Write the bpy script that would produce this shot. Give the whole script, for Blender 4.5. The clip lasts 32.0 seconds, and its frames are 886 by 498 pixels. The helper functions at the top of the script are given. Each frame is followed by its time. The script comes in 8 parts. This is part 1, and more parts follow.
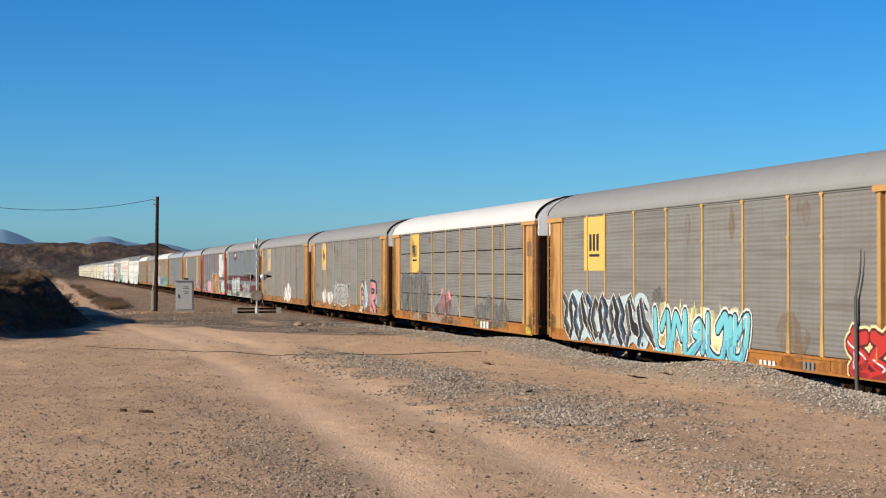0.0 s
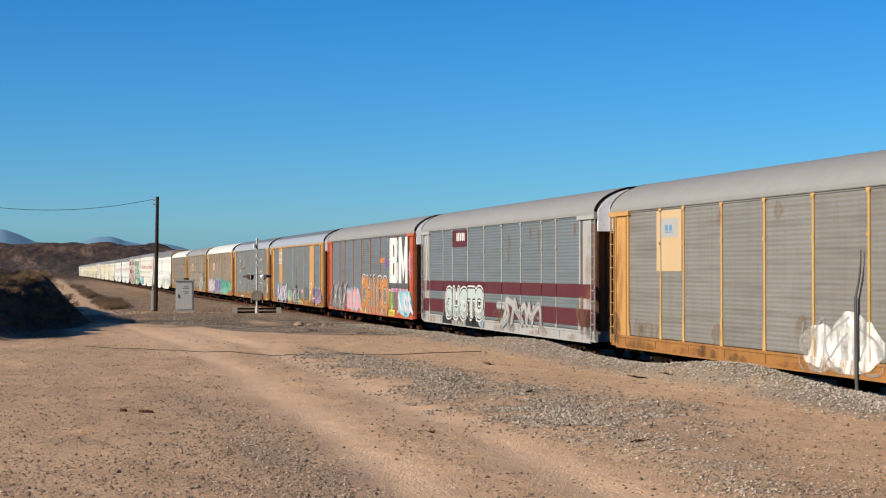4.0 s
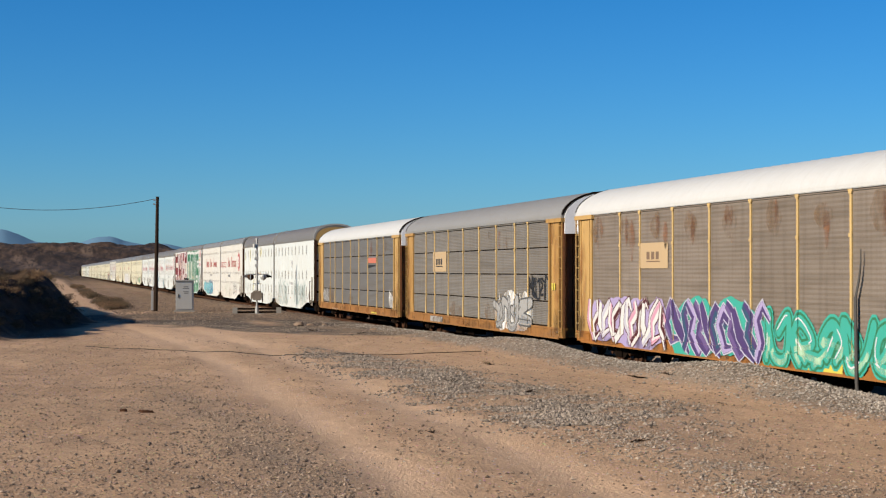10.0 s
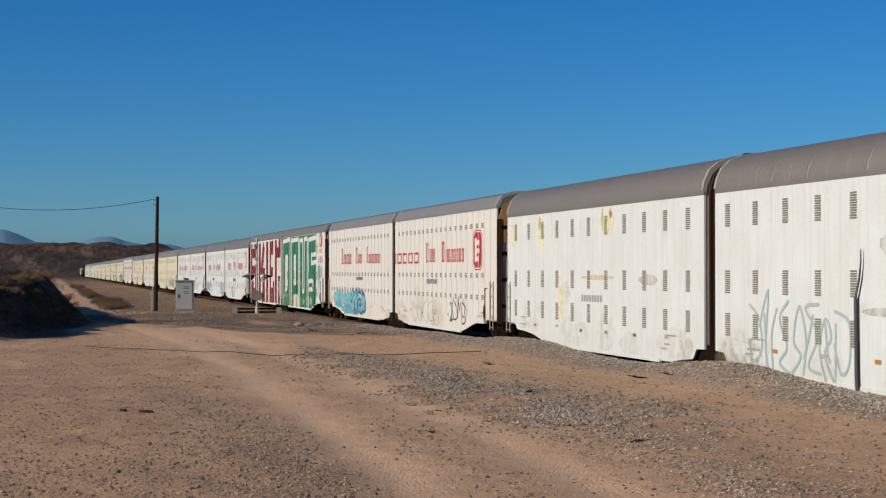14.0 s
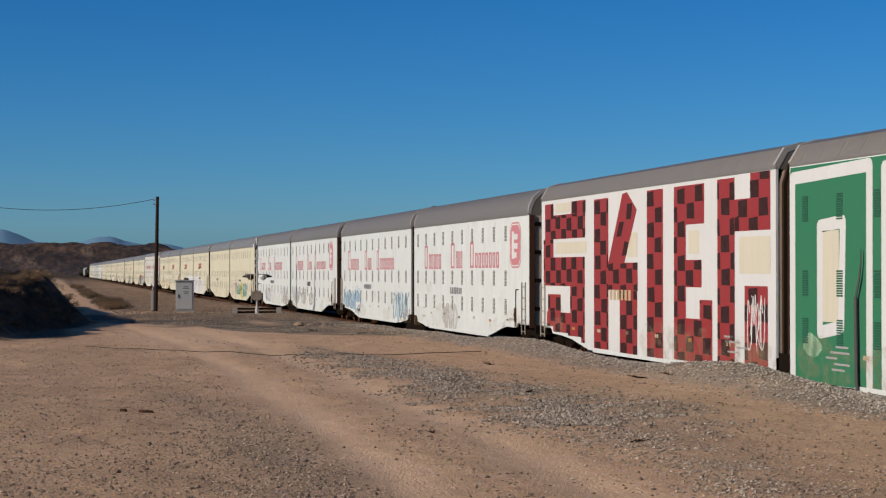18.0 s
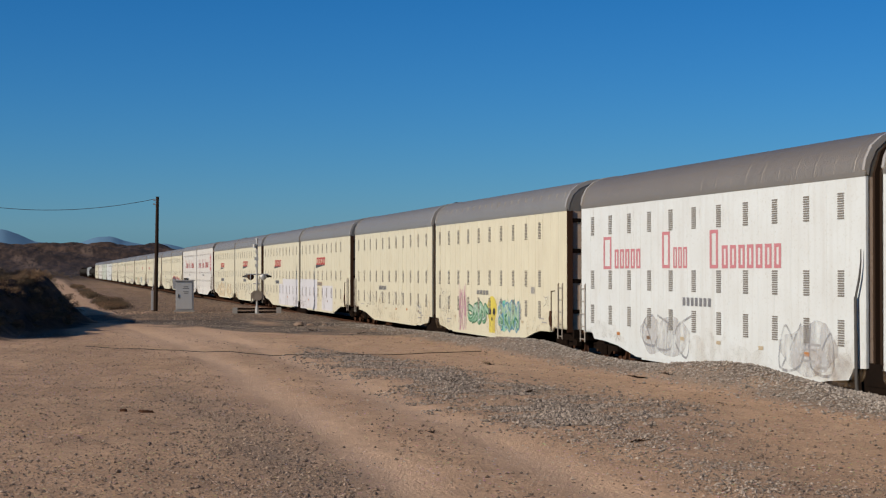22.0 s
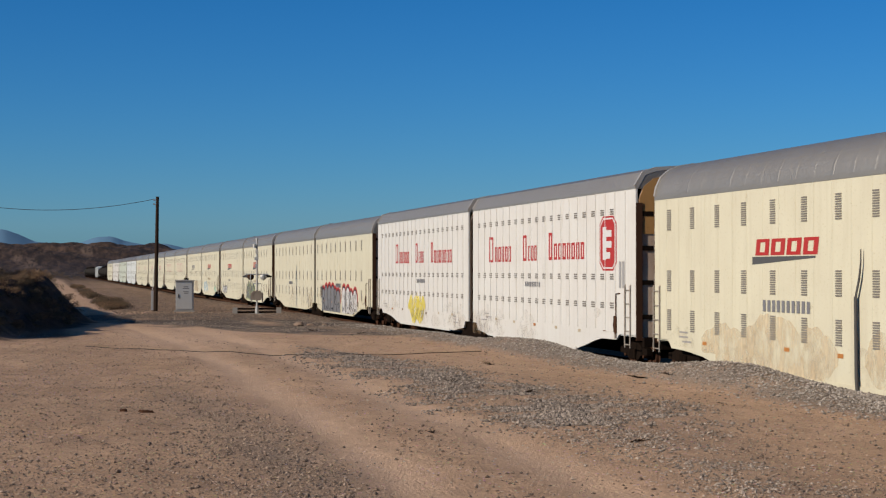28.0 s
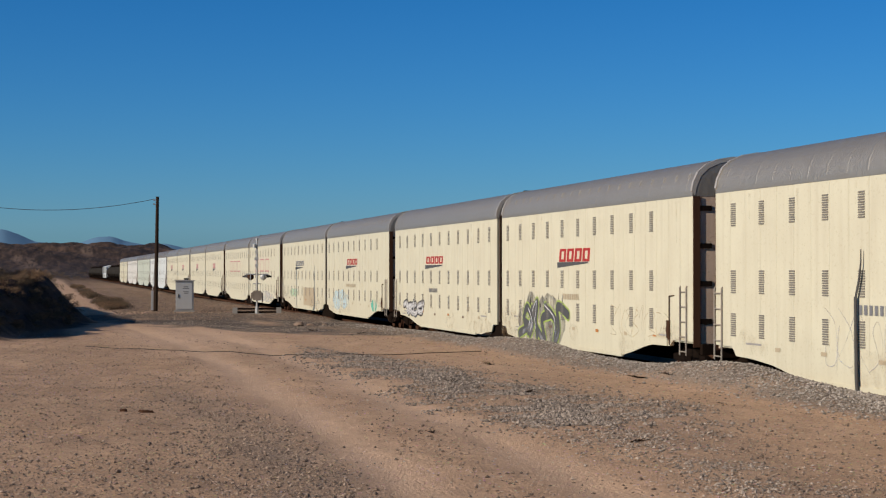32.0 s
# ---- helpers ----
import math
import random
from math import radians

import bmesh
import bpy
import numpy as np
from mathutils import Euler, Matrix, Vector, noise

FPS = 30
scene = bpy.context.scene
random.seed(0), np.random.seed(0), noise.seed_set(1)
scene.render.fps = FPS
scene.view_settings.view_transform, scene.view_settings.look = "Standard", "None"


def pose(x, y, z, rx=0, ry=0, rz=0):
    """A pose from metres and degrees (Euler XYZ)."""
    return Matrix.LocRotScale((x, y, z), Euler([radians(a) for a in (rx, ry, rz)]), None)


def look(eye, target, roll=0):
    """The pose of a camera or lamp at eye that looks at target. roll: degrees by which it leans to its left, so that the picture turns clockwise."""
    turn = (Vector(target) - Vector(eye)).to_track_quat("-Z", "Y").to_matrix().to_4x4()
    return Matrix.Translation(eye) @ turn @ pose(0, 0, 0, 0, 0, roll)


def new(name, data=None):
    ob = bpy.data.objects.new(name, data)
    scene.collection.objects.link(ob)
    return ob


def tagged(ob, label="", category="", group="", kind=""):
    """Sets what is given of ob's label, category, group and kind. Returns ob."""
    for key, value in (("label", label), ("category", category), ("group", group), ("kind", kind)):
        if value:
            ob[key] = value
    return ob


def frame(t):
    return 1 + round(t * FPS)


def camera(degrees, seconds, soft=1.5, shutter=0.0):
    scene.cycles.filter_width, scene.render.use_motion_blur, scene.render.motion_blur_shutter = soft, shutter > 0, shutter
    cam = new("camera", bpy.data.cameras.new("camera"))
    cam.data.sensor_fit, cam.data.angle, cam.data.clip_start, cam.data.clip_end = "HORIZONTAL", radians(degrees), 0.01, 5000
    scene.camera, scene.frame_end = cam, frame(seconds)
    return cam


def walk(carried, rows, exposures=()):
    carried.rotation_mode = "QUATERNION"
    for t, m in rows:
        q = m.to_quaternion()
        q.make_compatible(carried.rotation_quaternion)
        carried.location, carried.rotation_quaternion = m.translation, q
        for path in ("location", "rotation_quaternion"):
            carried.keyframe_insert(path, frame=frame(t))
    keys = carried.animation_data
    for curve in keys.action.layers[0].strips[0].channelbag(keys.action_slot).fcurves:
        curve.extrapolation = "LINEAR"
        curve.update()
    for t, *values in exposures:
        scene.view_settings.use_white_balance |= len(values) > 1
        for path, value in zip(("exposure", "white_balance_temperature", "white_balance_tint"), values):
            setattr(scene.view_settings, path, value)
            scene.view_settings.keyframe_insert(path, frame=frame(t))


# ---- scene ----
cam = camera(28.67, 32.0, soft=1.2, shutter=0.06)
EYE = Vector((0.0, 0.0, 3.02))
YAW, PITCH = 12.83, 0.728
CAM_POSE = pose(EYE.x, EYE.y, EYE.z, 90 + PITCH, 0, -YAW)
walk(cam, [(0.0, CAM_POSE), (32.0, CAM_POSE)], exposures=[(0.0, 0.94, 6810, 8.4), (2.0, 0.88, 6810, 8.4), (6.0, 1.0, 6810, 8.4), (8.0, 0.82, 6800, 8.4), (9.0, 0.79, 6795, 8.4), (10.0, 0.76, 6780, 8.5), (12.0, 0.82, 6720, 8.6), (13.0, 0.60, 6600, 9.8), (14.0, 0.33, 6580, 11.3), (17.0, 0.29, 6540, 11.5), (20.0, 0.27, 6520, 11.5), (25.0, 0.31, 6500, 11.5), (27.5, 0.32, 6500, 11.5), (29.0, 0.25, 6500, 11.5), (30.5, 0.30, 6500, 11.6), (32.0, 0.34, 6500, 11.6)])

# ---- daylight: a low winter sun behind the camera's shoulder, clear desert sky ----
SUN_EL, SUN_AZ = 24.3, 255.0
world = bpy.data.worlds.new("sky")
scene.world = world
world.use_nodes = True
wn = world.node_tree
sky = wn.nodes.new("ShaderNodeTexSky")
sky.sky_type = 'NISHITA'
sky.sun_disc = False
sky.sun_elevation, sky.sun_rotation = radians(SUN_EL), radians(SUN_AZ)
sky.altitude, sky.air_density, sky.dust_density, sky.ozone_density = 700, 1.0, 1.0, 3.0
wn.nodes["Background"].inputs["Strength"].default_value = 0.065
tint = wn.nodes.new("ShaderNodeMix")
tint.data_type, tint.blend_type = 'RGBA', 'MULTIPLY'
tint.inputs[0].default_value = 1.0
parts = wn.nodes.new("ShaderNodeSeparateColor")
wn.links.new(sky.outputs[0], parts.inputs[0])
ratio = wn.nodes.new("ShaderNodeMath")
ratio.operation = 'DIVIDE'
wn.links.new(parts.outputs[0], ratio.inputs[0])
wn.links.new(parts.outputs[2], ratio.inputs[1])
haze = wn.nodes.new("ShaderNodeMapRange")
haze.inputs[1].default_value, haze.inputs[2].default_value = 0.42, 1.06
wn.links.new(ratio.outputs[0], haze.inputs[0])
air = wn.nodes.new("ShaderNodeMix")
air.data_type = 'RGBA'
air.inputs[6].default_value, air.inputs[7].default_value = (0.124, 0.59, 1.075, 1), (0.405, 0.815, 1.27, 1)
falloff = wn.nodes.new("ShaderNodeMath")
falloff.operation = 'POWER'
falloff.inputs[1].default_value = 0.8
wn.links.new(haze.outputs[0], falloff.inputs[0])
wn.links.new(falloff.outputs[0], air.inputs[0])
wn.links.new(air.outputs[2], tint.inputs[7])
wn.links.new(sky.outputs[0], tint.inputs[6])
wn.links.new(tint.outputs[2], wn.nodes["Background"].inputs["Color"])
sun_data = bpy.data.lights.new("sun", 'SUN')
sun_data.energy, sun_data.angle, sun_data.color = 5.0, radians(0.53), (1.0, 0.90, 0.76)
sun_lamp = new("sun", sun_data)
to_sun = Vector((math.sin(radians(SUN_AZ)) * math.cos(radians(SUN_EL)), math.cos(radians(SUN_AZ)) * math.cos(radians(SUN_EL)), math.sin(radians(SUN_EL))))
sun_lamp.matrix_world = look(to_sun * 200, (0, 0, 0))

# ---- materials ----
def nodes_of(name):
    m = bpy.data.materials.new(name)
    m.use_nodes = True
    nt = m.node_tree
    return m, nt, nt.nodes["Principled BSDF"]


def mixed(nt, fac, a, b):
    n = nt.nodes.new("ShaderNodeMix")
    n.data_type = 'RGBA'
    for sock, v in ((n.inputs[0], fac), (n.inputs[6], a), (n.inputs[7], b)):
        if isinstance(v, bpy.types.NodeSocket):
            nt.links.new(v, sock)
        elif isinstance(v, (int, float)):
            sock.default_value = v
        else:
            sock.default_value = (*v, 1)
    return n.outputs[2]


def grain(nt, scale, stretch=(1, 1, 1), lo=0.4, hi=0.6, detail=4.0, offset=False, world_space=False):
    """A noise between lo and hi, stretched, as a factor from 0 to 1."""
    tc = nt.nodes.new("ShaderNodeTexCoord")
    mp = nt.nodes.new("ShaderNodeMapping")
    mp.inputs["Scale"].default_value = stretch
    nt.links.new(tc.outputs["Object"], mp.inputs["Vector"])
    if offset:
        info = nt.nodes.new("ShaderNodeObjectInfo")
        mul = nt.nodes.new("ShaderNodeMath")
        mul.operation = 'MULTIPLY'
        mul.inputs[1].default_value = 37.0
        nt.links.new(info.outputs["Random"], mul.inputs[0])
        nt.links.new(mul.outputs[0], mp.inputs["Location"])
    no = nt.nodes.new("ShaderNodeTexNoise")
    no.inputs["Scale"].default_value, no.inputs["Detail"].default_value = scale, detail
    nt.links.new(mp.outputs[0], no.inputs["Vector"])
    r = nt.nodes.new("ShaderNodeMapRange")
    r.inputs[1].default_value, r.inputs[2].default_value = lo, hi
    nt.links.new(no.outputs[0], r.inputs[0])
    return r.outputs[0]


def scaled(nt, sock, k):
    n = nt.nodes.new("ShaderNodeMath")
    n.operation = 'MULTIPLY'
    n.inputs[1].default_value = k
    nt.links.new(sock, n.inputs[0])
    return n.outputs[0]


def bumped(nt, bs, sock, strength, distance):
    b = nt.nodes.new("ShaderNodeBump")
    b.inputs["Strength"].default_value, b.inputs["Distance"].default_value = strength, distance
    nt.links.new(sock, b.inputs["Height"])
    nt.links.new(b.outputs[0], bs.inputs["Normal"])


PAINTSCALE = 0.59       # factor on all paint colours, lowered to suit the raised exposure


def paint(name, col, dirt=(0.16, 0.11, 0.07), amount=0.35, rough=0.55, metal=0.0, streak=0.5, vary=0.0, ridged=0.0):
    """Weathered paint or sheet metal: blotches, streaks running down, speckles of dirt."""
    m, nt, bs = nodes_of(name)
    col, dirt = tuple(PAINTSCALE * v for v in col), tuple(PAINTSCALE * v for v in dirt)
    blot = grain(nt, 0.9, lo=0.35, hi=0.75, detail=5, offset=True)
    run = grain(nt, 2.2, (1.6, 2.4, 0.16), 0.48, 0.78, 4, offset=True)
    spot = grain(nt, 14, lo=0.6, hi=0.72, detail=2, offset=True)
    c = mixed(nt, scaled(nt, blot, amount), col, tuple(0.62 * a + 0.38 * b for a, b in zip(col, dirt)))
    c = mixed(nt, scaled(nt, run, streak * amount), c, dirt)
    c = mixed(nt, scaled(nt, spot, amount * 0.7), c, dirt)
    if "panel" in name:
        lines = grain(nt, 1.7, (1.0, 0.13, 2.6), 0.5, 0.7, 5, offset=True)
        c = mixed(nt, scaled(nt, lines, 0.45), c, dirt)
    if vary:
        info = nt.nodes.new("ShaderNodeObjectInfo")
        c = mixed(nt, scaled(nt, info.outputs["Random"], vary), c, dirt)
    nt.links.new(c, bs.inputs["Base Color"])
    bs.inputs["Roughness"].default_value, bs.inputs["Metallic"].default_value = rough, metal
    bs.inputs["Specular IOR Level"].default_value = 0.0 if rough > 0.8 else 0.06 if rough > 0.62 else 0.5 if metal or rough < 0.4 else 0.2
    if ridged:
        tc = nt.nodes.new("ShaderNodeTexCoord")
        wave = nt.nodes.new("ShaderNodeTexWave")
        wave.bands_direction = 'Y'
        wave.inputs["Scale"].default_value, wave.inputs["Distortion"].default_value, wave.inputs["Detail"].default_value = 6.0, 0.8, 1.0
        nt.links.new(tc.outputs["Object"], wave.inputs["Vector"])
        bumped(nt, bs, wave.outputs[1], ridged, 0.05)
    else:
        bumped(nt, bs, grain(nt, 25, lo=0, hi=1), 0.12, 0.01)
    return m


ORANGE = paint("orange_paint", (0.55, 0.30, 0.105), (0.20, 0.09, 0.04), 0.5)
SILLORANGE = paint("stained_orange_sill", (0.38, 0.175, 0.052), (0.09, 0.05, 0.03), 0.75)
OCHRE = paint("dirty_ochre_paint", (0.52, 0.30, 0.095), (0.15, 0.065, 0.03), 0.65)
YELLOW = paint("yellow_paint", (0.58, 0.36, 0.13), (0.24, 0.13, 0.06), 0.4)
CREAMRIB = paint("pale_yellow_paint", (0.68, 0.47, 0.2), (0.25, 0.16, 0.09), 0.4)
RUSTORANGE = paint("rusty_orange_paint", (0.42, 0.17, 0.04), (0.14, 0.06, 0.03), 0.7)
REDORANGE = paint("red_orange_paint", (0.52, 0.105, 0.04), (0.2, 0.06, 0.04), 0.45)
GREYPAINT = paint("grey_paint", (0.39, 0.385, 0.38), (0.2, 0.16, 0.13), 0.5)
PANEL = paint("galvanised_panel", (0.295, 0.282, 0.256), (0.14, 0.115, 0.09), 0.5, 0.5, 0.25, 0.6, 0.2)
PANELBLUE = paint("bluish_galvanised_panel", (0.20, 0.226, 0.24), (0.115, 0.14, 0.13), 0.4, 0.45, 0.25, 0.5, 0.15)
PANELBROWN = paint("brown_weathered_panel", (0.295, 0.238, 0.19), (0.12, 0.09, 0.06), 0.7, 0.6, 0.15, 0.8, 0.3)
PANELTAUPE = paint("taupe_weathered_panel", (0.265, 0.237, 0.203), (0.12, 0.10, 0.075), 0.65, 0.55, 0.15, 0.8, 0.25)
PANELDARK = paint("dark_grey_panel", (0.205, 0.192, 0.173), (0.15, 0.12, 0.09), 0.45, 0.5, 0.2, 0.6, 0.2)
ROOFGREY = paint("grey_roof_sheet", (0.32, 0.312, 0.30), (0.2, 0.18, 0.155), 0.45, 0.55, 0.15, ridged=0.3)
ROOFWHITE = paint("white_roof_sheet", (0.655, 0.65, 0.635), (0.4, 0.36, 0.32), 0.25, 0.5)
ROOFSTEEL = paint("curved_steel_roof", (0.33, 0.29, 0.24), (0.22, 0.17, 0.125), 0.4, 0.42, 0.5, ridged=0.35)
# pale metal for highlights painted onto the curved roofs
ROOFGLINT = paint("bright_roof_highlight", (0.62, 0.57, 0.5), (0.3, 0.25, 0.2), 0.4, 0.4, 0.3)
BELLOWS = paint("dark_rubber_bellows", (0.04, 0.025, 0.017), (0.03, 0.02, 0.015), 0.5, 0.85)
WHITE = paint("white_car_paint", (0.765, 0.80, 0.785), (0.44, 0.36, 0.27), 0.42, 0.45)
CREAM = paint("cream_car_paint", (0.775, 0.725, 0.54), (0.42, 0.33, 0.23), 0.42, 0.45)
PINKWHITE = paint("chalky_white_car_paint", (0.785, 0.765, 0.71), (0.45, 0.34, 0.26), 0.35, 0.5)
GREENWHITE = paint("greenish_white_car_paint", (0.6, 0.64, 0.54), (0.4, 0.36, 0.26), 0.35, 0.5)
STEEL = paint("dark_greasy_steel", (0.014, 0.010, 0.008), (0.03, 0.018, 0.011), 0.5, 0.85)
ROOFBLUE = paint("weathered_steel_roof", (0.40, 0.372, 0.325), (0.25, 0.22, 0.18), 0.45, 0.4, 0.5, ridged=0.35)
LADDER = paint("dirty_pale_metal", (0.42, 0.37, 0.31), (0.14, 0.08, 0.05), 0.6)
RUST = paint("rusty_brown_steel", (0.085, 0.042, 0.026), (0.04, 0.023, 0.016), 0.6, 0.85)
TAUPE = paint("taupe_end_post", (0.30, 0.25, 0.20), (0.12, 0.08, 0.06), 0.5, 0.6)
ENDGREY = paint("brown_grey_end_wall", (0.70, 0.53, 0.40), (0.2, 0.13, 0.09), 0.6, 0.7)
VENT = paint("dark_vent_steel", (0.24, 0.215, 0.18), (0.05, 0.04, 0.03), 0.4, 0.6)
BLACK = paint("black_paint", (0.02, 0.02, 0.022), (0.07, 0.06, 0.05), 0.4, 0.5)
TANKBLACK = paint("black_tank_paint", (0.03, 0.028, 0.026), (0.1, 0.085, 0.07), 0.4, 0.85)
SILVER = paint("pale_grey_metal", (0.56, 0.56, 0.54), (0.3, 0.28, 0.25), 0.3, 0.45, 0.3)
WOOD = paint("creosoted_pole_wood", (0.05, 0.033, 0.024), (0.03, 0.022, 0.017), 0.6, 0.85)
CONCRETE = paint("concrete", (0.36, 0.34, 0.31), (0.2, 0.17, 0.14), 0.5, 0.9)
WIRE = paint("weathered_cable", (0.035, 0.025, 0.018), (0.06, 0.045, 0.035), 0.3, 0.6)
inks = {}


def ink(name, col):
    """Sprayed paint or lettering, slightly faded and uneven."""
    if name not in inks:
        inks[name] = paint("paint_" + name, col, tuple(0.7 * c + 0.05 for c in col), 0.5, 0.5)
    return inks[name]


GRIME, _nt, _bs = nodes_of("translucent_grime")
_bs.inputs["Base Color"].default_value = (0.34, 0.235, 0.14, 1)
_bs.inputs["Roughness"].default_value = 0.9
_nt.links.new(grain(_nt, 3.0, lo=0.38, hi=2.4, detail=6), _bs.inputs["Alpha"])
# darker grey for the upper roof slope, its shading painted in
ROOFTOPSHADE = paint("shaded_roof_top", (0.25, 0.26, 0.265), (0.15, 0.145, 0.14), 0.5, 0.45, 0.3)
# dark grey of the strip that stands in for a cast shadow
SHADOWGREY = paint("shadow_strip_grey", (0.10, 0.095, 0.09), (0.06, 0.05, 0.045), 0.4, 0.8)
INK = {"white": (0.74, 0.73, 0.71), "black": (0.025, 0.024, 0.026), "red": (0.50, 0.035, 0.03), "fadedred": (0.62, 0.24, 0.26), "cyan": (0.16, 0.52, 0.60),
       "teal": (0.05, 0.42, 0.33), "purple": (0.16, 0.10, 0.26), "yellow": (0.75, 0.62, 0.10), "orange": (0.54, 0.22, 0.055), "pink": (0.68, 0.33, 0.45),
       "green": (0.036, 0.20, 0.098), "lime": (0.42, 0.55, 0.12), "grey": (0.22, 0.22, 0.23), "palegrey": (0.40, 0.39, 0.38), "maroon": (0.10, 0.018, 0.022),
       "blue": (0.10, 0.26, 0.42), "paleblue": (0.42, 0.56, 0.62), "palegreen": (0.36, 0.52, 0.36), "brown": (0.22, 0.14, 0.09), "darkgrey": (0.10, 0.10, 0.10), "tan": (0.56, 0.40, 0.23),
       "signyellow": (0.74, 0.47, 0.12), "checkred": (0.33, 0.036, 0.036), "whiter": (0.74, 0.73, 0.75), "paleteal": (0.46, 0.53, 0.51), "dirt": (0.17, 0.105, 0.06), "paleyellow": (0.70, 0.64, 0.34), "paletrace": (0.42, 0.54, 0.52), "salmon": (0.64, 0.19, 0.12), "deeppurple": (0.085, 0.05, 0.17), "lilacwhite": (0.56, 0.55, 0.64), "brightblue": (0.05, 0.29, 0.52), "lilac": (0.44, 0.36, 0.60), "navy": (0.035, 0.09, 0.16), "cream": (0.70, 0.64, 0.50), "checkdark": (0.026, 0.009, 0.009), "rust": (0.20, 0.075, 0.028), "grease": (0.03, 0.022, 0.016), "tan2": (0.55, 0.45, 0.30)}


def col_ink(k):
    return ink(k, INK[k])


STAINS = ("dirt", "rust", "grease")


def soft_ink(k):
    """Thin, faded or buffed paint, through which the wall shows."""
    key = "thin_" + k
    if key not in inks:
        m, nt, bs = nodes_of("paint_" + key)
        c = mixed(nt, grain(nt, 6, lo=0.3, hi=0.7), INK[k], tuple(0.8 * v + 0.012 for v in INK[k]))
        nt.links.new(c, bs.inputs["Base Color"])
        bs.inputs["Roughness"].default_value, bs.inputs["Specular IOR Level"].default_value = 0.7, 0.05
        nt.links.new(grain(nt, 2.6, (1, 1, 0.5), 0.36 if k in STAINS else -0.3 if k == "checkdark" else 0.32, 1.0 if k in STAINS else 0.35 if k == "checkdark" else 0.78, 6), bs.inputs["Alpha"])
        inks[key] = m
    return inks[key]


def ground_material():
    m, nt, bs = nodes_of("sandy_desert_ground")
    tc = nt.nodes.new("ShaderNodeTexCoord")
    sep = nt.nodes.new("ShaderNodeSeparateXYZ")
    nt.links.new(tc.outputs["Object"], sep.inputs[0])
    big = grain(nt, 0.16, lo=0.3, hi=0.7, detail=6)
    mid = grain(nt, 1.7, (1.0, 0.35, 1.0), 0.35, 0.7, 5)
    fine = grain(nt, 16, lo=0.35, hi=0.7, detail=5)
    c = mixed(nt, big, (0.50, 0.328, 0.202), (0.42, 0.266, 0.159))
    c = mixed(nt, scaled(nt, mid, 0.55), c, (0.275, 0.172, 0.102))
    clod = grain(nt, 5.0, (1.0, 0.6, 1.0), 0.5, 0.66, 6)
    c = mixed(nt, scaled(nt, clod, 0.32), c, (0.17, 0.107, 0.066))
    c = mixed(nt, scaled(nt, fine, 0.45), c, (0.14, 0.088, 0.055))
    speck = nt.nodes.new("ShaderNodeTexVoronoi")
    speck.inputs["Scale"].default_value = 9.0
    nt.links.new(tc.outputs["Object"], speck.inputs["Vector"])
    r = nt.nodes.new("ShaderNodeMapRange")
    r.inputs[1].default_value, r.inputs[2].default_value, r.inputs[3].default_value, r.inputs[4].default_value = 0.10, 0.22, 1.0, 0.0
    nt.links.new(speck.outputs["Distance"], r.inputs[0])
    c = mixed(nt, scaled(nt, r.outputs[0], 0.4), c, speck.outputs["Color"])
    at4 = nt.nodes.new("ShaderNodeAttribute")
    at4.attribute_name = "rut"
    c = mixed(nt, scaled(nt, at4.outputs["Fac"], 0.6), c, mixed(nt, fine, (0.525, 0.362, 0.243), (0.443, 0.297, 0.194)))
    # gravel tone where the vertex attribute says so
    at = nt.nodes.new("ShaderNodeAttribute")
    at.attribute_name = "gravel"
    gcol = mixed(nt, grain(nt, 30, lo=0.3, hi=0.7, detail=3), (0.075, 0.057, 0.044), (0.25, 0.195, 0.15))
    c = mixed(nt, at.outputs["Fac"], c, gcol)
    at2 = nt.nodes.new("ShaderNodeAttribute")
    at2.attribute_name = "scrub"
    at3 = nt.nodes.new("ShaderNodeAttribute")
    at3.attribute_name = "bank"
    scol = mixed(nt, grain(nt, 0.13, (1.0, 0.12, 1.0), 0.36, 0.66, 9), (0.017, 0.0115, 0.009), (0.062, 0.038, 0.027))
    # paler blotches; on the hill they are painted in as sunlit bluffs
    scol = mixed(nt, scaled(nt, grain(nt, 0.03, (1.0, 0.1, 1.0), 0.56, 0.66, 7), 0.6), scol, (0.145, 0.098, 0.07))
    scol = mixed(nt, scaled(nt, grain(nt, 0.22, (1.0, 0.1, 1.0), 0.5, 0.6, 6), 0.75), scol, (0.014, 0.01, 0.008))
    c = mixed(nt, at2.outputs["Fac"], c, scol)
    # near-black mix: dark soil, and the bank's shade put into the colour
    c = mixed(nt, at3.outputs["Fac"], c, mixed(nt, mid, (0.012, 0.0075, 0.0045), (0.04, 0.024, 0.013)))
    nt.links.new(c, bs.inputs["Base Color"])
    bs.inputs["Roughness"].default_value = 0.95
    bs.inputs["Specular IOR Level"].default_value = 0.15
    add = nt.nodes.new("ShaderNodeMath")
    nt.links.new(grain(nt, 22, lo=0, hi=1, detail=6), add.inputs[0])
    nt.links.new(scaled(nt, mid, 0.5), add.inputs[1])
    bumped(nt, bs, add.outputs[0], 0.62, 0.05)
    return m


def stone_material(name, dark, light):
    m, nt, bs = nodes_of(name)
    g = nt.nodes.new("ShaderNodeNewGeometry")
    c = mixed(nt, g.outputs["Random Per Island"], dark, light)
    c = mixed(nt, scaled(nt, grain(nt, 30, lo=0.3, hi=0.7), 0.5), c, (0.24, 0.18, 0.13))
    nt.links.new(c, bs.inputs["Base Color"])
    bs.inputs["Roughness"].default_value = 0.9
    return m


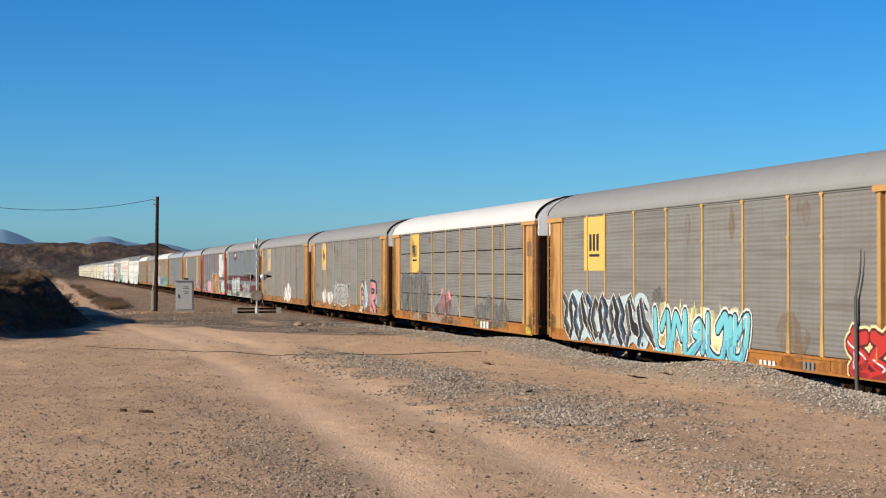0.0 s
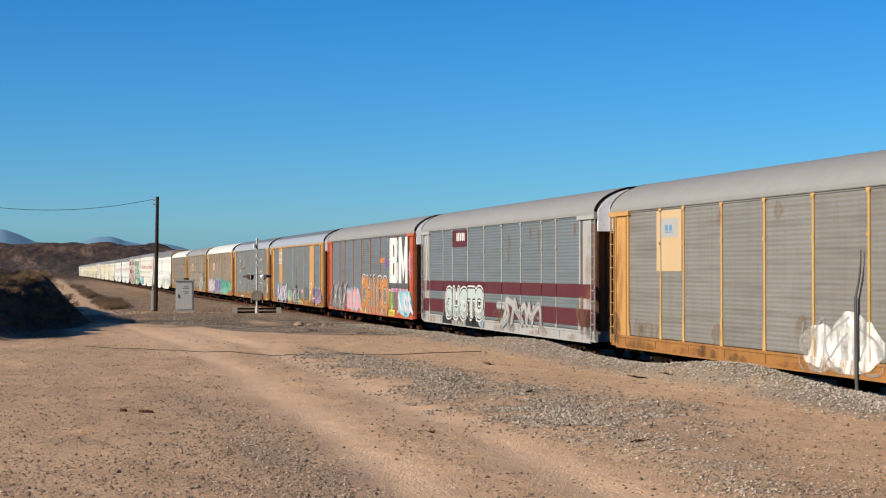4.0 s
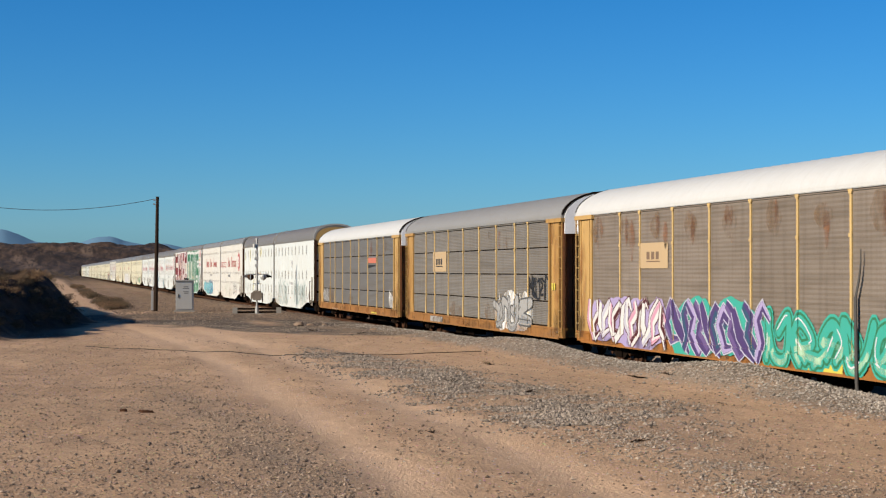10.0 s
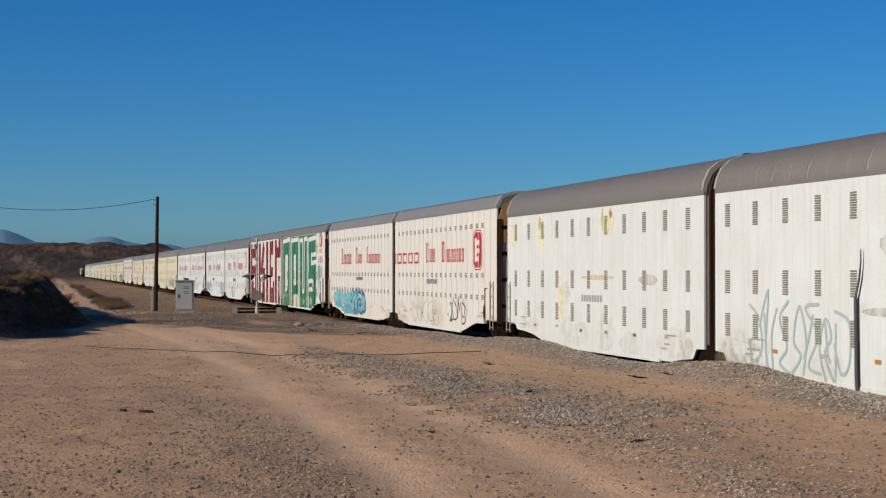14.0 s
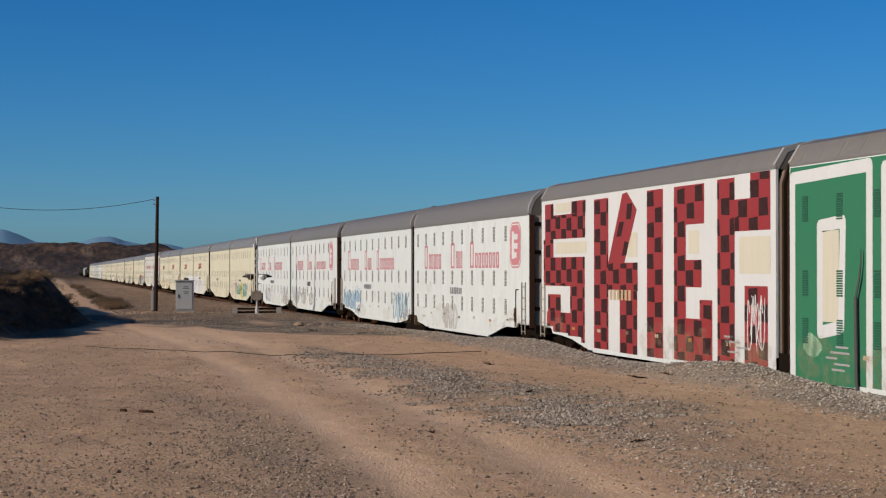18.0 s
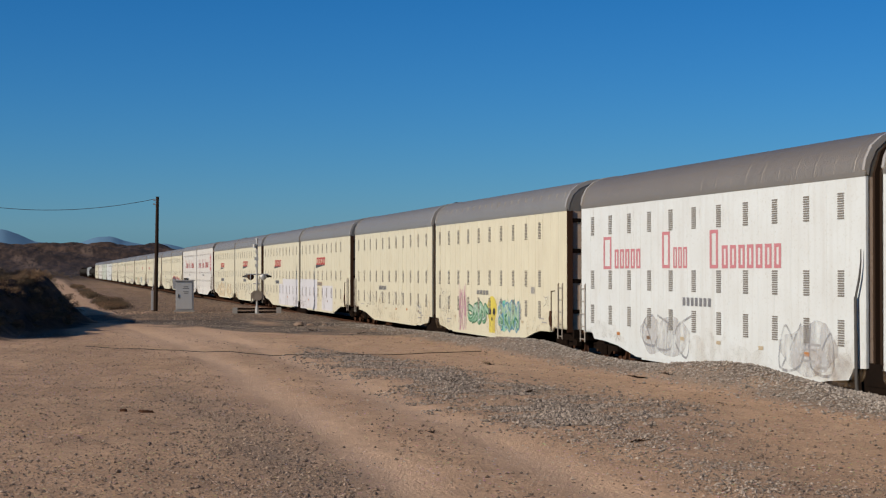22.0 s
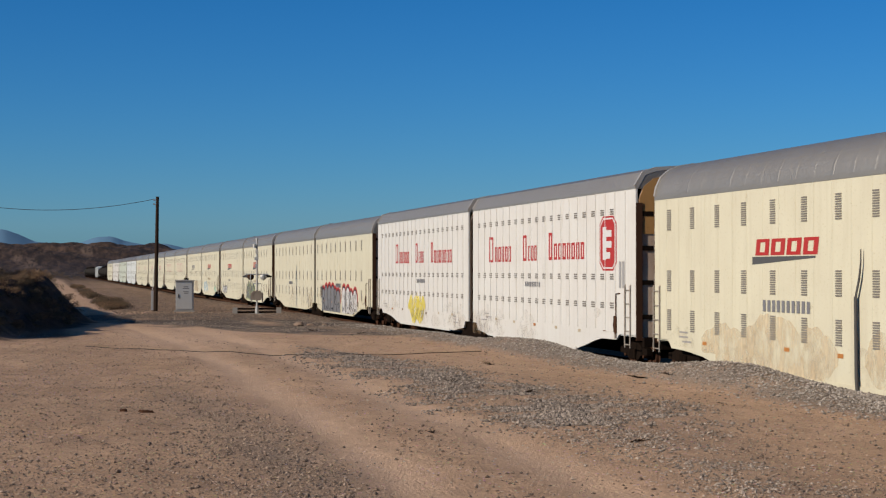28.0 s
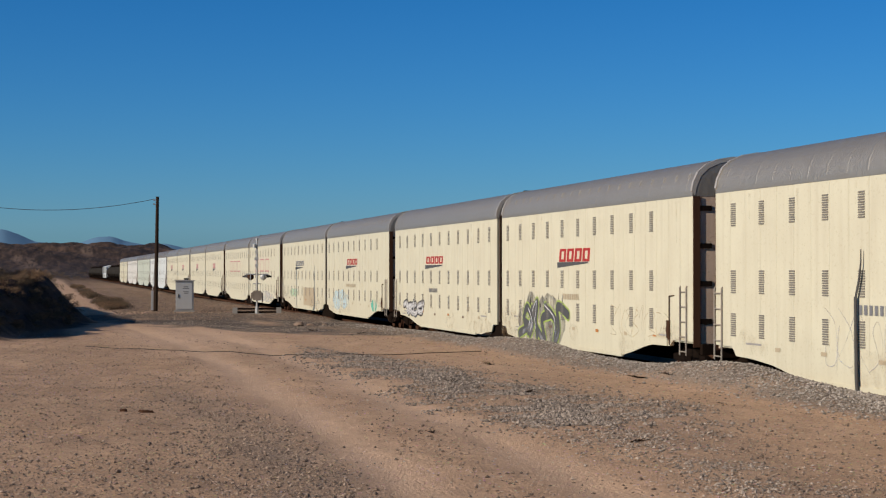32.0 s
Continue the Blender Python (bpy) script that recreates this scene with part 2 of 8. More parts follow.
def leaf_material(name, dark, light):
    m, nt, bs = nodes_of(name)
    g = nt.nodes.new("ShaderNodeNewGeometry")
    c = mixed(nt, g.outputs["Random Per Island"], dark, light)
    nt.links.new(c, bs.inputs["Base Color"])
    bs.inputs["Roughness"].default_value = 0.85
    return m


GROUND = ground_material()
STONE = stone_material("grey_ballast_stone", (0.035, 0.028, 0.022), (0.40, 0.325, 0.255))
PALESTONE = stone_material("pale_grey_ballast_stone", (0.045, 0.038, 0.031), (0.37, 0.325, 0.27))
DARKSTONE = stone_material("dark_grey_road_stone", (0.014, 0.011, 0.009), (0.27, 0.22, 0.175))
PEBBLE = stone_material("tan_pebble", (0.035, 0.021, 0.014), (0.38, 0.27, 0.185))
DRYLEAF = leaf_material("dry_brown_scrub", (0.04, 0.022, 0.010), (0.20, 0.115, 0.055))
GREENLEAF = leaf_material("dusty_green_scrub", (0.022, 0.014, 0.007), (0.135, 0.088, 0.044))
CLOD = stone_material("dark_earth_clod", (0.035, 0.021, 0.013), (0.13, 0.08, 0.05))
GABLE = paint("pale_gable_sheet", (1.15, 1.15, 1.17), (0.25, 0.2, 0.17), 0.5, 0.5)
DOOR = paint("dark_rusty_door", (0.33, 0.135, 0.065), (0.04, 0.02, 0.014), 0.6, 0.8)
ROOFGALV = paint("bright_galvanised_roof", (0.72, 0.71, 0.69), (0.4, 0.39, 0.37), 0.3, 0.38, 0.55)
# the blue haze of distance is put into this base colour
MOUNTAIN = paint("haze_blue_mountain", (0.165, 0.30, 0.435), (0.15, 0.28, 0.41), 0.5, 1.0)

# ---- mesh helpers ----
def box(bm, x0, x1, y0, y1, z0, z1):
    vs = [bm.verts.new(p) for p in ((x0, y0, z0), (x1, y0, z0), (x1, y1, z0), (x0, y1, z0), (x0, y0, z1), (x1, y0, z1), (x1, y1, z1), (x0, y1, z1))]
    for f in ((3, 2, 1, 0), (4, 5, 6, 7), (0, 1, 5, 4), (1, 2, 6, 5), (2, 3, 7, 6), (3, 0, 4, 7)):
        bm.faces.new([vs[i] for i in f])


def prism(bm, outline, y0, y1, axis="y"):
    """A closed outline, swept from y0 to y1. axis y: outline in (x, z); axis x: outline in (y, z)."""
    def at(p, d):
        return (p[0], d, p[1]) if axis == "y" else (d, p[0], p[1])
    a = [bm.verts.new(at(p, y0)) for p in outline]
    b = [bm.verts.new(at(p, y1)) for p in outline]
    n = len(outline)
    for i in range(n):
        bm.faces.new((a[i], a[(i + 1) % n], b[(i + 1) % n], b[i]))
    bm.faces.new(a[::-1])
    bm.faces.new(b)


def rod(bm, p, q, r, n=8, r2=None):
    p, q = Vector(p), Vector(q)
    turn = (q - p).to_track_quat("Z", "Y").to_matrix()
    ra, rb = r, r if r2 is None else r2
    a = [bm.verts.new(p + turn @ Vector((ra * math.cos(2 * math.pi * i / n), ra * math.sin(2 * math.pi * i / n), 0))) for i in range(n)]
    b = [bm.verts.new(q + turn @ Vector((rb * math.cos(2 * math.pi * i / n), rb * math.sin(2 * math.pi * i / n), 0))) for i in range(n)]
    for i in range(n):
        bm.faces.new((a[i], a[(i + 1) % n], b[(i + 1) % n], b[i]))
    bm.faces.new(a[::-1])
    bm.faces.new(b)


def disc_stack(bm, axis_point, rings, n=20):
    """A turned body about an axis along x: rings of (x, radius)."""
    cx, cy, cz = axis_point
    loops = [[bm.verts.new((cx + x, cy + r * math.cos(2 * math.pi * i / n), cz + r * math.sin(2 * math.pi * i / n))) for i in range(n)] for x, r in rings]
    for a, b in zip(loops, loops[1:]):
        for i in range(n):
            bm.faces.new((a[i], a[(i + 1) % n], b[(i + 1) % n], b[i]))
    bm.faces.new(loops[0][::-1])
    bm.faces.new(loops[-1])


def mesh_of(bm, name, material, smooth=False):
    bmesh.ops.recalc_face_normals(bm, faces=bm.faces)
    if smooth:
        for f in bm.faces:
            f.smooth = True
        for e in bm.edges:
            e.smooth = len(e.link_faces) == 2 and e.calc_face_angle() < 0.7
    me = bpy.data.meshes.new(name)
    bm.to_mesh(me)
    bm.free()
    me.materials.append(material)
    return me


def part(name, bm, material, parent, label="", smooth=False):
    ob = new(name, bm if isinstance(bm, bpy.types.Mesh) else mesh_of(bm, name, material, smooth))
    ob.parent = parent
    if label:
        ob["label"] = label
    return ob


def thing(name, bm, material, label, category, group="", kind="", smooth=False):
    ob = new(name, mesh_of(bm, name, material, smooth))
    return tagged(ob, label, category, group, kind)


stock = {}


def shared(key, make, material, smooth=False):
    """One mesh for all pieces that are alike."""
    if key not in stock:
        bm = bmesh.new()
        make(bm)
        stock[key] = mesh_of(bm, key[0] if isinstance(key, tuple) else key, material, smooth)
    return stock[key]


# ---- the plan: the track runs along y, the camera stands at x = 0 ----
TRACK_X = 18.95
SPEED = 23.2


def value_noise(x, y, seed):
    """Smooth noise in -1..1 on arrays."""
    xi, yi = np.floor(x).astype(np.int64), np.floor(y).astype(np.int64)
    fx, fy = x - xi, y - yi
    fx, fy = fx * fx * (3 - 2 * fx), fy * fy * (3 - 2 * fy)

    def h(a, b):
        n = (a * 374761393 + b * 668265263 + seed * 974634711) & 0x7fffffff
        n = ((n ^ (n >> 13)) * 1274126177) & 0x7fffffff
        return ((n ^ (n >> 16)) & 0xffff) / 32767.5 - 1
    return (h(xi, yi) * (1 - fx) + h(xi + 1, yi) * fx) * (1 - fy) + (h(xi, yi + 1) * (1 - fx) + h(xi + 1, yi + 1) * fx) * fy


def sstep(a, b, v):
    t = np.clip((v - a) / (b - a), 0, 1)
    return t * t * (3 - 2 * t)


def gravel_x(y):
    """The middle of the gravel strip."""
    return np.interp(y, (17, 20, 25, 32, 36, 40, 50, 56, 64), (8.7, 8.8, 9.1, 10.0, 9.9, 9.4, 9.2, 9.0, 8.6))


def gravel_w(y):
    """Half the width of the gravel strip."""
    return np.interp(y, (17, 20, 25, 32, 36, 40, 50, 56, 64), (0.8, 0.8, 1.1, 1.9, 1.8, 1.4, 1.1, 0.7, 0.3))


def lane_x(y):
    """The middle between the two wheel tracks of the dirt road, which bends to the path beyond the crossing."""
    return 5.5 + 0.6 * sstep(20, 50, y) - 3.0 * sstep(58, 124, y) + 0.12 * np.sin(y / 13)


def crossing_gravel(x, y):
    """The gravelled crossing road: its near edge runs askew."""
    near = np.interp(x, (1.0, 4.3, 7.3, 8.7, 11.7, 16), (106, 89, 86, 76, 72, 70)) + 2.5 * value_noise(x / 1.6, y / 3.0, 52)
    patchy = np.clip(0.75 + 0.9 * value_noise(x / 1.9, y / 5.0, 53) + 0.3 * sstep(3, 9, x), 0.15, 1)
    return patchy * sstep(0.0, 3.0, y - near) * (1 - sstep(113, 119, y)) * sstep(0.2, 1.8, x)


def bump_at(x, lo, hi, soft):
    return sstep(lo - soft, lo + soft, x) * (1 - sstep(hi - soft, hi + soft, x))


def height(x, y):
    """The ground's height: flat desert, the bank, the track bed, the windrow beside it, wheel ruts, hills."""
    x, y = np.asarray(x, float), np.asarray(y, float)
    base = 0.34 - 0.14 * sstep(60, 110, y) - 0.25 * sstep(120, 220, y)
    z = base + 0.05 * value_noise(x / 5, y / 7, 3) + 0.025 * value_noise(x / 1.1, y / 1.6, 4) + 0.012 * value_noise(x / 0.45, y / 0.5, 5)
    for rx, d in ((-1.15, 0.05), (1.15, 0.045)):
        z -= d * np.exp(-((x - rx - lane_x(y)) / 0.45) ** 2) * (1 - sstep(150, 220, y))
    z += 0.05 * np.exp(-((x - gravel_x(y)) / gravel_w(y)) ** 2) * (1 - sstep(58, 66, y))
    # windrow of ballast along the near side of the track
    near = 1 - sstep(70, 84, y)
    crest = 0.14 + 0.36 * np.exp(-((y - 38) / 4.5) ** 2) + 0.26 * np.exp(-((y - 56) / 5) ** 2) + 0.035 * value_noise(y / 2.6, y * 0 + 0.5, 8) + 0.03 * value_noise(y / 1.1, y * 0 + 2.5, 9)
    z += near * np.clip(crest, 0.02, 1) * np.exp(-((x - 15.55) / 0.85) ** 2)
    # track bed
    bed = bump_at(x, 16.75, 21.2, 0.45) * (1 - sstep(1000, 1100, y))
    z = z * (1 - bed) + bed * (-0.30)
    z = np.where(x > 21.5, z - 0.35 * sstep(21.5, 24, x) * (1 - sstep(700, 1000, y)), z)
    # bank beside the road, steep towards the track
    wob = 1.2 * value_noise(y / 9, y * 0 + 4.1, 12)
    edge = 2.2 + 0.5 * wob - 3.6 * (1 - sstep(70, 96, y)) - 3.4 * sstep(108, 170, y)
    fade = sstep(66, 74, y) * (1 - 0.62 * sstep(125, 220, y)) * (1 - sstep(600, 1200, y))
    bank = sstep(0, 3.3, edge - x) * fade
    z += bank * (2.35 + 0.35 * value_noise(x / 3.2, y / 4, 14) + 0.15 * value_noise(x / 0.9, y / 1.1, 15))
    # higher rise out of view, added so its shadow covers the bank
    z += 2.6 * sstep(4.4, 9.0, edge - x) * fade * (1 - sstep(112, 126, y))
    # low hills behind
    ridge = np.exp(-((y - 2600) / 300) ** 2) * (1 - sstep(150, 270, x)) * sstep(-4200, -900, x)
    z += ridge * (39 + 4 * value_noise(x / 120, y / 190, 20) + 3.5 * value_noise(x / 40, y / 60, 21) + 2.0 * value_noise(x / 15, y / 20, 22))
    # gullies running down the face of the hill
    face = np.exp(-((y - 2470) / 110) ** 2) * (1 - sstep(120, 250, x)) * sstep(-900, -500, x)
    u = x + 0.55 * (y - 2470)
    z += face * (13 * np.abs(value_noise(u / 46, y / 300, 61)) + 6 * np.abs(value_noise(u / 19, y / 160, 62)) - 5)
    z += 1.5 * sstep(500, 1500, y) * value_noise(x / 90, y / 120, 23)
    return z


def spread(lo, hi, step, out_lo, out_hi, grow):
    mid = list(np.arange(lo, hi, step))
    up, s = [hi], step
    while up[-1] < out_hi:
        s *= grow
        up.append(up[-1] + s)
    dn, s = [], step
    v = lo
    while v > out_lo:
        s *= grow
        v -= s
        dn.append(v)
    return np.array(dn[::-1] + mid + up)


def build_ground():
    xs = spread(-6, 22.5, 0.22, -4500, 4500, 1.09)
    ys = spread(16, 84, 0.26, -600, 4400, 1.022)
    xs = np.unique(np.concatenate([xs, np.arange(-160, 330, 5.0)]))
    ys = np.unique(np.concatenate([ys, np.arange(2290, 2640, 12.0)]))
    gx, gy = np.meshgrid(xs, ys, indexing="xy")
    gz = height(gx, gy)
    nx, ny = len(xs), len(ys)
    co = np.stack([gx, gy, gz], -1).reshape(-1, 3)
    idx = np.arange(nx * ny).reshape(ny, nx)
    faces = np.stack([idx[:-1, :-1], idx[:-1, 1:], idx[1:, 1:], idx[1:, :-1]], -1).reshape(-1, 4)
    me = bpy.data.meshes.new("ground")
    me.vertices.add(len(co))
    me.vertices.foreach_set("co", co.ravel())
    me.loops.add(faces.size)
    me.loops.foreach_set("vertex_index", faces.ravel())
    me.polygons.add(len(faces))
    me.polygons.foreach_set("loop_start", np.arange(0, faces.size, 4))
    me.polygons.foreach_set("loop_total", np.full(len(faces), 4))
    me.update(calc_edges=True)
    me.shade_smooth()
    n1 = value_noise(gx / 0.9, gy / 1.3, 31) * 0.5 + 0.5
    band = 1.0 * np.exp(-(np.abs(gx - gravel_x(gy)) / gravel_w(gy)) ** 2) * (1 - sstep(56, 62, gy)) * (0.35 + 0.65 * sstep(24, 36, gy)) * (0.35 + 0.65 * n1)
    strip = 0.6 * np.exp(-((gx - 3.15 - 0.2 * np.sin(gy / 9)) / 0.75) ** 2) * (1 - sstep(28, 46, gy))
    wind = 1.1 * bump_at(gx, 14.4, 17.2, 0.5) * (1 - sstep(80, 90, gy))
    bed = bump_at(gx, 16.2, 21.6, 0.4) * (1 - sstep(900, 1000, gy))
    cross = 1.3 * crossing_gravel(gx, gy)
    g = np.clip(np.maximum.reduce([band, strip, wind, bed, cross]) * (0.45 + 0.75 * n1), 0, 1)
    rut = sum(np.exp(-((gx - lane_x(gy) - d) / 0.5) ** 2) for d in (-1.15, 1.15)) * (0.6 + 0.4 * n1) * (1 - 0.6 * sstep(90, 160, gy))
    rut = np.maximum(rut, 0.8 * bump_at(gx, 3.2, 8.2, 1.0) * bump_at(gy, 60, 84, 8.0)) * (1 - np.clip(cross, 0, 1))
    at = me.attributes.new("rut", 'FLOAT', 'POINT')
    at.data.foreach_set("value", np.clip(rut, 0, 1).ravel().astype(np.float32))
    at = me.attributes.new("gravel", 'FLOAT', 'POINT')
    at.data.foreach_set("value", g.ravel().astype(np.float32))
    far = sstep(260, 900, gy)
    n2 = value_noise(gx / 14, gy / 30, 33) * 0.5 + 0.5
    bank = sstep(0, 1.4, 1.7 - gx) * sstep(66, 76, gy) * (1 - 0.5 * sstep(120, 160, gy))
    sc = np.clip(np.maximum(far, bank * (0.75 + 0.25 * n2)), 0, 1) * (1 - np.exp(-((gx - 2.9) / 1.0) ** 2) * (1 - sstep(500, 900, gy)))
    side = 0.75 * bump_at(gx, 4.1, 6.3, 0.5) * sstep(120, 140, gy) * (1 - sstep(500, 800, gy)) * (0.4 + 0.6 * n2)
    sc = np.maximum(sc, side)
    # shade of the bank painted on its face and the ground below
    toe_shade = sstep(0, 1.2, 3.2 - 4.4 * (1 - sstep(70, 96, gy)) + 0.8 * (n1 - 0.5) - gx) * sstep(66, 70, gy) * (1 - sstep(108, 120, gy))
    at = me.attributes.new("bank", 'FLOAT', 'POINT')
    soil_and_shade = np.maximum(toe_shade, (0.34 + 0.26 * n1) * sstep(118, 126, gy) * (1 - sstep(700, 1000, gy)) * sstep(4.6, 6.0, gx))
    soil_and_shade = np.maximum(soil_and_shade, 0.78 * crossing_gravel(gx, gy) * (0.5 + 0.5 * n1))
    soil_and_shade = np.maximum(soil_and_shade, 0.8 * bump_at(gx, 15.4, 21.5, 0.7) * sstep(84, 100, gy) * (1 - sstep(900, 1000, gy)))
    soil_and_shade = np.maximum(soil_and_shade, (0.06 + 0.14 * n1) * (1 - sstep(1.5, 4.2, gx)) * (1 - sstep(58, 70, gy)))
    at.data.foreach_set("value", soil_and_shade.ravel().astype(np.float32))
    at = me.attributes.new("scrub", 'FLOAT', 'POINT')
    at.data.foreach_set("value", sc.ravel().astype(np.float32))
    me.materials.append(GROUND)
    ob = new("ground", me)
    return tagged(ob, "sandy tan desert ground with gravel and wheel tracks", "ground", kind="structure")


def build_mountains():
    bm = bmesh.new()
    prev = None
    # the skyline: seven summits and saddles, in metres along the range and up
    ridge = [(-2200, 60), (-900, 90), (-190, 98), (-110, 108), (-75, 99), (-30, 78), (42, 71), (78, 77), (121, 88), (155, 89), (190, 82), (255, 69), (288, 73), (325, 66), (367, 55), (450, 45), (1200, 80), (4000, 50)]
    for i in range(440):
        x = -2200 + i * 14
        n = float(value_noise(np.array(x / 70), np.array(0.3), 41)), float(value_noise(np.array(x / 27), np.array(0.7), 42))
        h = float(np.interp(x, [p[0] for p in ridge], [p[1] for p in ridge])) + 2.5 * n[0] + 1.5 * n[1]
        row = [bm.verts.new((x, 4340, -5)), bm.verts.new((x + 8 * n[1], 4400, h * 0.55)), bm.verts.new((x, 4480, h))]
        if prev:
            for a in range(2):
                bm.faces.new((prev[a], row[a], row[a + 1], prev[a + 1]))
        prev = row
    thing("distant_mountains", bm, MOUNTAIN, "mountain range on the horizon, coloured with blue haze", "mountains", kind="structure", smooth=True)


def stones(name, material, label, spots, sizes, category="gravel"):
    """Many small angular stones in one mesh."""
    ico = np.array([(0, 0, 1), (0.9, 0, 0.2), (0.25, 0.85, 0.15), (-0.75, 0.5, 0.2), (-0.7, -0.55, 0.1), (0.3, -0.85, 0.2), (0, 0, -0.5)])
    tri = np.array([(0, 1, 2), (0, 2, 3), (0, 3, 4), (0, 4, 5), (0, 5, 1), (6, 2, 1), (6, 3, 2), (6, 4, 3), (6, 5, 4), (6, 1, 5)])
    rng = np.random.default_rng(len(spots))
    n = len(spots)
    a = rng.uniform(0, 2 * np.pi, n)
    jit = rng.uniform(0.65, 1.35, (n, 7, 3))
    v = ico[None] * jit
    ca, sa = np.cos(a)[:, None], np.sin(a)[:, None]
    v = np.stack([v[..., 0] * ca - v[..., 1] * sa, v[..., 0] * sa + v[..., 1] * ca, v[..., 2] * rng.uniform(0.5, 0.9, n)[:, None]], -1)
    v = v * sizes[:, None, None]
    z = height(spots[:, 0], spots[:, 1]) + sizes * 0.12
    v += np.stack([spots[:, 0], spots[:, 1], z], -1)[:, None]
    f = (tri[None] + (np.arange(n) * 7)[:, None, None]).reshape(-1, 3)
    me = bpy.data.meshes.new(name)
    me.from_pydata(v.reshape(-1, 3).tolist(), [], f.tolist())
    me.materials.append(material)
    return tagged(new(name, me), label, category, kind="stuff")


def scatter(rng, n, x0, x1, y0, y1, keep):
    """Spots, denser near the camera; keep gives the share that stays at each place."""
    u = rng.uniform(0, 1, n)
    y = 1 / (1 / y0 + (1 / y1 - 1 / y0) * u)
    x = rng.uniform(x0, x1, n)
    k = rng.uniform(0, 1, n) < keep(x, y)
    return np.stack([x[k], y[k]], -1)


def build_stones():
    rng = np.random.default_rng(5)

    def band(x, y):
        return np.exp(-(np.abs(x - gravel_x(y) + 0.25) / gravel_w(y)) ** 2) * (1 - sstep(55, 62, y)) * np.clip(0.45 + 0.9 * value_noise(x / 0.9, y / 1.3, 31) + 0.5 * value_noise(x / 0.35, y / 0.5, 32), 0.06, 1)
    s = scatter(rng, 150000, 6.5, 13.0, 17, 64, band)
    k = rng.uniform(0, 1, len(s)) < 0.35 + 0.65 * sstep(21, 32, s[:, 1])
    s = s[k]
    stones("gravel_band", STONE, "strip of loose grey gravel along the road", s, 0.007 + 0.032 * rng.uniform(0, 1, len(s)) ** 3.2)

    more = np.stack([rng.uniform(7.0, 12.6, 90000), rng.uniform(27, 62, 90000)], -1)
    s = more[rng.uniform(0, 1, 90000) < 0.8 * band(more[:, 0], more[:, 1])]
    stones("gravel_patch", DARKSTONE, "rough patch of dark and pale gravel stones", s, 0.011 + 0.048 * rng.uniform(0, 1, len(s)) ** 2.8)

    def wind(x, y):
        return np.exp(-((x - 15.6) / 0.9) ** 2)
    s = scatter(rng, 70000, 13.6, 17.4, 26, 90, wind)
    stones("ballast_windrow", PALESTONE, "heap of grey ballast along the track", s, 0.012 + 0.04 * rng.uniform(0, 1, len(s)) ** 3)

    s = scatter(rng, 60000, 0.0, 17, 68, 122, lambda x, y: 0.8 * crossing_gravel(x, y) * (0.6 + 0.4 * value_noise(x / 1.5, y / 2, 36)))
    stones("crossing_gravel", DARKSTONE, "grey gravel spread over the crossing road", s, 0.014 + 0.035 * rng.uniform(0, 1, len(s)) ** 2.5)

    s = scatter(rng, 42000, 4.5, 16.8, 100, 320, lambda x, y: 0.45 + 0.55 * (value_noise(x / 1.5, y / 6, 47) > 0))
    k = rng.uniform(0, 1, len(s)) < 0.6
    stones("verge_clods", CLOD, "dark clods and litter beside the track", s[k], 0.02 + 0.06 * rng.uniform(0, 1, int(k.sum())) ** 2.5, "clods")
    s = s[~k]
    stones("verge_stones", PEBBLE, "stones strewn beside the track", s, 0.012 + 0.04 * rng.uniform(0, 1, len(s)) ** 3)

    def loose(x, y):
        rut = np.exp(-((x - lane_x(y) + 1.15) / 0.6) ** 2) + np.exp(-((x - lane_x(y) - 1.15) / 0.55) ** 2)
        strip = np.exp(-((x - 3.15 - 0.2 * np.sin(y / 9)) / 0.85) ** 2) * (1 - 0.7 * sstep(30, 48, y))
        return np.clip(0.16 + 0.16 * (1 - sstep(2.0, 5.0, x)) + 0.75 * strip + 0.14 * (value_noise(x / 1.4, y / 2.2, 37) > 0.1) - 0.5 * rut, 0.015, 1)
    s = scatter(rng, 190000, -5, 15.5, 17, 80, loose)
    stones("loose_pebbles", PEBBLE, "tan and brown pebbles scattered on the sand", s, 0.006 + 0.026 * rng.uniform(0, 1, len(s)) ** 3.4)
    s = scatter(rng, 60000, -5, 15.5, 17, 80, lambda x, y: 0.5 * loose(x, y) + 0.1 * (value_noise(x / 2.3, y / 3.1, 39) > 0.35))
    stones("earth_clods", CLOD, "dark clods and litter scattered on the sand", s, 0.010 + 0.034 * rng.uniform(0, 1, len(s)) ** 3.5, "clods")
    s = np.stack([rng.uniform(16.9, 21.0, 16000), rng.uniform(26, 230, 16000)], -1)
    s = s[np.abs(s[:, 0] - TRACK_X) < 2.1]
    stones("track_ballast", STONE, "crushed grey ballast under the rails", s, 0.03 + 0.04 * rng.uniform(0, 1, len(s)) ** 2)


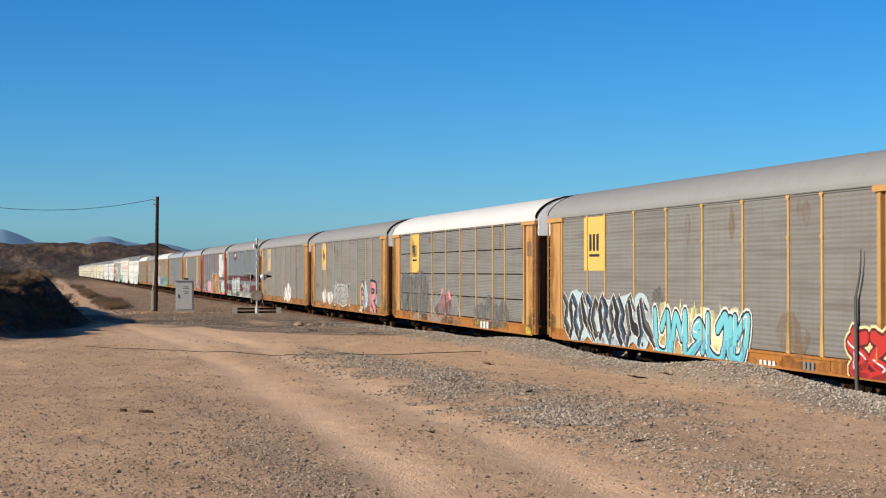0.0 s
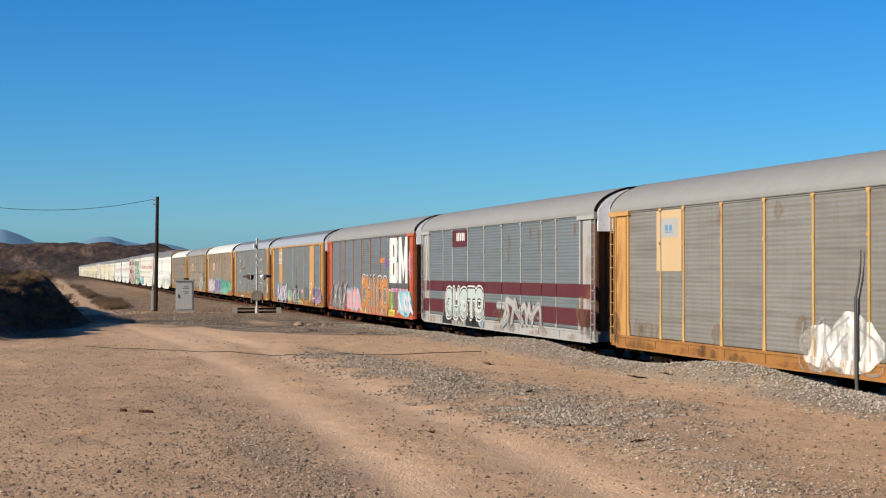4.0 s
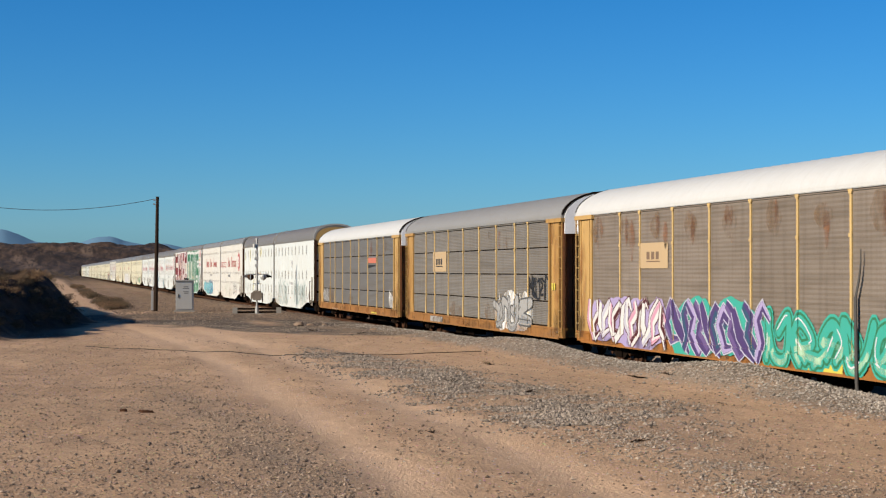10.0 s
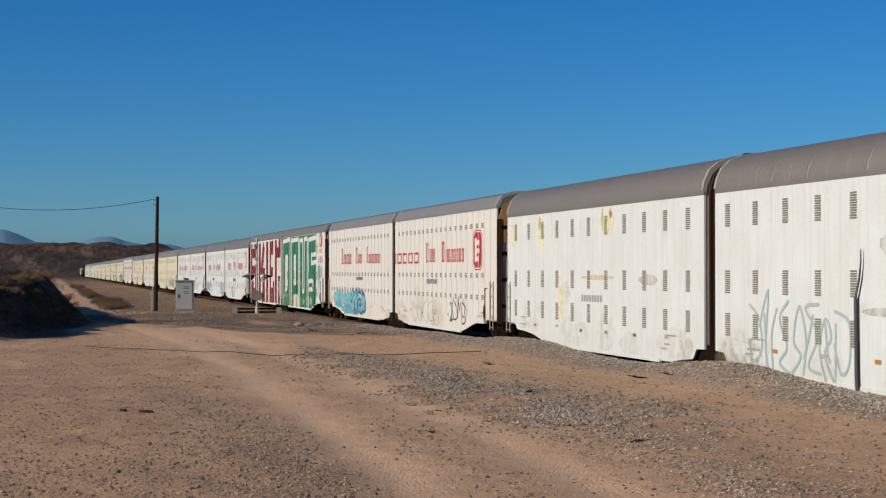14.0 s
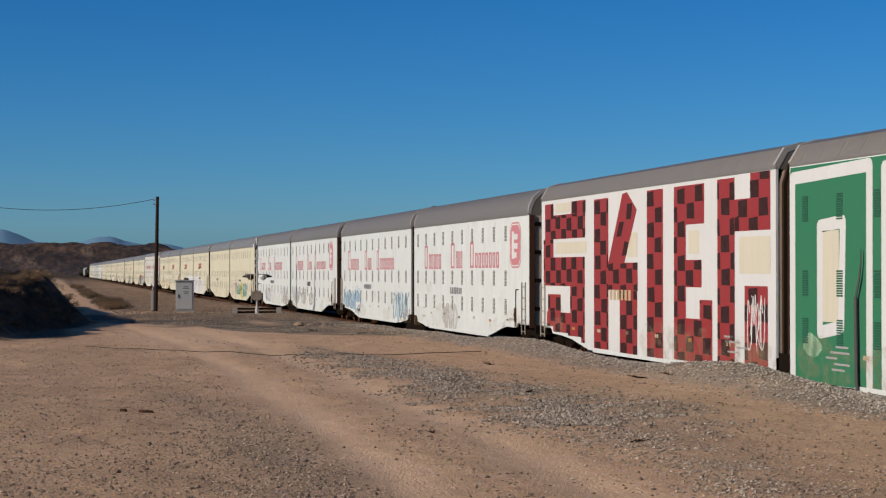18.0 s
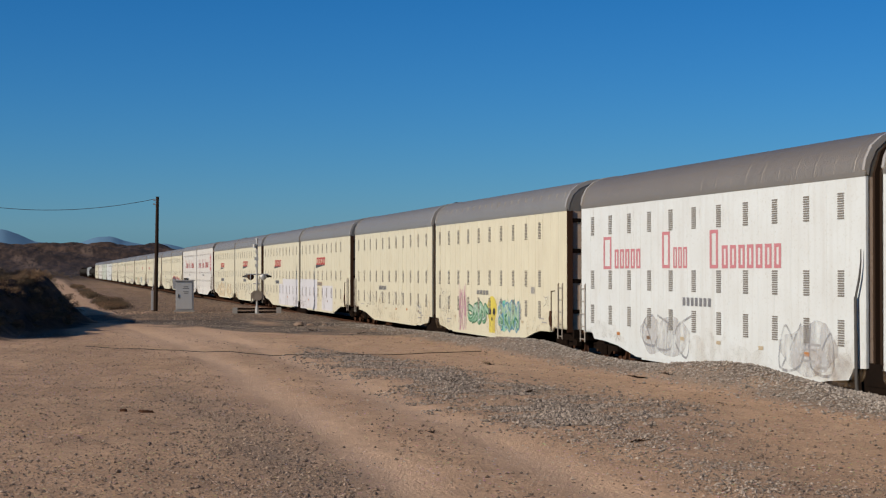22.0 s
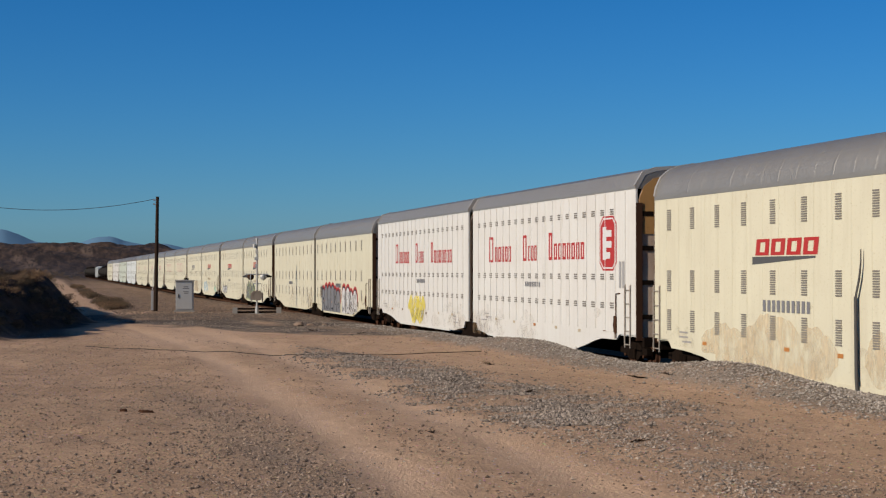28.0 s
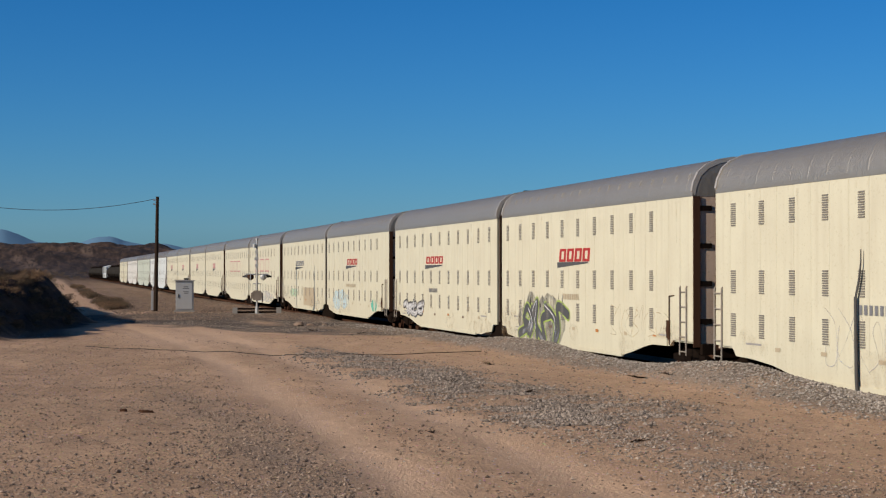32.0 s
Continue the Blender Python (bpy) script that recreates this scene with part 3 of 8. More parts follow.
# ---- track ----
def build_track():
    bm = bmesh.new()
    for i in range(900):
        y = 14 + i * 0.6
        if y > 420:
            break
        box(bm, TRACK_X - 1.3, TRACK_X + 1.3, y, y + 0.23, -0.36, -0.17)
    ties = thing("railway_ties", bm, WOOD, "dark creosoted ties under the rails", "railway ties", kind="stuff")
    prof = [(-0.075, -0.17), (0.075, -0.17), (0.075, -0.155), (0.012, -0.13), (0.012, -0.045), (0.036, -0.035), (0.036, 0.0), (-0.036, 0.0), (-0.036, -0.035), (-0.012, -0.045), (-0.012, -0.13), (-0.075, -0.155)]
    for sx in (-0.755, 0.755):
        bm = bmesh.new()
        prism(bm, [(TRACK_X + sx + a, b) for a, b in prof], -300, 1090)
        thing("rail", bm, RUST, "rusty steel rail with a worn bright head", "rail", "rails of the track")


# ---- scrub ----
def shrub_mesh(seed, size, leaves, flat=0.7, name="shrub"):
    """A desert bush: stems from one foot and many small thin leaf blades, with an uneven outline and gaps."""
    rng = np.random.default_rng(seed)
    verts, faces = [], []
    lumps = [(rng.uniform(-0.6, 0.6), rng.uniform(-0.6, 0.6), rng.uniform(0.25, 0.75), rng.uniform(0.22, 0.45)) for _ in range(9)]
    for i in range(leaves):
        lx, ly, lz, lr = lumps[rng.integers(len(lumps))]
        d = rng.normal(0, 1, 3)
        d /= np.linalg.norm(d)
        p = np.array([lx, ly, lz]) + d * lr * rng.uniform(0.5, 1.0)
        p[2] = abs(p[2]) * flat
        a = d + rng.normal(0, 0.5, 3) + np.array([0, 0, 0.5])
        a = a / np.linalg.norm(a) * rng.uniform(0.07, 0.16)
        b = np.cross(a, rng.normal(0, 1, 3))
        b = b / np.linalg.norm(b) * rng.uniform(0.018, 0.04)
        k = len(verts)
        verts += [tuple((p - b) * size), tuple((p + a * 0.5 + b * 0.4) * size), tuple((p + a) * size), tuple((p + b) * size)]
        faces.append((k, k + 1, k + 2, k + 3))
    for i in range(14):
        t = rng.uniform(0, 2 * np.pi)
        q = np.array([np.cos(t) * rng.uniform(0.2, 0.7), np.sin(t) * rng.uniform(0.2, 0.7), rng.uniform(0.4, 0.8) * flat])
        w = np.array([-np.sin(t), np.cos(t), 0]) * 0.014
        k = len(verts)
        verts += [tuple(-w * size + np.array([0, 0, -0.06])), tuple(w * size + np.array([0, 0, -0.06])), tuple((q + w * 0.4) * size), tuple((q - w * 0.4) * size)]
        faces.append((k, k + 1, k + 2, k + 3))
    me = bpy.data.meshes.new(name)
    me.from_pydata(verts, [], faces)
    return me


def build_scrub():
    rng = np.random.default_rng(11)
    kinds = []
    for s, mat, lab in ((1, DRYLEAF, "dry brown desert bush"), (2, GREENLEAF, "dusty olive desert bush"), (3, DRYLEAF, "dry straw-coloured desert bush"), (4, GREENLEAF, "dark olive creosote bush")):
        me = shrub_mesh(s, 1.0, 750)
        me.materials.append(mat)
        kinds.append((me, lab))

    def put(x, y, size, k):
        me, lab = kinds[k]
        ob = new("desert_bush", me)
        ob.matrix_world = pose(x, y, float(height(x, y)) - 0.05, 0, 0, rng.uniform(0, 360)) @ Matrix.Diagonal((size, size, size * rng.uniform(0.7, 1.0), 1))
        tagged(ob, lab + " beside the dirt road", "bush", "desert bushes")
    # beside the road between the path and the track
    for i in range(84):
        y = 130 + 230 * rng.uniform(0, 1) ** 1.4
        put(rng.uniform(4.3, 6.0), y, rng.uniform(0.6, 1.15), int(rng.choice((0, 2, 1, 3, 1))))
    # on and behind the bank
    for i in range(70):
        y = rng.uniform(74, 190)
        x = -0.6 - rng.uniform(0, 11) - 3.0 * max(0, (86 - y) / 14)
        put(x, y, rng.uniform(0.4, 1.0), int(rng.integers(4)))
    # dense brush on the shaded face and along the foot of the bank
    for i in range(120):
        y = rng.uniform(72, 112)
        e = 1.9 - 3.6 * (1 - float(sstep(70, 96, y)))
        put(e + 0.3 - rng.uniform(0.5, 4.2), y, rng.uniform(0.3, 0.75), int(rng.choice((1, 3, 0, 1))))
    low = shrub_mesh(9, 1.0, 420)
    lv = np.array([v.co[:] for v in low.vertices])
    lf = np.array([tuple(p.vertices) for p in low.polygons])
    for mat, lab in ((DRYLEAF, "dry brown brush behind the bank"), (GREENLEAF, "dark olive brush behind the bank")):
        vs, fs = [], []
        for i in range(80):
            if i < 46:
                y = rng.uniform(112, 210)
                x, s = 1.0 - rng.uniform(0, 1) ** 1.4 * 8, rng.uniform(0.5, 1.0)
            else:
                y = rng.uniform(190, 620)
                x, s = 0.6 - rng.uniform(0, 1) ** 1.5 * 40, rng.uniform(0.9, 1.8)
            a = rng.uniform(0, 2 * np.pi)
            turn = np.array([[np.cos(a), -np.sin(a), 0], [np.sin(a), np.cos(a), 0], [0, 0, rng.uniform(0.7, 1)]])
            fs.append(lf + len(lv) * len(vs))
            vs.append(lv @ turn.T * s + np.array([x, y, float(height(x, y)) - 0.05]))
        me = bpy.data.meshes.new("bank_brush")
        me.from_pydata(np.concatenate(vs).tolist(), [], np.concatenate(fs).tolist())
        me.materials.append(mat)
        tagged(new("bank_brush", me), lab, "brush", kind="stuff")
    # far scrub on the plain and the hill, past counting
    pts = []
    base = shrub_mesh(7, 1.0, 26)
    bv = np.array([v.co[:] for v in base.vertices])
    bf = [tuple(p.vertices) for p in base.polygons]
    verts, faces = [], []
    for i in range(6500):
        y = 500 + 2080 * rng.uniform(0, 1) ** 0.7
        x = rng.uniform(-0.03 * y - 20, 0.16 * y)
        if (abs(x - 3) < 2.5 and y < 800) or 14 < x < 24 or y > 2575:
            continue
        s = rng.uniform(0.8, 1.8) * (1 + y / 4000)
        k = len(verts)
        o = np.array([x, y, float(height(x, y))])
        verts += (bv * s + o).tolist()
        faces += [tuple(a + k for a in f) for f in bf]
    me = bpy.data.meshes.new("far_scrub")
    me.from_pydata(verts, [], faces)
    me.materials.append(GREENLEAF)
    tagged(new("far_scrub", me), "dark scrub dotted over the far desert slope", "scrub", kind="stuff")


build_ground()
build_mountains()
build_track()


# ---- painting on the cars: strokes cut to the surfaces that carry them ----
LETTERS = {
    "A": [[(0, 0), (0.5, 1), (1, 0)], [(0.2, 0.4), (0.8, 0.4)]], "B": [[(0.1, 0), (0.1, 1), (0.75, 0.95), (0.8, 0.6), (0.15, 0.52), (0.9, 0.45), (0.9, 0.05), (0.1, 0)]],
    "C": [[(0.95, 0.8), (0.7, 1), (0.2, 0.9), (0.05, 0.5), (0.2, 0.1), (0.7, 0), (0.95, 0.2)]], "E": [[(0.9, 1), (0.1, 1), (0.1, 0), (0.9, 0)], [(0.1, 0.52), (0.75, 0.52)]],
    "F": [[(0.9, 1), (0.1, 1), (0.1, 0)], [(0.1, 0.52), (0.75, 0.52)]], "G": [[(0.95, 0.85), (0.6, 1), (0.15, 0.85), (0.05, 0.3), (0.4, 0), (0.9, 0.1), (0.9, 0.45), (0.55, 0.45)]],
    "H": [[(0.1, 0), (0.1, 1)], [(0.9, 0), (0.9, 1)], [(0.1, 0.5), (0.9, 0.5)]], "I": [[(0.5, 0), (0.5, 1)]], "K": [[(0.1, 0), (0.1, 1)], [(0.9, 1), (0.2, 0.5), (0.9, 0)]],
    "L": [[(0.1, 1), (0.1, 0), (0.9, 0)]], "M": [[(0, 0), (0.08, 1), (0.5, 0.35), (0.92, 1), (1, 0)]], "O": [[(0.5, 1), (0.1, 0.85), (0.05, 0.2), (0.5, 0), (0.95, 0.2), (0.9, 0.85), (0.5, 1)]],
    "P": [[(0.1, 0), (0.1, 1), (0.85, 0.95), (0.9, 0.55), (0.1, 0.45)]], "R": [[(0.1, 0), (0.1, 1), (0.85, 0.95), (0.85, 0.55), (0.1, 0.48), (0.95, 0)]],
    "S": [[(0.95, 0.85), (0.6, 1), (0.1, 0.85), (0.15, 0.58), (0.85, 0.42), (0.9, 0.12), (0.5, 0), (0.05, 0.15)]], "T": [[(0, 1), (1, 1)], [(0.5, 1), (0.5, 0)]],
    "U": [[(0.1, 1), (0.1, 0.2), (0.5, 0), (0.9, 0.2), (0.9, 1)]]}


def smooth(line, n=4):
    """A rounded run through the points of a line."""
    if len(line) < 3:
        return line
    p = [line[0]] + list(line) + [line[-1]]
    out = []
    for i in range(1, len(p) - 2):
        for k in range(n):
            t = k / n
            out.append(tuple(0.5 * (2 * p[i][j] + (p[i + 1][j] - p[i - 1][j]) * t + (2 * p[i - 1][j] - 5 * p[i][j] + 4 * p[i + 1][j] - p[i + 2][j]) * t * t
                                    + (3 * p[i][j] - p[i - 1][j] - 3 * p[i + 1][j] + p[i + 2][j]) * t ** 3) for j in (0, 1)))
    return out + [line[-1]]


def ribbon(line, w):
    """Convex pieces that make up a thick stroke along a line."""
    out = []
    for (a, b), (c, d) in zip(line, line[1:]):
        L = math.hypot(c - a, d - b) or 1e-6
        nx, ny = -(d - b) / L * w / 2, (c - a) / L * w / 2
        out.append([(a + nx, b + ny), (c + nx, d + ny), (c - nx, d - ny), (a - nx, b - ny)])
    for a, b in line:
        out.append([(a + w / 2 * math.cos(k * math.pi / 4 + 0.39), b + w / 2 * math.sin(k * math.pi / 4 + 0.39)) for k in range(8)])
    return out


def clip(poly, axis, lim, keep_above):
    out = []
    for p, q in zip(poly, poly[1:] + poly[:1]):
        ip, iq = (p[axis] >= lim) == keep_above, (q[axis] >= lim) == keep_above
        if ip:
            out.append(p)
        if ip != iq:
            t = (lim - p[axis]) / (q[axis] - p[axis])
            out.append((p[0] + t * (q[0] - p[0]), p[1] + t * (q[1] - p[1])))
    return out


def spray(car, name, polys, material, zones, layer=0, label="", joined=False):
    """Paint: polygons in (y, z) of the car's near side, each cut to the zones (y0, y1, z0, z1, x) of the surface."""
    verts, faces, known = [], [], {}
    for i, poly in enumerate(polys):
        lo, hi = min(p[0] for p in poly), max(p[0] for p in poly)
        for y0, y1, z0, z1, x in zones:
            if hi <= y0 or lo >= y1:
                continue
            c = poly
            for axis, lim, up in ((0, y0, True), (0, y1, False), (1, z0, True), (1, z1, False)):
                c = clip(c, axis, lim, up) if len(c) > 2 else []
            if len(c) > 2:
                if joined:
                    ids = []
                    for y, z in c:
                        key = (round(x, 3), round(y, 4), round(z, 4))
                        if key not in known:
                            known[key] = len(verts)
                            verts.append((x - 0.004 - 0.003 * layer, y, z))
                        if known[key] not in ids:
                            ids.append(known[key])
                    if len(ids) > 2:
                        faces.append(tuple(ids))
                    continue
                k = len(verts)
                verts += [(x - 0.004 - 0.003 * layer - 0.00002 * (i % 60), y, z) for y, z in c]
                faces.append(tuple(range(k, k + len(c))))
    if not faces:
        return None
    me = bpy.data.meshes.new(name)
    me.from_pydata(verts, [], faces)
    me.materials.append(material)
    ob = new(name, me)
    ob.parent = car
    if label:
        ob["label"] = label
    return ob


def word_lines(text, y_left, z0, w, h, lean=0.0, seed=0, wob=0.06):
    """Lines of block letters from left to right as the near side is seen (towards -y)."""
    r = random.Random(seed)
    n = len(text)
    cell = w / n
    out = []
    for i, ch in enumerate(text):
        dz, k = r.uniform(-wob, wob) * h, r.uniform(0.95, 1.1)
        for line in LETTERS[ch]:
            out.append([(y_left - (i + 0.1 + 0.8 * a + lean * b) * cell, z0 + dz + b * h * k) for a, b in line])
    return out


def scrawl_lines(y_left, z0, w, h, n, seed):
    """Unreadable spray lines: n tall bent strokes with loops."""
    return [smooth(line) for line in scrawl_points(y_left, z0, w, h, n, seed)]


def scrawl_points(y_left, z0, w, h, n, seed):
    r = random.Random(seed)
    out = []
    for i in range(n):
        a = (i + 0.5) / n
        x, d = y_left - a * w, w / n
        kind = r.randrange(6)
        if kind == 0:
            line = [(0.4, 0.95), (-0.3, 0.7), (-0.35, 0.2), (0.3, 0.05), (0.45, 0.4)]
        elif kind == 1:
            line = [(-0.4, 0.05), (-0.25, 0.95), (0.1, 0.4), (0.35, 1.0), (0.4, 0.1)]
        elif kind == 2:
            line = [(0.35, 0.9), (-0.35, 0.85), (0.3, 0.5), (-0.3, 0.15), (0.4, 0.1)]
        elif kind == 3:
            line = [(-0.35, 1.0), (-0.3, 0.1), (0.3, 0.0), (0.35, 0.95), (0.0, 0.6)]
        elif kind == 4:
            line = [(-0.6, 0.75), (-0.1, 1.05), (-0.2, 0.3), (0.15, 0.0), (0.1, 0.6), (0.55, 0.85)]
        else:
            line = [(-0.2, 0.0), (-0.45, 0.5), (-0.1, 0.9), (0.2, 0.55), (-0.1, 0.35), (0.5, -0.05)]
        m = r.choice((-1, 1))
        out.append([(x - m * u * d * 1.15 + r.uniform(-0.13, 0.13) * d, z0 + (v + r.uniform(-0.12, 0.12)) * h) for u, v in line])
        if r.random() < 0.6:
            a, b = r.uniform(-0.6, 0.6), r.uniform(-0.6, 0.6)
            out.append([(x - a * d, z0 + h * r.uniform(0.6, 1.1)), (x - (a + b) * 0.5 * d, z0 + h * r.uniform(0.3, 0.7)), (x - b * d, z0 + h * r.uniform(-0.1, 0.3))])
    return out


def cloud(y_left, z0, w, h, seed, n=9):
    """A lumpy patch of paint: upright slices side by side between two uneven edges."""
    r = random.Random(seed)
    tops = [z0 + h * r.uniform(0.72, 1.08) for _ in range(n + 1)]
    feet = [z0 + h * r.uniform(-0.06, 0.2) for _ in range(n + 1)]
    tops[0] = tops[-1] = z0 + h * 0.6
    feet[0] = feet[-1] = z0 + h * 0.4
    out, prev = [], None
    for k in range(4 * n + 1):
        a = k / 4
        i = min(int(a), n - 1)
        t = a - i
        t = t * t * (3 - 2 * t)
        lump = 0.05 * h * math.sin(math.pi * (a - int(a)))
        now = (y_left - w * a / n, feet[i] * (1 - t) + feet[i + 1] * t - lump * 0.5, tops[i] * (1 - t) + tops[i + 1] * t + lump + r.uniform(-0.02, 0.02) * h)
        if prev:
            out.append([(prev[0], prev[1]), (now[0], now[1]), (now[0], now[2]), (prev[0], prev[2])])
        prev = now
    return out


def band_along(line, w):
    """A stroke of even width whose pieces meet without overlapping."""
    side = []
    for k, (a, b) in enumerate(line):
        p, q = line[max(0, k - 1)], line[min(len(line) - 1, k + 1)]
        dx, dz = q[0] - p[0], q[1] - p[1]
        L = math.hypot(dx, dz) or 1e-6
        side.append(((a - dz / L * w / 2, b + dx / L * w / 2), (a + dz / L * w / 2, b - dx / L * w / 2)))
    return [[u[0], v[0], v[1], u[1]] for u, v in zip(side, side[1:])]


def graffiti(car, zones, lines, w, fill, edge=None, back=None, backpolys=None, label="spray-painted graffiti"):
    if back and backpolys:
        spray(car, "graffiti_background", backpolys, soft_ink(back), zones, 0, back + " sprayed background of the graffiti", True)
    if edge:
        spray(car, "graffiti_outline", [p for l in lines for p in ribbon(l, w * 1.75)], col_ink(edge), zones, 1, edge + " graffiti outline")
    thin = not edge and (w > 0.09 or fill in ("grey", "palegrey", "tan2", "brown", "paleblue"))
    for l in lines if thin else [None]:
        polys = band_along(l, w) if thin else [p for q in lines for p in ribbon(q, w)]
        spray(car, "graffiti", polys, soft_ink(fill) if thin else col_ink(fill), zones, 2, fill + " " + label, thin)


def rect(y_left, z0, w, h):
    return [(y_left, z0), (y_left - w, z0), (y_left - w, z0 + h), (y_left, z0 + h)]


# ---- running gear, shared by all cars ----
def truck(parent, y, name="truck"):
    def frame_mesh(bm):
        for sx in (-1, 1):
            x = sx * 1.02
            prism(bm, [(-1.25, 0.44), (-1.25, 0.62), (-0.85, 0.66), (-0.45, 0.80), (0.45, 0.80), (0.85, 0.66), (1.25, 0.62), (1.25, 0.44), (0.7, 0.42), (0.4, 0.26), (-0.4, 0.26), (-0.7, 0.42)], x - 0.09, x + 0.09, "x")
        box(bm, -1.1, 1.1, -0.22, 0.22, 0.5, 0.78)
        for k in (-0.2, 0, 0.2):
            for sx in (-1, 1):
                rod(bm, (sx * 1.14, k, 0.3), (sx * 1.14, k, 0.6), 0.07, 8)

    def wheelset(bm):
        for sx in (-1, 1):
            disc_stack(bm, (sx * 0.755, 0, 0), [(-0.07 * sx, 0.44), (-0.055 * sx, 0.455), (-0.03 * sx, 0.425), (0.065 * sx, 0.42), (0.065 * sx, 0.34), (0.03 * sx, 0.3), (0.03 * sx, 0.14), (0.09 * sx, 0.12)], 24)
        rod(bm, (-1.1, 0, 0), (1.1, 0, 0), 0.085, 10)
    t = part(name, shared("truck_frame", frame_mesh, STEEL), None, parent, "dark greasy cast-steel wheel truck")
    t.location = (0, y, 0)
    for dy in (-0.86, 0.86):
        w = part("wheelset", shared("wheelset", wheelset, RUST), None, t)
        w.location = (0, dy, 0.42)
    return t


def coupler(parent, y, d):
    def make(bm):
        box(bm, -0.09, 0.09, -0.1, 0.62, 0.72, 0.92)
        box(bm, -0.17, 0.17, 0.5, 0.72, 0.66, 0.98)
        rod(bm, (-0.25, 0.2, 0.5), (-0.28, 0.75, 0.38), 0.035, 6)
    c = part("coupler", shared("coupler", make, STEEL), None, parent)
    c.location, c.rotation_euler = (0, y, 0), (0, 0, 0 if d > 0 else math.pi)


# ---- single autorack ----
BAYS = [2.87, 1.87, 2.83, 2.83, 2.83, 2.83, 2.83, 1.87, 2.87]
RACK_L = 26.95
RACK_PITCH = 28.58
SILL_Z, FLOOR_Z, EAVE_Z = 0.63, 1.03, 4.90


def corrugated(w, z0, z1, pitch=0.115):
    def make(bm):
        n = int((z1 - z0) / pitch)
        prev = None
        for i in range(2 * n + 1):
            z, x = z0 + (z1 - z0) * i / (2 * n), (-0.009 if i % 2 else 0.0)
            row = [bm.verts.new((x, -w / 2, z)), bm.verts.new((x, w / 2, z))]
            if prev:
                bm.faces.new((prev[0], prev[1], row[1], row[0]))
            prev = row
    return make


def rib_mesh(z0, z1, wide):
    def make(bm):
        box(bm, -1.508, -1.44, -wide / 2, wide / 2, z0, z1)
        prism(bm, [(-wide / 2, z0 + 0.75), (wide / 2, z0 + 0.75), (wide * 0.95, z0), (-wide * 0.95, z0)], -1.516, -1.49, "x")
        prism(bm, [(-wide / 2, z1 - 0.16), (-wide, z1 - 0.09), (-wide * 1.15, z1), (wide * 1.15, z1), (wide, z1 - 0.09), (wide / 2, z1 - 0.16)], -1.522, -1.49, "x")
        box(bm, -1.522, -1.5, -wide * 0.75, wide * 0.75, z0 + 2.75, z0 + 2.84)
    return make


ROOF_ARC = [(1.54, 4.99), (1.48, 5.14), (1.37, 5.29), (1.2, 5.44), (1.0, 5.56), (0.75, 5.67), (0.4, 5.77), (0, 5.81)]


def rack_roof(parent, material):
    def make(bm):
        half = [(1.54, 4.86)] + ROOF_ARC
        top = half + [(-a, b) for a, b in half[-2::-1]]
        prism(bm, top, -RACK_L / 2 + 0.02, RACK_L / 2 - 0.02)
        n = 46
        for i in range(n):
            y = -RACK_L / 2 + 0.2 + i * (RACK_L - 0.4) / (n - 1)
            rim = [(a * 1.0, b) for a, b in top[1:-1]]
            edge = [[bm.verts.new((a, y + dy, b + up)) for a, b in rim] for dy, up in ((-0.06, -0.002), (0, 0.012), (0.06, -0.002))]
            for k in range(len(rim) - 1):
                for lo, hi in ((edge[0], edge[1]), (edge[1], edge[2])):
                    bm.faces.new((lo[k], hi[k], hi[k + 1], lo[k + 1]))
        box(bm, -1.552, -1.538, -RACK_L / 2 + 0.02, RACK_L / 2 - 0.02, 4.875, 4.965)
    me = shared(("roof", material.name), make, material, True)
    # faces near the ridge carry the roof's shading as a darker material
    if material == ROOFGALV and len(me.materials) < 2:
        me.materials.append(ROOFTOPSHADE)
        for f in me.polygons:
            if f.center.z > 5.49:
                f.material_index = 1
    roof = part("roof", me, material, parent, label={"white_roof_sheet": "white painted sheet-metal roof"}.get(material.name, "grey galvanised sheet-metal roof"))
    for s in (-1, 1):
        def gable(bm):
            half = [(1.44, 4.32), (1.44, 4.95)] + [(a * 0.94, b - 0.06) for a, b in ROOF_ARC[1:]]
            prism(bm, half + [(-a, b) for a, b in half[-2::-1]], RACK_L / 2 + 0.0, RACK_L / 2 + 0.06)
            box(bm, -1.0, -0.9, RACK_L / 2 + 0.06, RACK_L / 2 + 0.1, 4.4, 5.2)
            box(bm, 0.2, 0.3, RACK_L / 2 + 0.06, RACK_L / 2 + 0.1, 4.4, 5.5)

        def rim(bm):
            half = [(a * 1.007, b + 0.012) for a, b in ROOF_ARC]
            big = half + [(-a, b) for a, b in half[-2::-1]]
            small = [(a * 0.965, b - 0.05) for a, b in big]
            prism(bm, big + small[::-1], RACK_L / 2 - 0.06, RACK_L / 2 + 0.03)
        g = part("gable", shared("gable", gable, GABLE), None, parent, "pale metal gable under the roof")
        g.scale = (1, s, 1)
        g = part("roof_end_rim", shared("roof_end_rim", rim, STEEL), None, parent, "dark rubber rim at the roof's end")
        g.scale = (1, s, 1)
    return roof


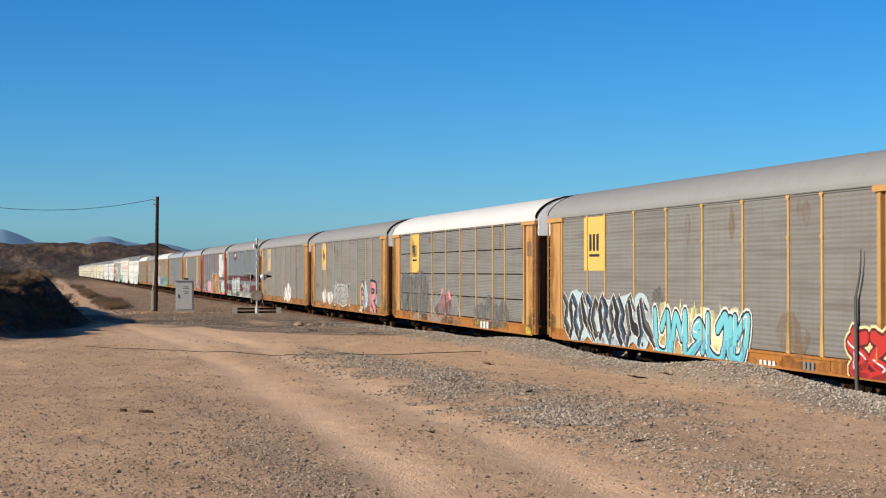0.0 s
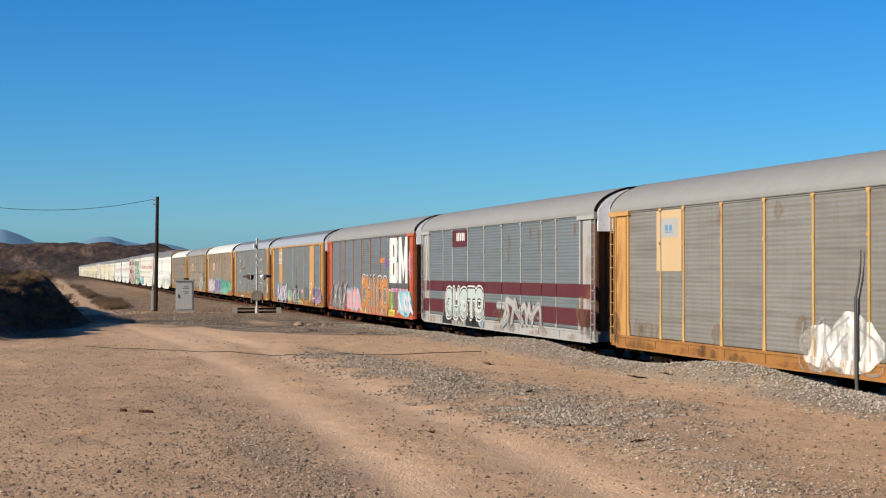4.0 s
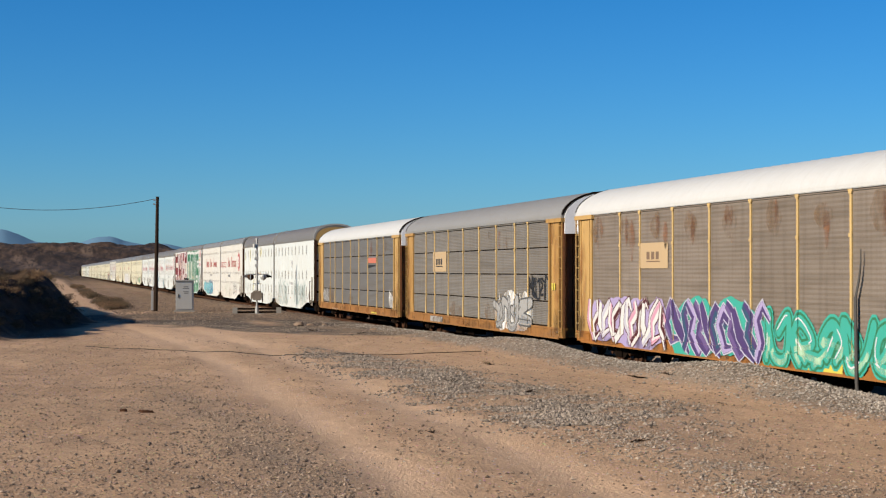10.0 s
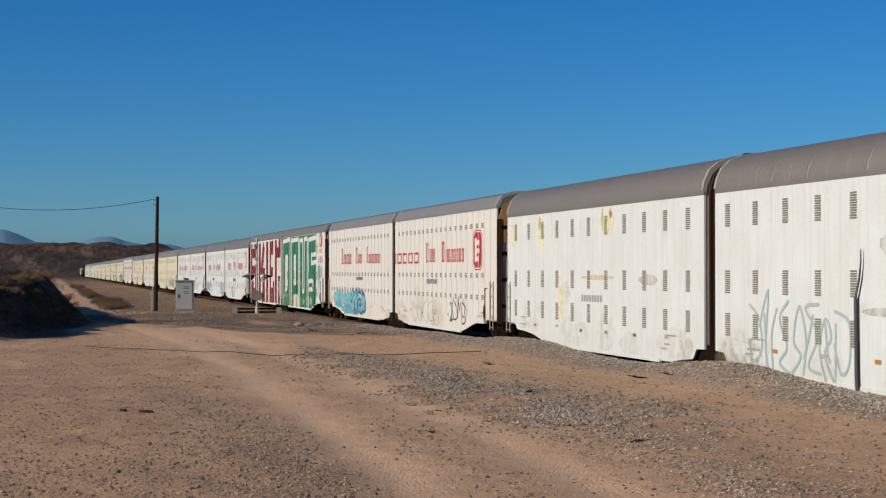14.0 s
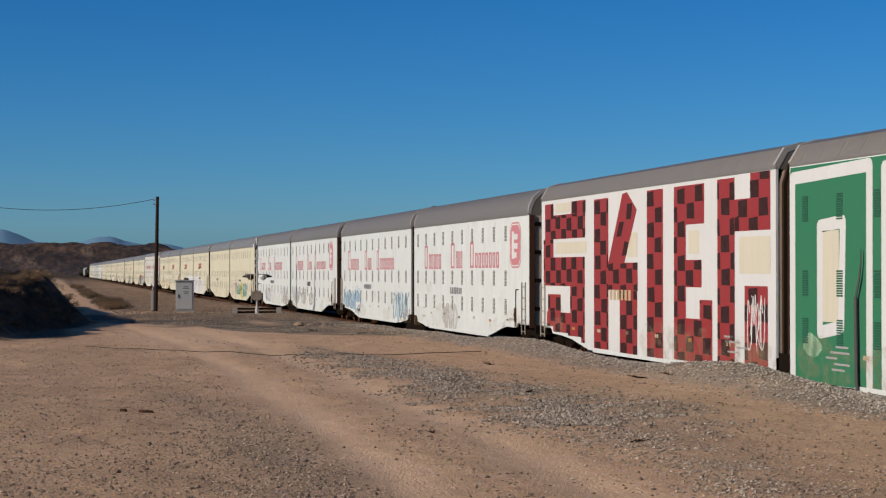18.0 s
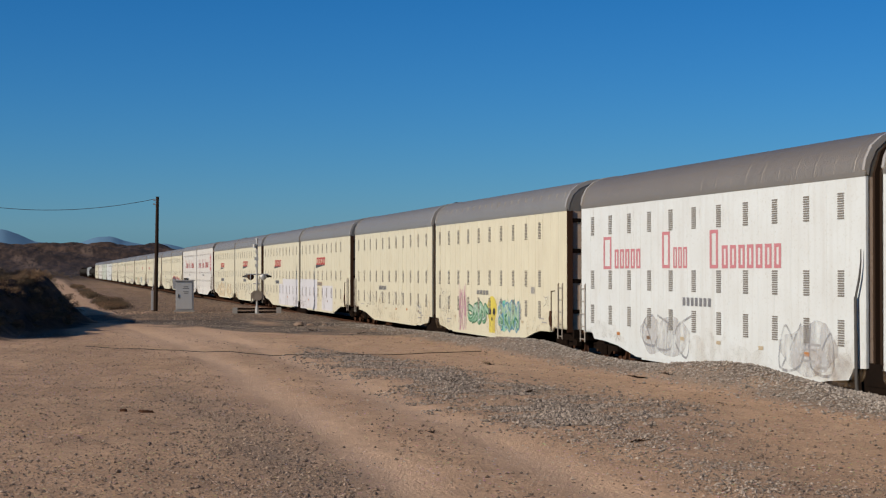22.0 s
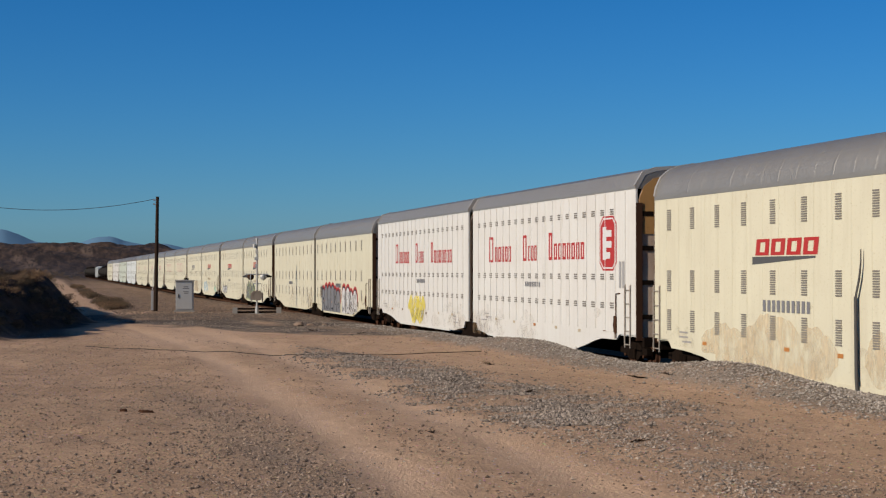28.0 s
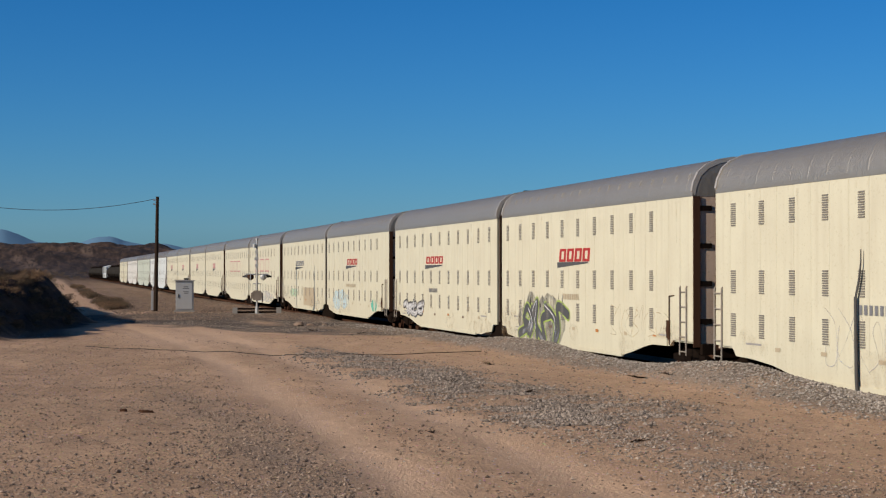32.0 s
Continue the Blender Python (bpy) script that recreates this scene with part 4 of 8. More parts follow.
def single_rack(spec):
    """A bi-level autorack wagon: flat car, corrugated side panels between posts, end posts with ladders, roof."""
    r = new("autorack_wagon")
    tagged(r, spec["label"], "railway wagon", "autorack wagons of the train")
    frame_mat, rib_mat, panel_mat = spec["frame"], spec["rib"], spec["panel"]
    L = RACK_L

    def sill(bm):
        box(bm, -1.5, 1.5, -L / 2 + 0.5, L / 2 - 0.5, SILL_Z + 0.05, FLOOR_Z)
        for e in (-1, 1):
            box(bm, -1.5, -1.42, min(e * (L / 2 - 0.5), e * L / 2), max(e * (L / 2 - 0.5), e * L / 2), SILL_Z + 0.05, FLOOR_Z)
        box(bm, -1.53, -1.49, -L / 2, L / 2, FLOOR_Z - 0.07, FLOOR_Z)
        box(bm, -1.53, -1.49, -L / 2 + 0.5, L / 2 - 0.5, SILL_Z, SILL_Z + 0.09)
        for i in range(10):
            y = -L / 2 + 1.4 + i * (L - 2.8) / 9
            box(bm, -1.522, -1.49, y - 0.02, y + 0.02, SILL_Z + 0.09, FLOOR_Z - 0.07)
    part("side_sill", shared(("side_sill", spec["sill"].name), sill, spec["sill"]), None, r, spec.get("sill_label", ""))

    def under(bm):
        box(bm, -0.4, 0.4, -L / 2, L / 2, 0.38, 0.6)
        box(bm, 0.5, 1.3, -L / 2 + 0.6, L / 2 - 0.6, 0.3, 0.66)
        for y in (-5, -2.4, 2.1, 4.4):
            box(bm, -0.85, -0.3, y, y + 1.1, 0.25, 0.6)
        rod(bm, (-0.7, -6.2, 0.42), (-0.7, -4.6, 0.42), 0.2, 12)
        rod(bm, (-0.95, -8, 0.5), (-0.95, 8, 0.5), 0.03, 6)
    part("underframe", shared("underframe", under, STEEL), None, r)

    def far_side(bm):
        box(bm, 1.36, 1.5, -L / 2 + 0.3, L / 2 - 0.3, FLOOR_Z, EAVE_Z)
    part("far_side_wall", shared(("far_side_wall", panel_mat.name), far_side, panel_mat), None, r)

    def rail_top(bm):
        box(bm, -1.5, -1.42, -L / 2 + 0.4, L / 2 - 0.4, EAVE_Z - 0.09, EAVE_Z - 0.002)
    part("top_rail", shared(("top_rail", panel_mat.name), rail_top, panel_mat), None, r)
    if spec.get("solid"):
        def eave_rail(bm):
            box(bm, -1.56, -1.48, -L / 2 + 0.4, L / 2 - 0.4, EAVE_Z - 0.12, EAVE_Z - 0.045)
        part("eave_rail", shared(("eave_rail", frame_mat.name), eave_rail, frame_mat), None, r, "painted rail below the roof")
    y = -sum(BAYS) / 2
    rows = [(FLOOR_Z + 0.02, EAVE_Z - 0.1)]
    if spec.get("grid"):
        zs = [FLOOR_Z + 0.03, 1.93, 2.90, 3.87, EAVE_Z - 0.1]
        rows = [(a + 0.02, b - 0.025) for a, b in zip(zs, zs[1:])]
    zones = []
    for i, w in enumerate(BAYS):
        solid = spec.get("solid") and i in (1, 7)
        pw = round(w - 0.14, 3)
        for z0, z1 in rows:
            if solid:
                def plate(bm, pw=pw, z0=z0, z1=z1):
                    box(bm, -0.02, 0.03, -pw / 2 - 0.06, pw / 2 + 0.06, z0, z1)
                p = part("side_panel", shared(("side_panel", pw, z0, "solid", frame_mat.name), plate, frame_mat), None, r, "flat painted side panel")
            else:
                p = part("side_panel", shared(("side_panel", pw, z0, panel_mat.name), corrugated(pw, z0, z1, 0.06 if spec.get("grid") else 0.115), panel_mat), None, r)
            p.location = (-1.478, y + w / 2, 0)
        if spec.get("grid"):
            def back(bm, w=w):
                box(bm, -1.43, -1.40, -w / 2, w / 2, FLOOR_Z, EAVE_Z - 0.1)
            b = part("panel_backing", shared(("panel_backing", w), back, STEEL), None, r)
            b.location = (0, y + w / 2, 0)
        zones.append((y + 0.06, y + w - 0.06, FLOOR_Z, EAVE_Z - 0.1, -1.500))
        y += w
        if i < len(BAYS) - 1:
            wide = spec.get("ribw", 0.1)
            rb = part("side_post", shared(("side_post", rib_mat.name, wide), rib_mesh(FLOOR_Z, EAVE_Z, wide), rib_mat), None, r)
            rb.location = (0, y, 0)
            zones.append((y - 0.06, y + 0.06, FLOOR_Z, EAVE_Z - 0.1, -1.518))
    half = sum(BAYS) / 2
    for s in (-1, 1):
        def post(bm):
            box(bm, -1.5, -1.3, half + 0.26, half + 1.12, FLOOR_Z, EAVE_Z - 0.17)

        def inner_strip(bm):
            box(bm, -1.53, -1.3, half - 0.07, half + 0.09, FLOOR_Z, EAVE_Z - 0.17)
            prism(bm, [(half - 0.19, FLOOR_Z), (half - 0.07, FLOOR_Z), (half - 0.07, FLOOR_Z + 0.5)], -1.528, -1.5, "x")

        def outer_strip(bm):
            box(bm, -1.53, -1.4, half + 1.122, half + 1.2, FLOOR_Z, EAVE_Z - 0.17)

        def corner(bm):
            box(bm, -1.46, -1.36, half + 1.24, half + 1.42, FLOOR_Z - 0.2, EAVE_Z - 0.2)

        def header(bm):
            box(bm, -1.58, -1.3, half - 0.2, L / 2 + 0.04, EAVE_Z - 0.168, EAVE_Z - 0.03)

        def far_post(bm):
            box(bm, 1.3, 1.5, half - 0.05, half + 1.4, FLOOR_Z, EAVE_Z)
        def recess(bm):
            box(bm, -1.26, -1.2, half + 0.0, half + 0.4, FLOOR_Z, EAVE_Z - 0.2)
        p = part("post_recess", shared(("post_recess", spec["door"].name), recess, spec["door"]), None, r, "dark recess beside the end post")
        p.scale = (1, s, 1)
        for nm, mk, key in (("end_post", post, 0), ("edge_strip", inner_strip, 1), ("edge_strip", outer_strip, 2), ("corner_post", corner, 3), ("post_header", header, 4), ("far_end_post", far_post, 5)):
            p = part(nm, shared((nm, key, frame_mat.name), mk, spec["door"] if nm == "corner_post" else frame_mat), None, r, "painted end panel" if nm == "end_post" else "")
            p.scale = (1, s, 1)

        def ladder(bm):
            yy = half + 1.28
            for dy in (0, 0.36):
                box(bm, -1.55, -1.51, yy + dy - 0.02, yy + dy + 0.02, 0.75, EAVE_Z - 0.1)
            for k in range(11):
                rod(bm, (-1.545, yy, 0.9 + k * 0.37), (-1.545, yy + 0.36, 0.9 + k * 0.37), 0.014, 6)
        p = part("ladder", shared(("ladder", frame_mat.name), ladder, frame_mat), None, r)
        p.scale = (1, s, 1)

        def door(bm):
            front = []
            for k in range(10):
                x = -1.25 + k * 0.25
                front += [(x, L / 2 - 0.47), (x + 0.06, L / 2 - 0.39), (x + 0.19, L / 2 - 0.39), (x + 0.25, L / 2 - 0.47)]
            loop = [(1.25, L / 2 - 0.53), (-1.25, L / 2 - 0.53)]
            pts = front[::1] + loop
            a = [bm.verts.new((x, y, FLOOR_Z)) for x, y in pts]
            b = [bm.verts.new((x, y, 4.4)) for x, y in pts]
            for i in range(len(pts)):
                bm.faces.new((a[i], a[(i + 1) % len(pts)], b[(i + 1) % len(pts)], b[i]))
        p = part("end_door", shared(("end_door", spec["door"].name), door, spec["door"]), None, r, "folding end door")
        p.scale = (1, s, 1)
        coupler(r, s * (L / 2), s)
        truck(r, s * 10.05)
        zones.append((min(s * (half - 0.05), s * L / 2), max(s * (half - 0.05), s * L / 2), FLOOR_Z, EAVE_Z - 0.1, -1.535))
    zones.append((-L / 2, L / 2, SILL_Z + 0.05, FLOOR_Z, -1.532))
    rack_roof(r, spec["roof"])
    return r, zones


# ---- units of the articulated autoracks ----
UNIT_PITCH, UNIT_L, UNIT_EAVE = 22.0, 20.75, 5.13
UNIT_OFFSET = -0.22


def unit_vent(bm):
    n = 11
    for i in range(n):
        z = -0.28 + i * 0.56 / (n - 1)
        prism(bm, [(-0.012, z - 0.017), (0.02, z - 0.017), (0.02, z + 0.017), (-0.002, z + 0.017)], -0.155, 0.155)


def dash_vent(bm):
    for i in range(3):
        z = -0.07 + i * 0.07
        prism(bm, [(-0.012, z - 0.022), (0.02, z - 0.022), (0.02, z + 0.022), (-0.002, z + 0.022)], -0.17, 0.17)


def rack_unit(spec, odd):
    """One half of an articulated enclosed autorack. odd: the rear half, which turns its wide gap to the rear."""
    r = new("autorack_unit")
    tagged(r, spec["label"], "railway wagon", "articulated autorack units of the train")
    L = UNIT_L
    s = 1 if odd else -1      # the end with the truck of its own
    mat = spec["paint"]
    steel = ROOFBLUE if mat == CREAM or mat == PINKWHITE else ROOFSTEEL
    high = spec.get("high", False)
    eave = 5.56 if high else UNIT_EAVE

    def body(bm):
        lo = 0.41
        out = [(-L / 2, 1.05), (-8.8, 1.04), (-8.5, 0.86), (-6.95, 0.84), (-6.3, 0.75), (-5.15, 0.54), (-4.3, lo), (L / 2 - 2.6, lo), (L / 2 - 1.9, 0.5), (L / 2 - 0.85, 0.58), (L / 2 - 0.6, 0.86), (L / 2, 0.88), (L / 2, eave), (-L / 2, eave)]
        if odd:
            out[:7] = [(-L / 2, 1.05), (-9.3, 1.04), (-9.12, 0.94), (-9.0, 0.81), (-7.9, 0.78), (-6.6, 0.68), (-4.8, lo)]
            out = [(-a, b) for a, b in out][::-1]
        prism(bm, out, -1.5, -1.44, "x")
        prism(bm, out, 1.44, 1.5, "x")
        box(bm, -1.44, 1.44, -L / 2 + 0.06, L / 2 - 0.06, 1.0, 1.12)

    # far-side box added in dark steel to stand for shade under the body
    def under(bm):
        box(bm, 0.35, 1.2, -L / 2, L / 2, 0.24, 0.98)
    part("underframe", shared("unit_shade_filler", under, STEEL), None, r)
    part("body", shared(("body", mat.name, odd, high, spec.get("vents")), body, mat), None, r)

    def seam(bm):
        d = 0.016 if spec.get("vents") == "dash" else 0.0025 if mat == WHITE else 0.004
        box(bm, -1.5 - d, -1.497, -0.018, 0.018, 1.15, eave - 0.02)
    n = 21
    for i in range(1, n):
        ob = part("seam_strip", shared(("seam_strip", mat.name, high, spec.get("vents")), seam, mat), None, r)
        ob.location = (0, -L / 2 + i * L / n, 0)

    def sill(bm):
        box(bm, -1.53, -1.46, -L / 2 + 6.1, L / 2 - 3.5, 0.36, 0.47)
    ob = part("bottom_sill", shared(("bottom_sill", mat.name), sill, mat), None, r)
    ob.scale = (1, -s, 1)

    def roof(bm):
        half = [(1.51, UNIT_EAVE - 0.03), (1.51, 5.22), (1.46, 5.47), (1.32, 5.77), (1.08, 5.98), (0.75, 6.12), (0.36, 6.19), (0, 6.2)]
        if high:
            half = [(1.51, eave - 0.03), (1.51, 5.62), (1.25, 6.05), (0.85, 6.18), (0, 6.24)]
        out = half + [(-a, b) for a, b in half[-2::-1]]
        prism(bm, out, -L / 2, L / 2)

    def roof_ribs(bm, band=None):
        half = [(1.51, 5.62), (1.25, 6.05), (0.85, 6.18), (0, 6.24)] if high else [(1.51, 5.22), (1.46, 5.47), (1.32, 5.77), (1.08, 5.98), (0.75, 6.12), (0.36, 6.19), (0, 6.2)]
        out = [(a * 1.003, b + 0.004) for a, b in half] + [(-a * 1.003, b + 0.004) for a, b in half[-2::-1]]
        if band is None:
            low = [(a * 1.0, b) for a, b in half] + [(-a * 1.0, b) for a, b in half[-2::-1]]
            up = [bm.verts.new((a, 0, b)) for a, b in out]
            lo = [[bm.verts.new((a, dy, b)) for a, b in low] for dy in (-0.05, 0.05)]
            for i in range(len(low) - 1):
                bm.faces.new((lo[0][i], up[i], up[i + 1], lo[0][i + 1]))
                bm.faces.new((up[i], lo[1][i], lo[1][i + 1], up[i + 1]))
        else:
            y = 0
            big = [(a * 1.02, b + 0.02) for a, b in half] + [(-a * 1.02, b + 0.02) for a, b in half[-2::-1]]
            small = [(a * 0.955, b - 0.09) for a, b in half] + [(-a * 0.95, b - 0.1) for a, b in half[-2::-1]]
            prism(bm, big + small[::-1], y - 0.06, y + 0.06)
    part("roof", shared(("unit_roof", high, steel.name), roof, steel, True), None, r, "curved bare steel roof")
    for i in range(20):
        ob = part("roof_rib", shared(("roof_rib", high, steel.name), roof_ribs, steel, True), None, r)
        ob.location = (0, -L / 2 + 0.6 + i * (L - 1.2) / 19, 0)

    # small bright strips in place of glints on the roof ribs
    def glint_mesh(bm):
        prism(bm, [(-1.39, 5.60), (-1.425, 5.60), (-1.345, 5.77), (-1.31, 5.76)], -0.016, 0.016)
    if mat == CREAM and not odd:
        for i in range(20):
            ob = part("roof_clip", shared("roof_clip", glint_mesh, ROOFGLINT), None, r, "bright strip painted as a glint on the roof")
            ob.location = (0, -L / 2 + 0.6 + i * (L - 1.2) / 19, 0)

    def end_band(bm):
        roof_ribs(bm, True)
    for y in (-L / 2 + 0.05, L / 2 - 0.05):
        # highlight along the roof's end is put into the band's pale colour
        ob = part("roof_end_band", shared(("roof_end_band", high), end_band, ROOFGLINT), None, r)
        ob.location = (0, y, 0)

    # end walls
    for e in (-1, 1):
        own = e == s

        def wall(bm, e=e, own=own):
            y = e * (L / 2 - 0.05)
            half = [(1.43, 0.95), (1.4, 5.2), (1.25, 5.6), (0.95, 5.85), (0.5, 5.97), (0, 6.0)]
            prism(bm, half + [(-a, b) for a, b in half[-2::-1]], y - 0.04, y + 0.04)
        part("end_wall", shared(("end_wall", e), wall, ENDGREY), None, r, "recessed brownish grey end wall")
        if own and spec.get("endmat"):
            def upper(bm, e=e):
                y = e * (L / 2 + 0.005)
                half = [(1.39, 4.15), (1.39, 5.2), (1.24, 5.6), (0.94, 5.84), (0.5, 5.96), (0, 5.99)]
                prism(bm, half + [(-a, b) for a, b in half[-2::-1]], y - 0.012, y + 0.012)
            part("upper_end_panel", shared(("upper_end_panel", e, spec["endmat"].name), upper, spec["endmat"]), None, r, "orange upper end panel")
        if own:
            def posts(bm, e=e):
                y = e * (L / 2 + 0.022)
                box(bm, -1.5, -1.3, y - 0.02, y + 0.02, 0.9, 5.1)
            part("corner_post", shared(("corner_post", e), posts, RUST), None, r, "brown weathered corner post")

            def beam(bm, e=e):
                y = e * (L / 2 + 0.1)
                box(bm, -1.3, 1.3, y - 0.1, y + 0.1, 0.7, 1.0)
            part("end_beam", shared(("end_beam", e), beam, STEEL), None, r)
            for k in range(4):
                def hinge(bm, e=e):
                    box(bm, -1.3, -0.95, e * (L / 2) - 0.03, e * (L / 2) + 0.08, -0.07, 0.07)
                h = part("hinge", shared(("hinge", e), hinge, STEEL), None, r)
                h.location = (0, 0, 1.62 + k * 1.05)

            def gear(bm, e=e):
                y = 9.9 if e > 0 else -9.92
                for dy in (0, 0.5):
                    rod(bm, (-1.535, y + dy, 0.65), (-1.535, y + dy, 2.55), 0.022, 6)
                for k in range(5):
                    rod(bm, (-1.535, y, 0.75 + k * 0.42), (-1.535, y + 0.5, 0.75 + k * 0.42), 0.018, 6)
                rod(bm, (-1.535, y, 2.55), (-1.5, y, 2.6), 0.02, 6)
                rod(bm, (-1.535, y + 0.5, 2.55), (-1.5, y + 0.5, 2.6), 0.02, 6)
            part("grab_ladder", shared(("grab_ladder", e), gear, LADDER), None, r, "pale metal ladder with grab rails")

            if not odd:
                def brake(bm, e=e):
                    y = e * 8.45
                    box(bm, -1.54, -1.5, y - 0.12, y + 0.12, 1.05, 1.6)
                    disc_stack(bm, (-1.545, y, 1.32), [(-0.01, 0.13), (0.02, 0.13)], 16)
                    rod(bm, (-1.53, y - 0.1, 0.9), (-1.53, y - 0.1, 2.3), 0.018, 6)
                    rod(bm, (-1.53, y - 0.1, 2.3), (-1.5, y - 0.45, 2.32), 0.018, 6)
                part("hand_brake", shared(("hand_brake", e), brake, RUST), None, r, "rusty hand brake")

                def crossover(bm, e=e):
                    y = e * 7.75
                    box(bm, -1.545, -1.5, y - 0.65, y + 0.65, 0.86, 1.06)
                    box(bm, -1.555, -1.5, y - 0.68, y + 0.68, 1.06, 1.09)
                part("brake_step", shared(("brake_step", e, mat.name), crossover, mat), None, r, "boxed step below the hand brake")
            coupler(r, e * (L / 2 + 0.1), e)
            truck(r, e * (L / 2 - 1.35))
        elif not odd:
            # the middle truck is carried by the front half
            truck(r, e * (L / 2 + 0.4))

            def housing(bm, e=e):
                c = e * (L / 2 + 0.4)
                box(bm, -1.43, 1.43, c - 0.62, c + 0.62, 0.5, 1.0)
                prism(bm, [(c - 2.3, 0.08), (c + 2.3, 0.08), (c + 1.9, 0.42), (c + 1.15, 0.56), (c + 0.9, 0.86), (c - 0.9, 0.86), (c - 1.15, 0.56), (c - 1.9, 0.42)], -1.4, -1.28, "x")
            part("articulation_housing", shared(("articulation_housing", e), housing, STEEL), None, r, "dark cast housing of the joint over its truck")

            def bellows(bm, e=e):
                half = [(1.3, 1.0), (1.3, 5.1), (1.15, 5.55), (0.85, 5.82), (0.4, 5.95), (0, 5.98)]
                prism(bm, half + [(-a, b) for a, b in half[-2::-1]], e * (L / 2) - 0.02, e * (L / 2 + 0.8))
                big = [(1.44, 1.0), (1.44, 5.15), (1.3, 5.62), (1.0, 5.9), (0.5, 6.03), (0, 6.06)]
                if not high:
                    box(bm, -0.5, 0.5, e * (L / 2 + 0.25), e * (L / 2 + 0.5), 6.0, 6.22)
                for k in (0.22, 0.55):
                    prism(bm, big + [(-a, b) for a, b in big[-2::-1]], e * (L / 2 + k) - 0.05, e * (L / 2 + k) + 0.05)
            part("gangway_bellows", shared(("gangway_bellows", e, high), bellows, BELLOWS), None, r, "dark folded joint between the two halves")
    # vents
    if spec.get("vents", "slots") == "slots":
        n = 11 if odd else 10
        y0 = -L / 2 + 1.22 if odd else -L / 2 + 3.4
        for zc in (4.49, 2.74, 1.62):
            for i in range(n):
                v = part("vent", shared(("vent", spec.get("ventmat", VENT).name), unit_vent, spec.get("ventmat", VENT)), None, r)
                v.location = (-1.49 if spec.get("sunk") else -1.508, y0 + i * 1.83, zc)
    else:
        n = 20 if odd else 19
        for zc in (4.9, 2.84, 1.93):
            for i in range(n):
                y = -L / 2 + (1.1 if odd else 2.3) + i * 0.965
                v = part("vent", shared("dash_vent", dash_vent, VENT), None, r)
                v.location = (-1.508, y, zc)
    zones = []
    for a, b, z in ((-L / 2, 4.6, 0.42), (4.6, 5.6, 0.62), (5.6, 7.1, 0.8), (7.1, 8.9, 0.88), (8.9, L / 2, 1.06)):
        zones.append((min(s * a, s * b), max(s * a, s * b), z, eave - 0.04, -1.500))
    rng = random.Random(spec["seed"])
    for i in range(6):
        spray(r, "placard", [rect(-L / 2 + 3.2 + i * 2.75 + rng.uniform(-0.1, 0.1), 1.02 + rng.uniform(-0.05, 0.05), 0.3, 0.1)], col_ink(rng.choice(("tan2", "orange", "tan2", "brown"))), zones, 2)
    for i in range(5):
        y = rng.choice((-L / 2 + 3.0, L / 2 - 2.0)) + rng.uniform(-0.5, 0.5)
        spray(r, "stencil", [rect(y, 0.75 + i * 0.13, rng.uniform(0.5, 1.0), 0.05)], col_ink("palegrey"), zones, 2)
    for i in range(2):
        y, z, w = rng.uniform(-L / 2 + 1, L / 2 - 1), rng.uniform(0.6, 2.2), rng.uniform(0.3, 1.3)
        spray(r, "grime_patch", cloud(y, z, w, w * rng.uniform(0.3, 0.7), rng.randrange(9999), 3), GRIME, zones, 1, "", True)
    return r, zones


# ---- tank cars and the hopper at the tail ----
def tank_car(label):
    r = new("tank_car")
    tagged(r, label, "railway wagon", "tank cars of the train")
    L = 16.2

    def tank(bm):
        rings = [(-L / 2 + 0.8, 0.35), (-L / 2 + 0.9, 0.9), (-L / 2 + 1.25, 1.35), (-L / 2 + 1.6, 1.5), (L / 2 - 1.6, 1.5), (L / 2 - 1.25, 1.35), (L / 2 - 0.9, 0.9), (L / 2 - 0.8, 0.35)]
        loops = [[bm.verts.new((q * math.cos(2 * math.pi * i / 24), y, 2.75 + q * math.sin(2 * math.pi * i / 24))) for i in range(24)] for y, q in rings]
        for a, b in zip(loops, loops[1:]):
            for i in range(24):
                bm.faces.new((a[i], a[(i + 1) % 24], b[(i + 1) % 24], b[i]))
        bm.faces.new(loops[0][::-1])
        bm.faces.new(loops[-1])
    part("tank", shared("tank", tank, TANKBLACK, True), None, r)

    def dome(bm):
        rod(bm, (0, 0, 4.2), (0, 0, 4.65), 0.5, 14)
        box(bm, -0.9, 0.9, -1.1, 1.1, 4.25, 4.3)
        for x in (-0.9, 0.9):
            for y in (-1.1, 1.1):
                rod(bm, (x, y, 4.25), (x, y, 5.0), 0.025, 6)
            rod(bm, (x, -1.1, 5.0), (x, 1.1, 5.0), 0.025, 6)
    part("dome_platform", shared("dome_platform", dome, STEEL), None, r)

    def deck(bm):
        for e in (-1, 1):
            y = e * (L / 2 - 0.9)
            box(bm, -1.5, 1.5, y - 0.9, y + 0.9, 0.85, 1.15)
            for sx in (-1.48, 1.48):
                for dy in (-0.8, 0.8):
                    rod(bm, (sx, y + dy, 1.1), (sx, y + dy, 2.2), 0.03, 6)
                rod(bm, (sx, y - 0.8, 2.2), (sx, y + 0.8, 2.2), 0.03, 6)
        box(bm, -0.35, 0.35, -L / 2, L / 2, 0.7, 1.1)
    part("end_platform", shared("end_platform", deck, STEEL), None, r)
    for s in (-1, 1):
        truck(r, s * 5.9)
        coupler(r, s * (L / 2), s)
    return r


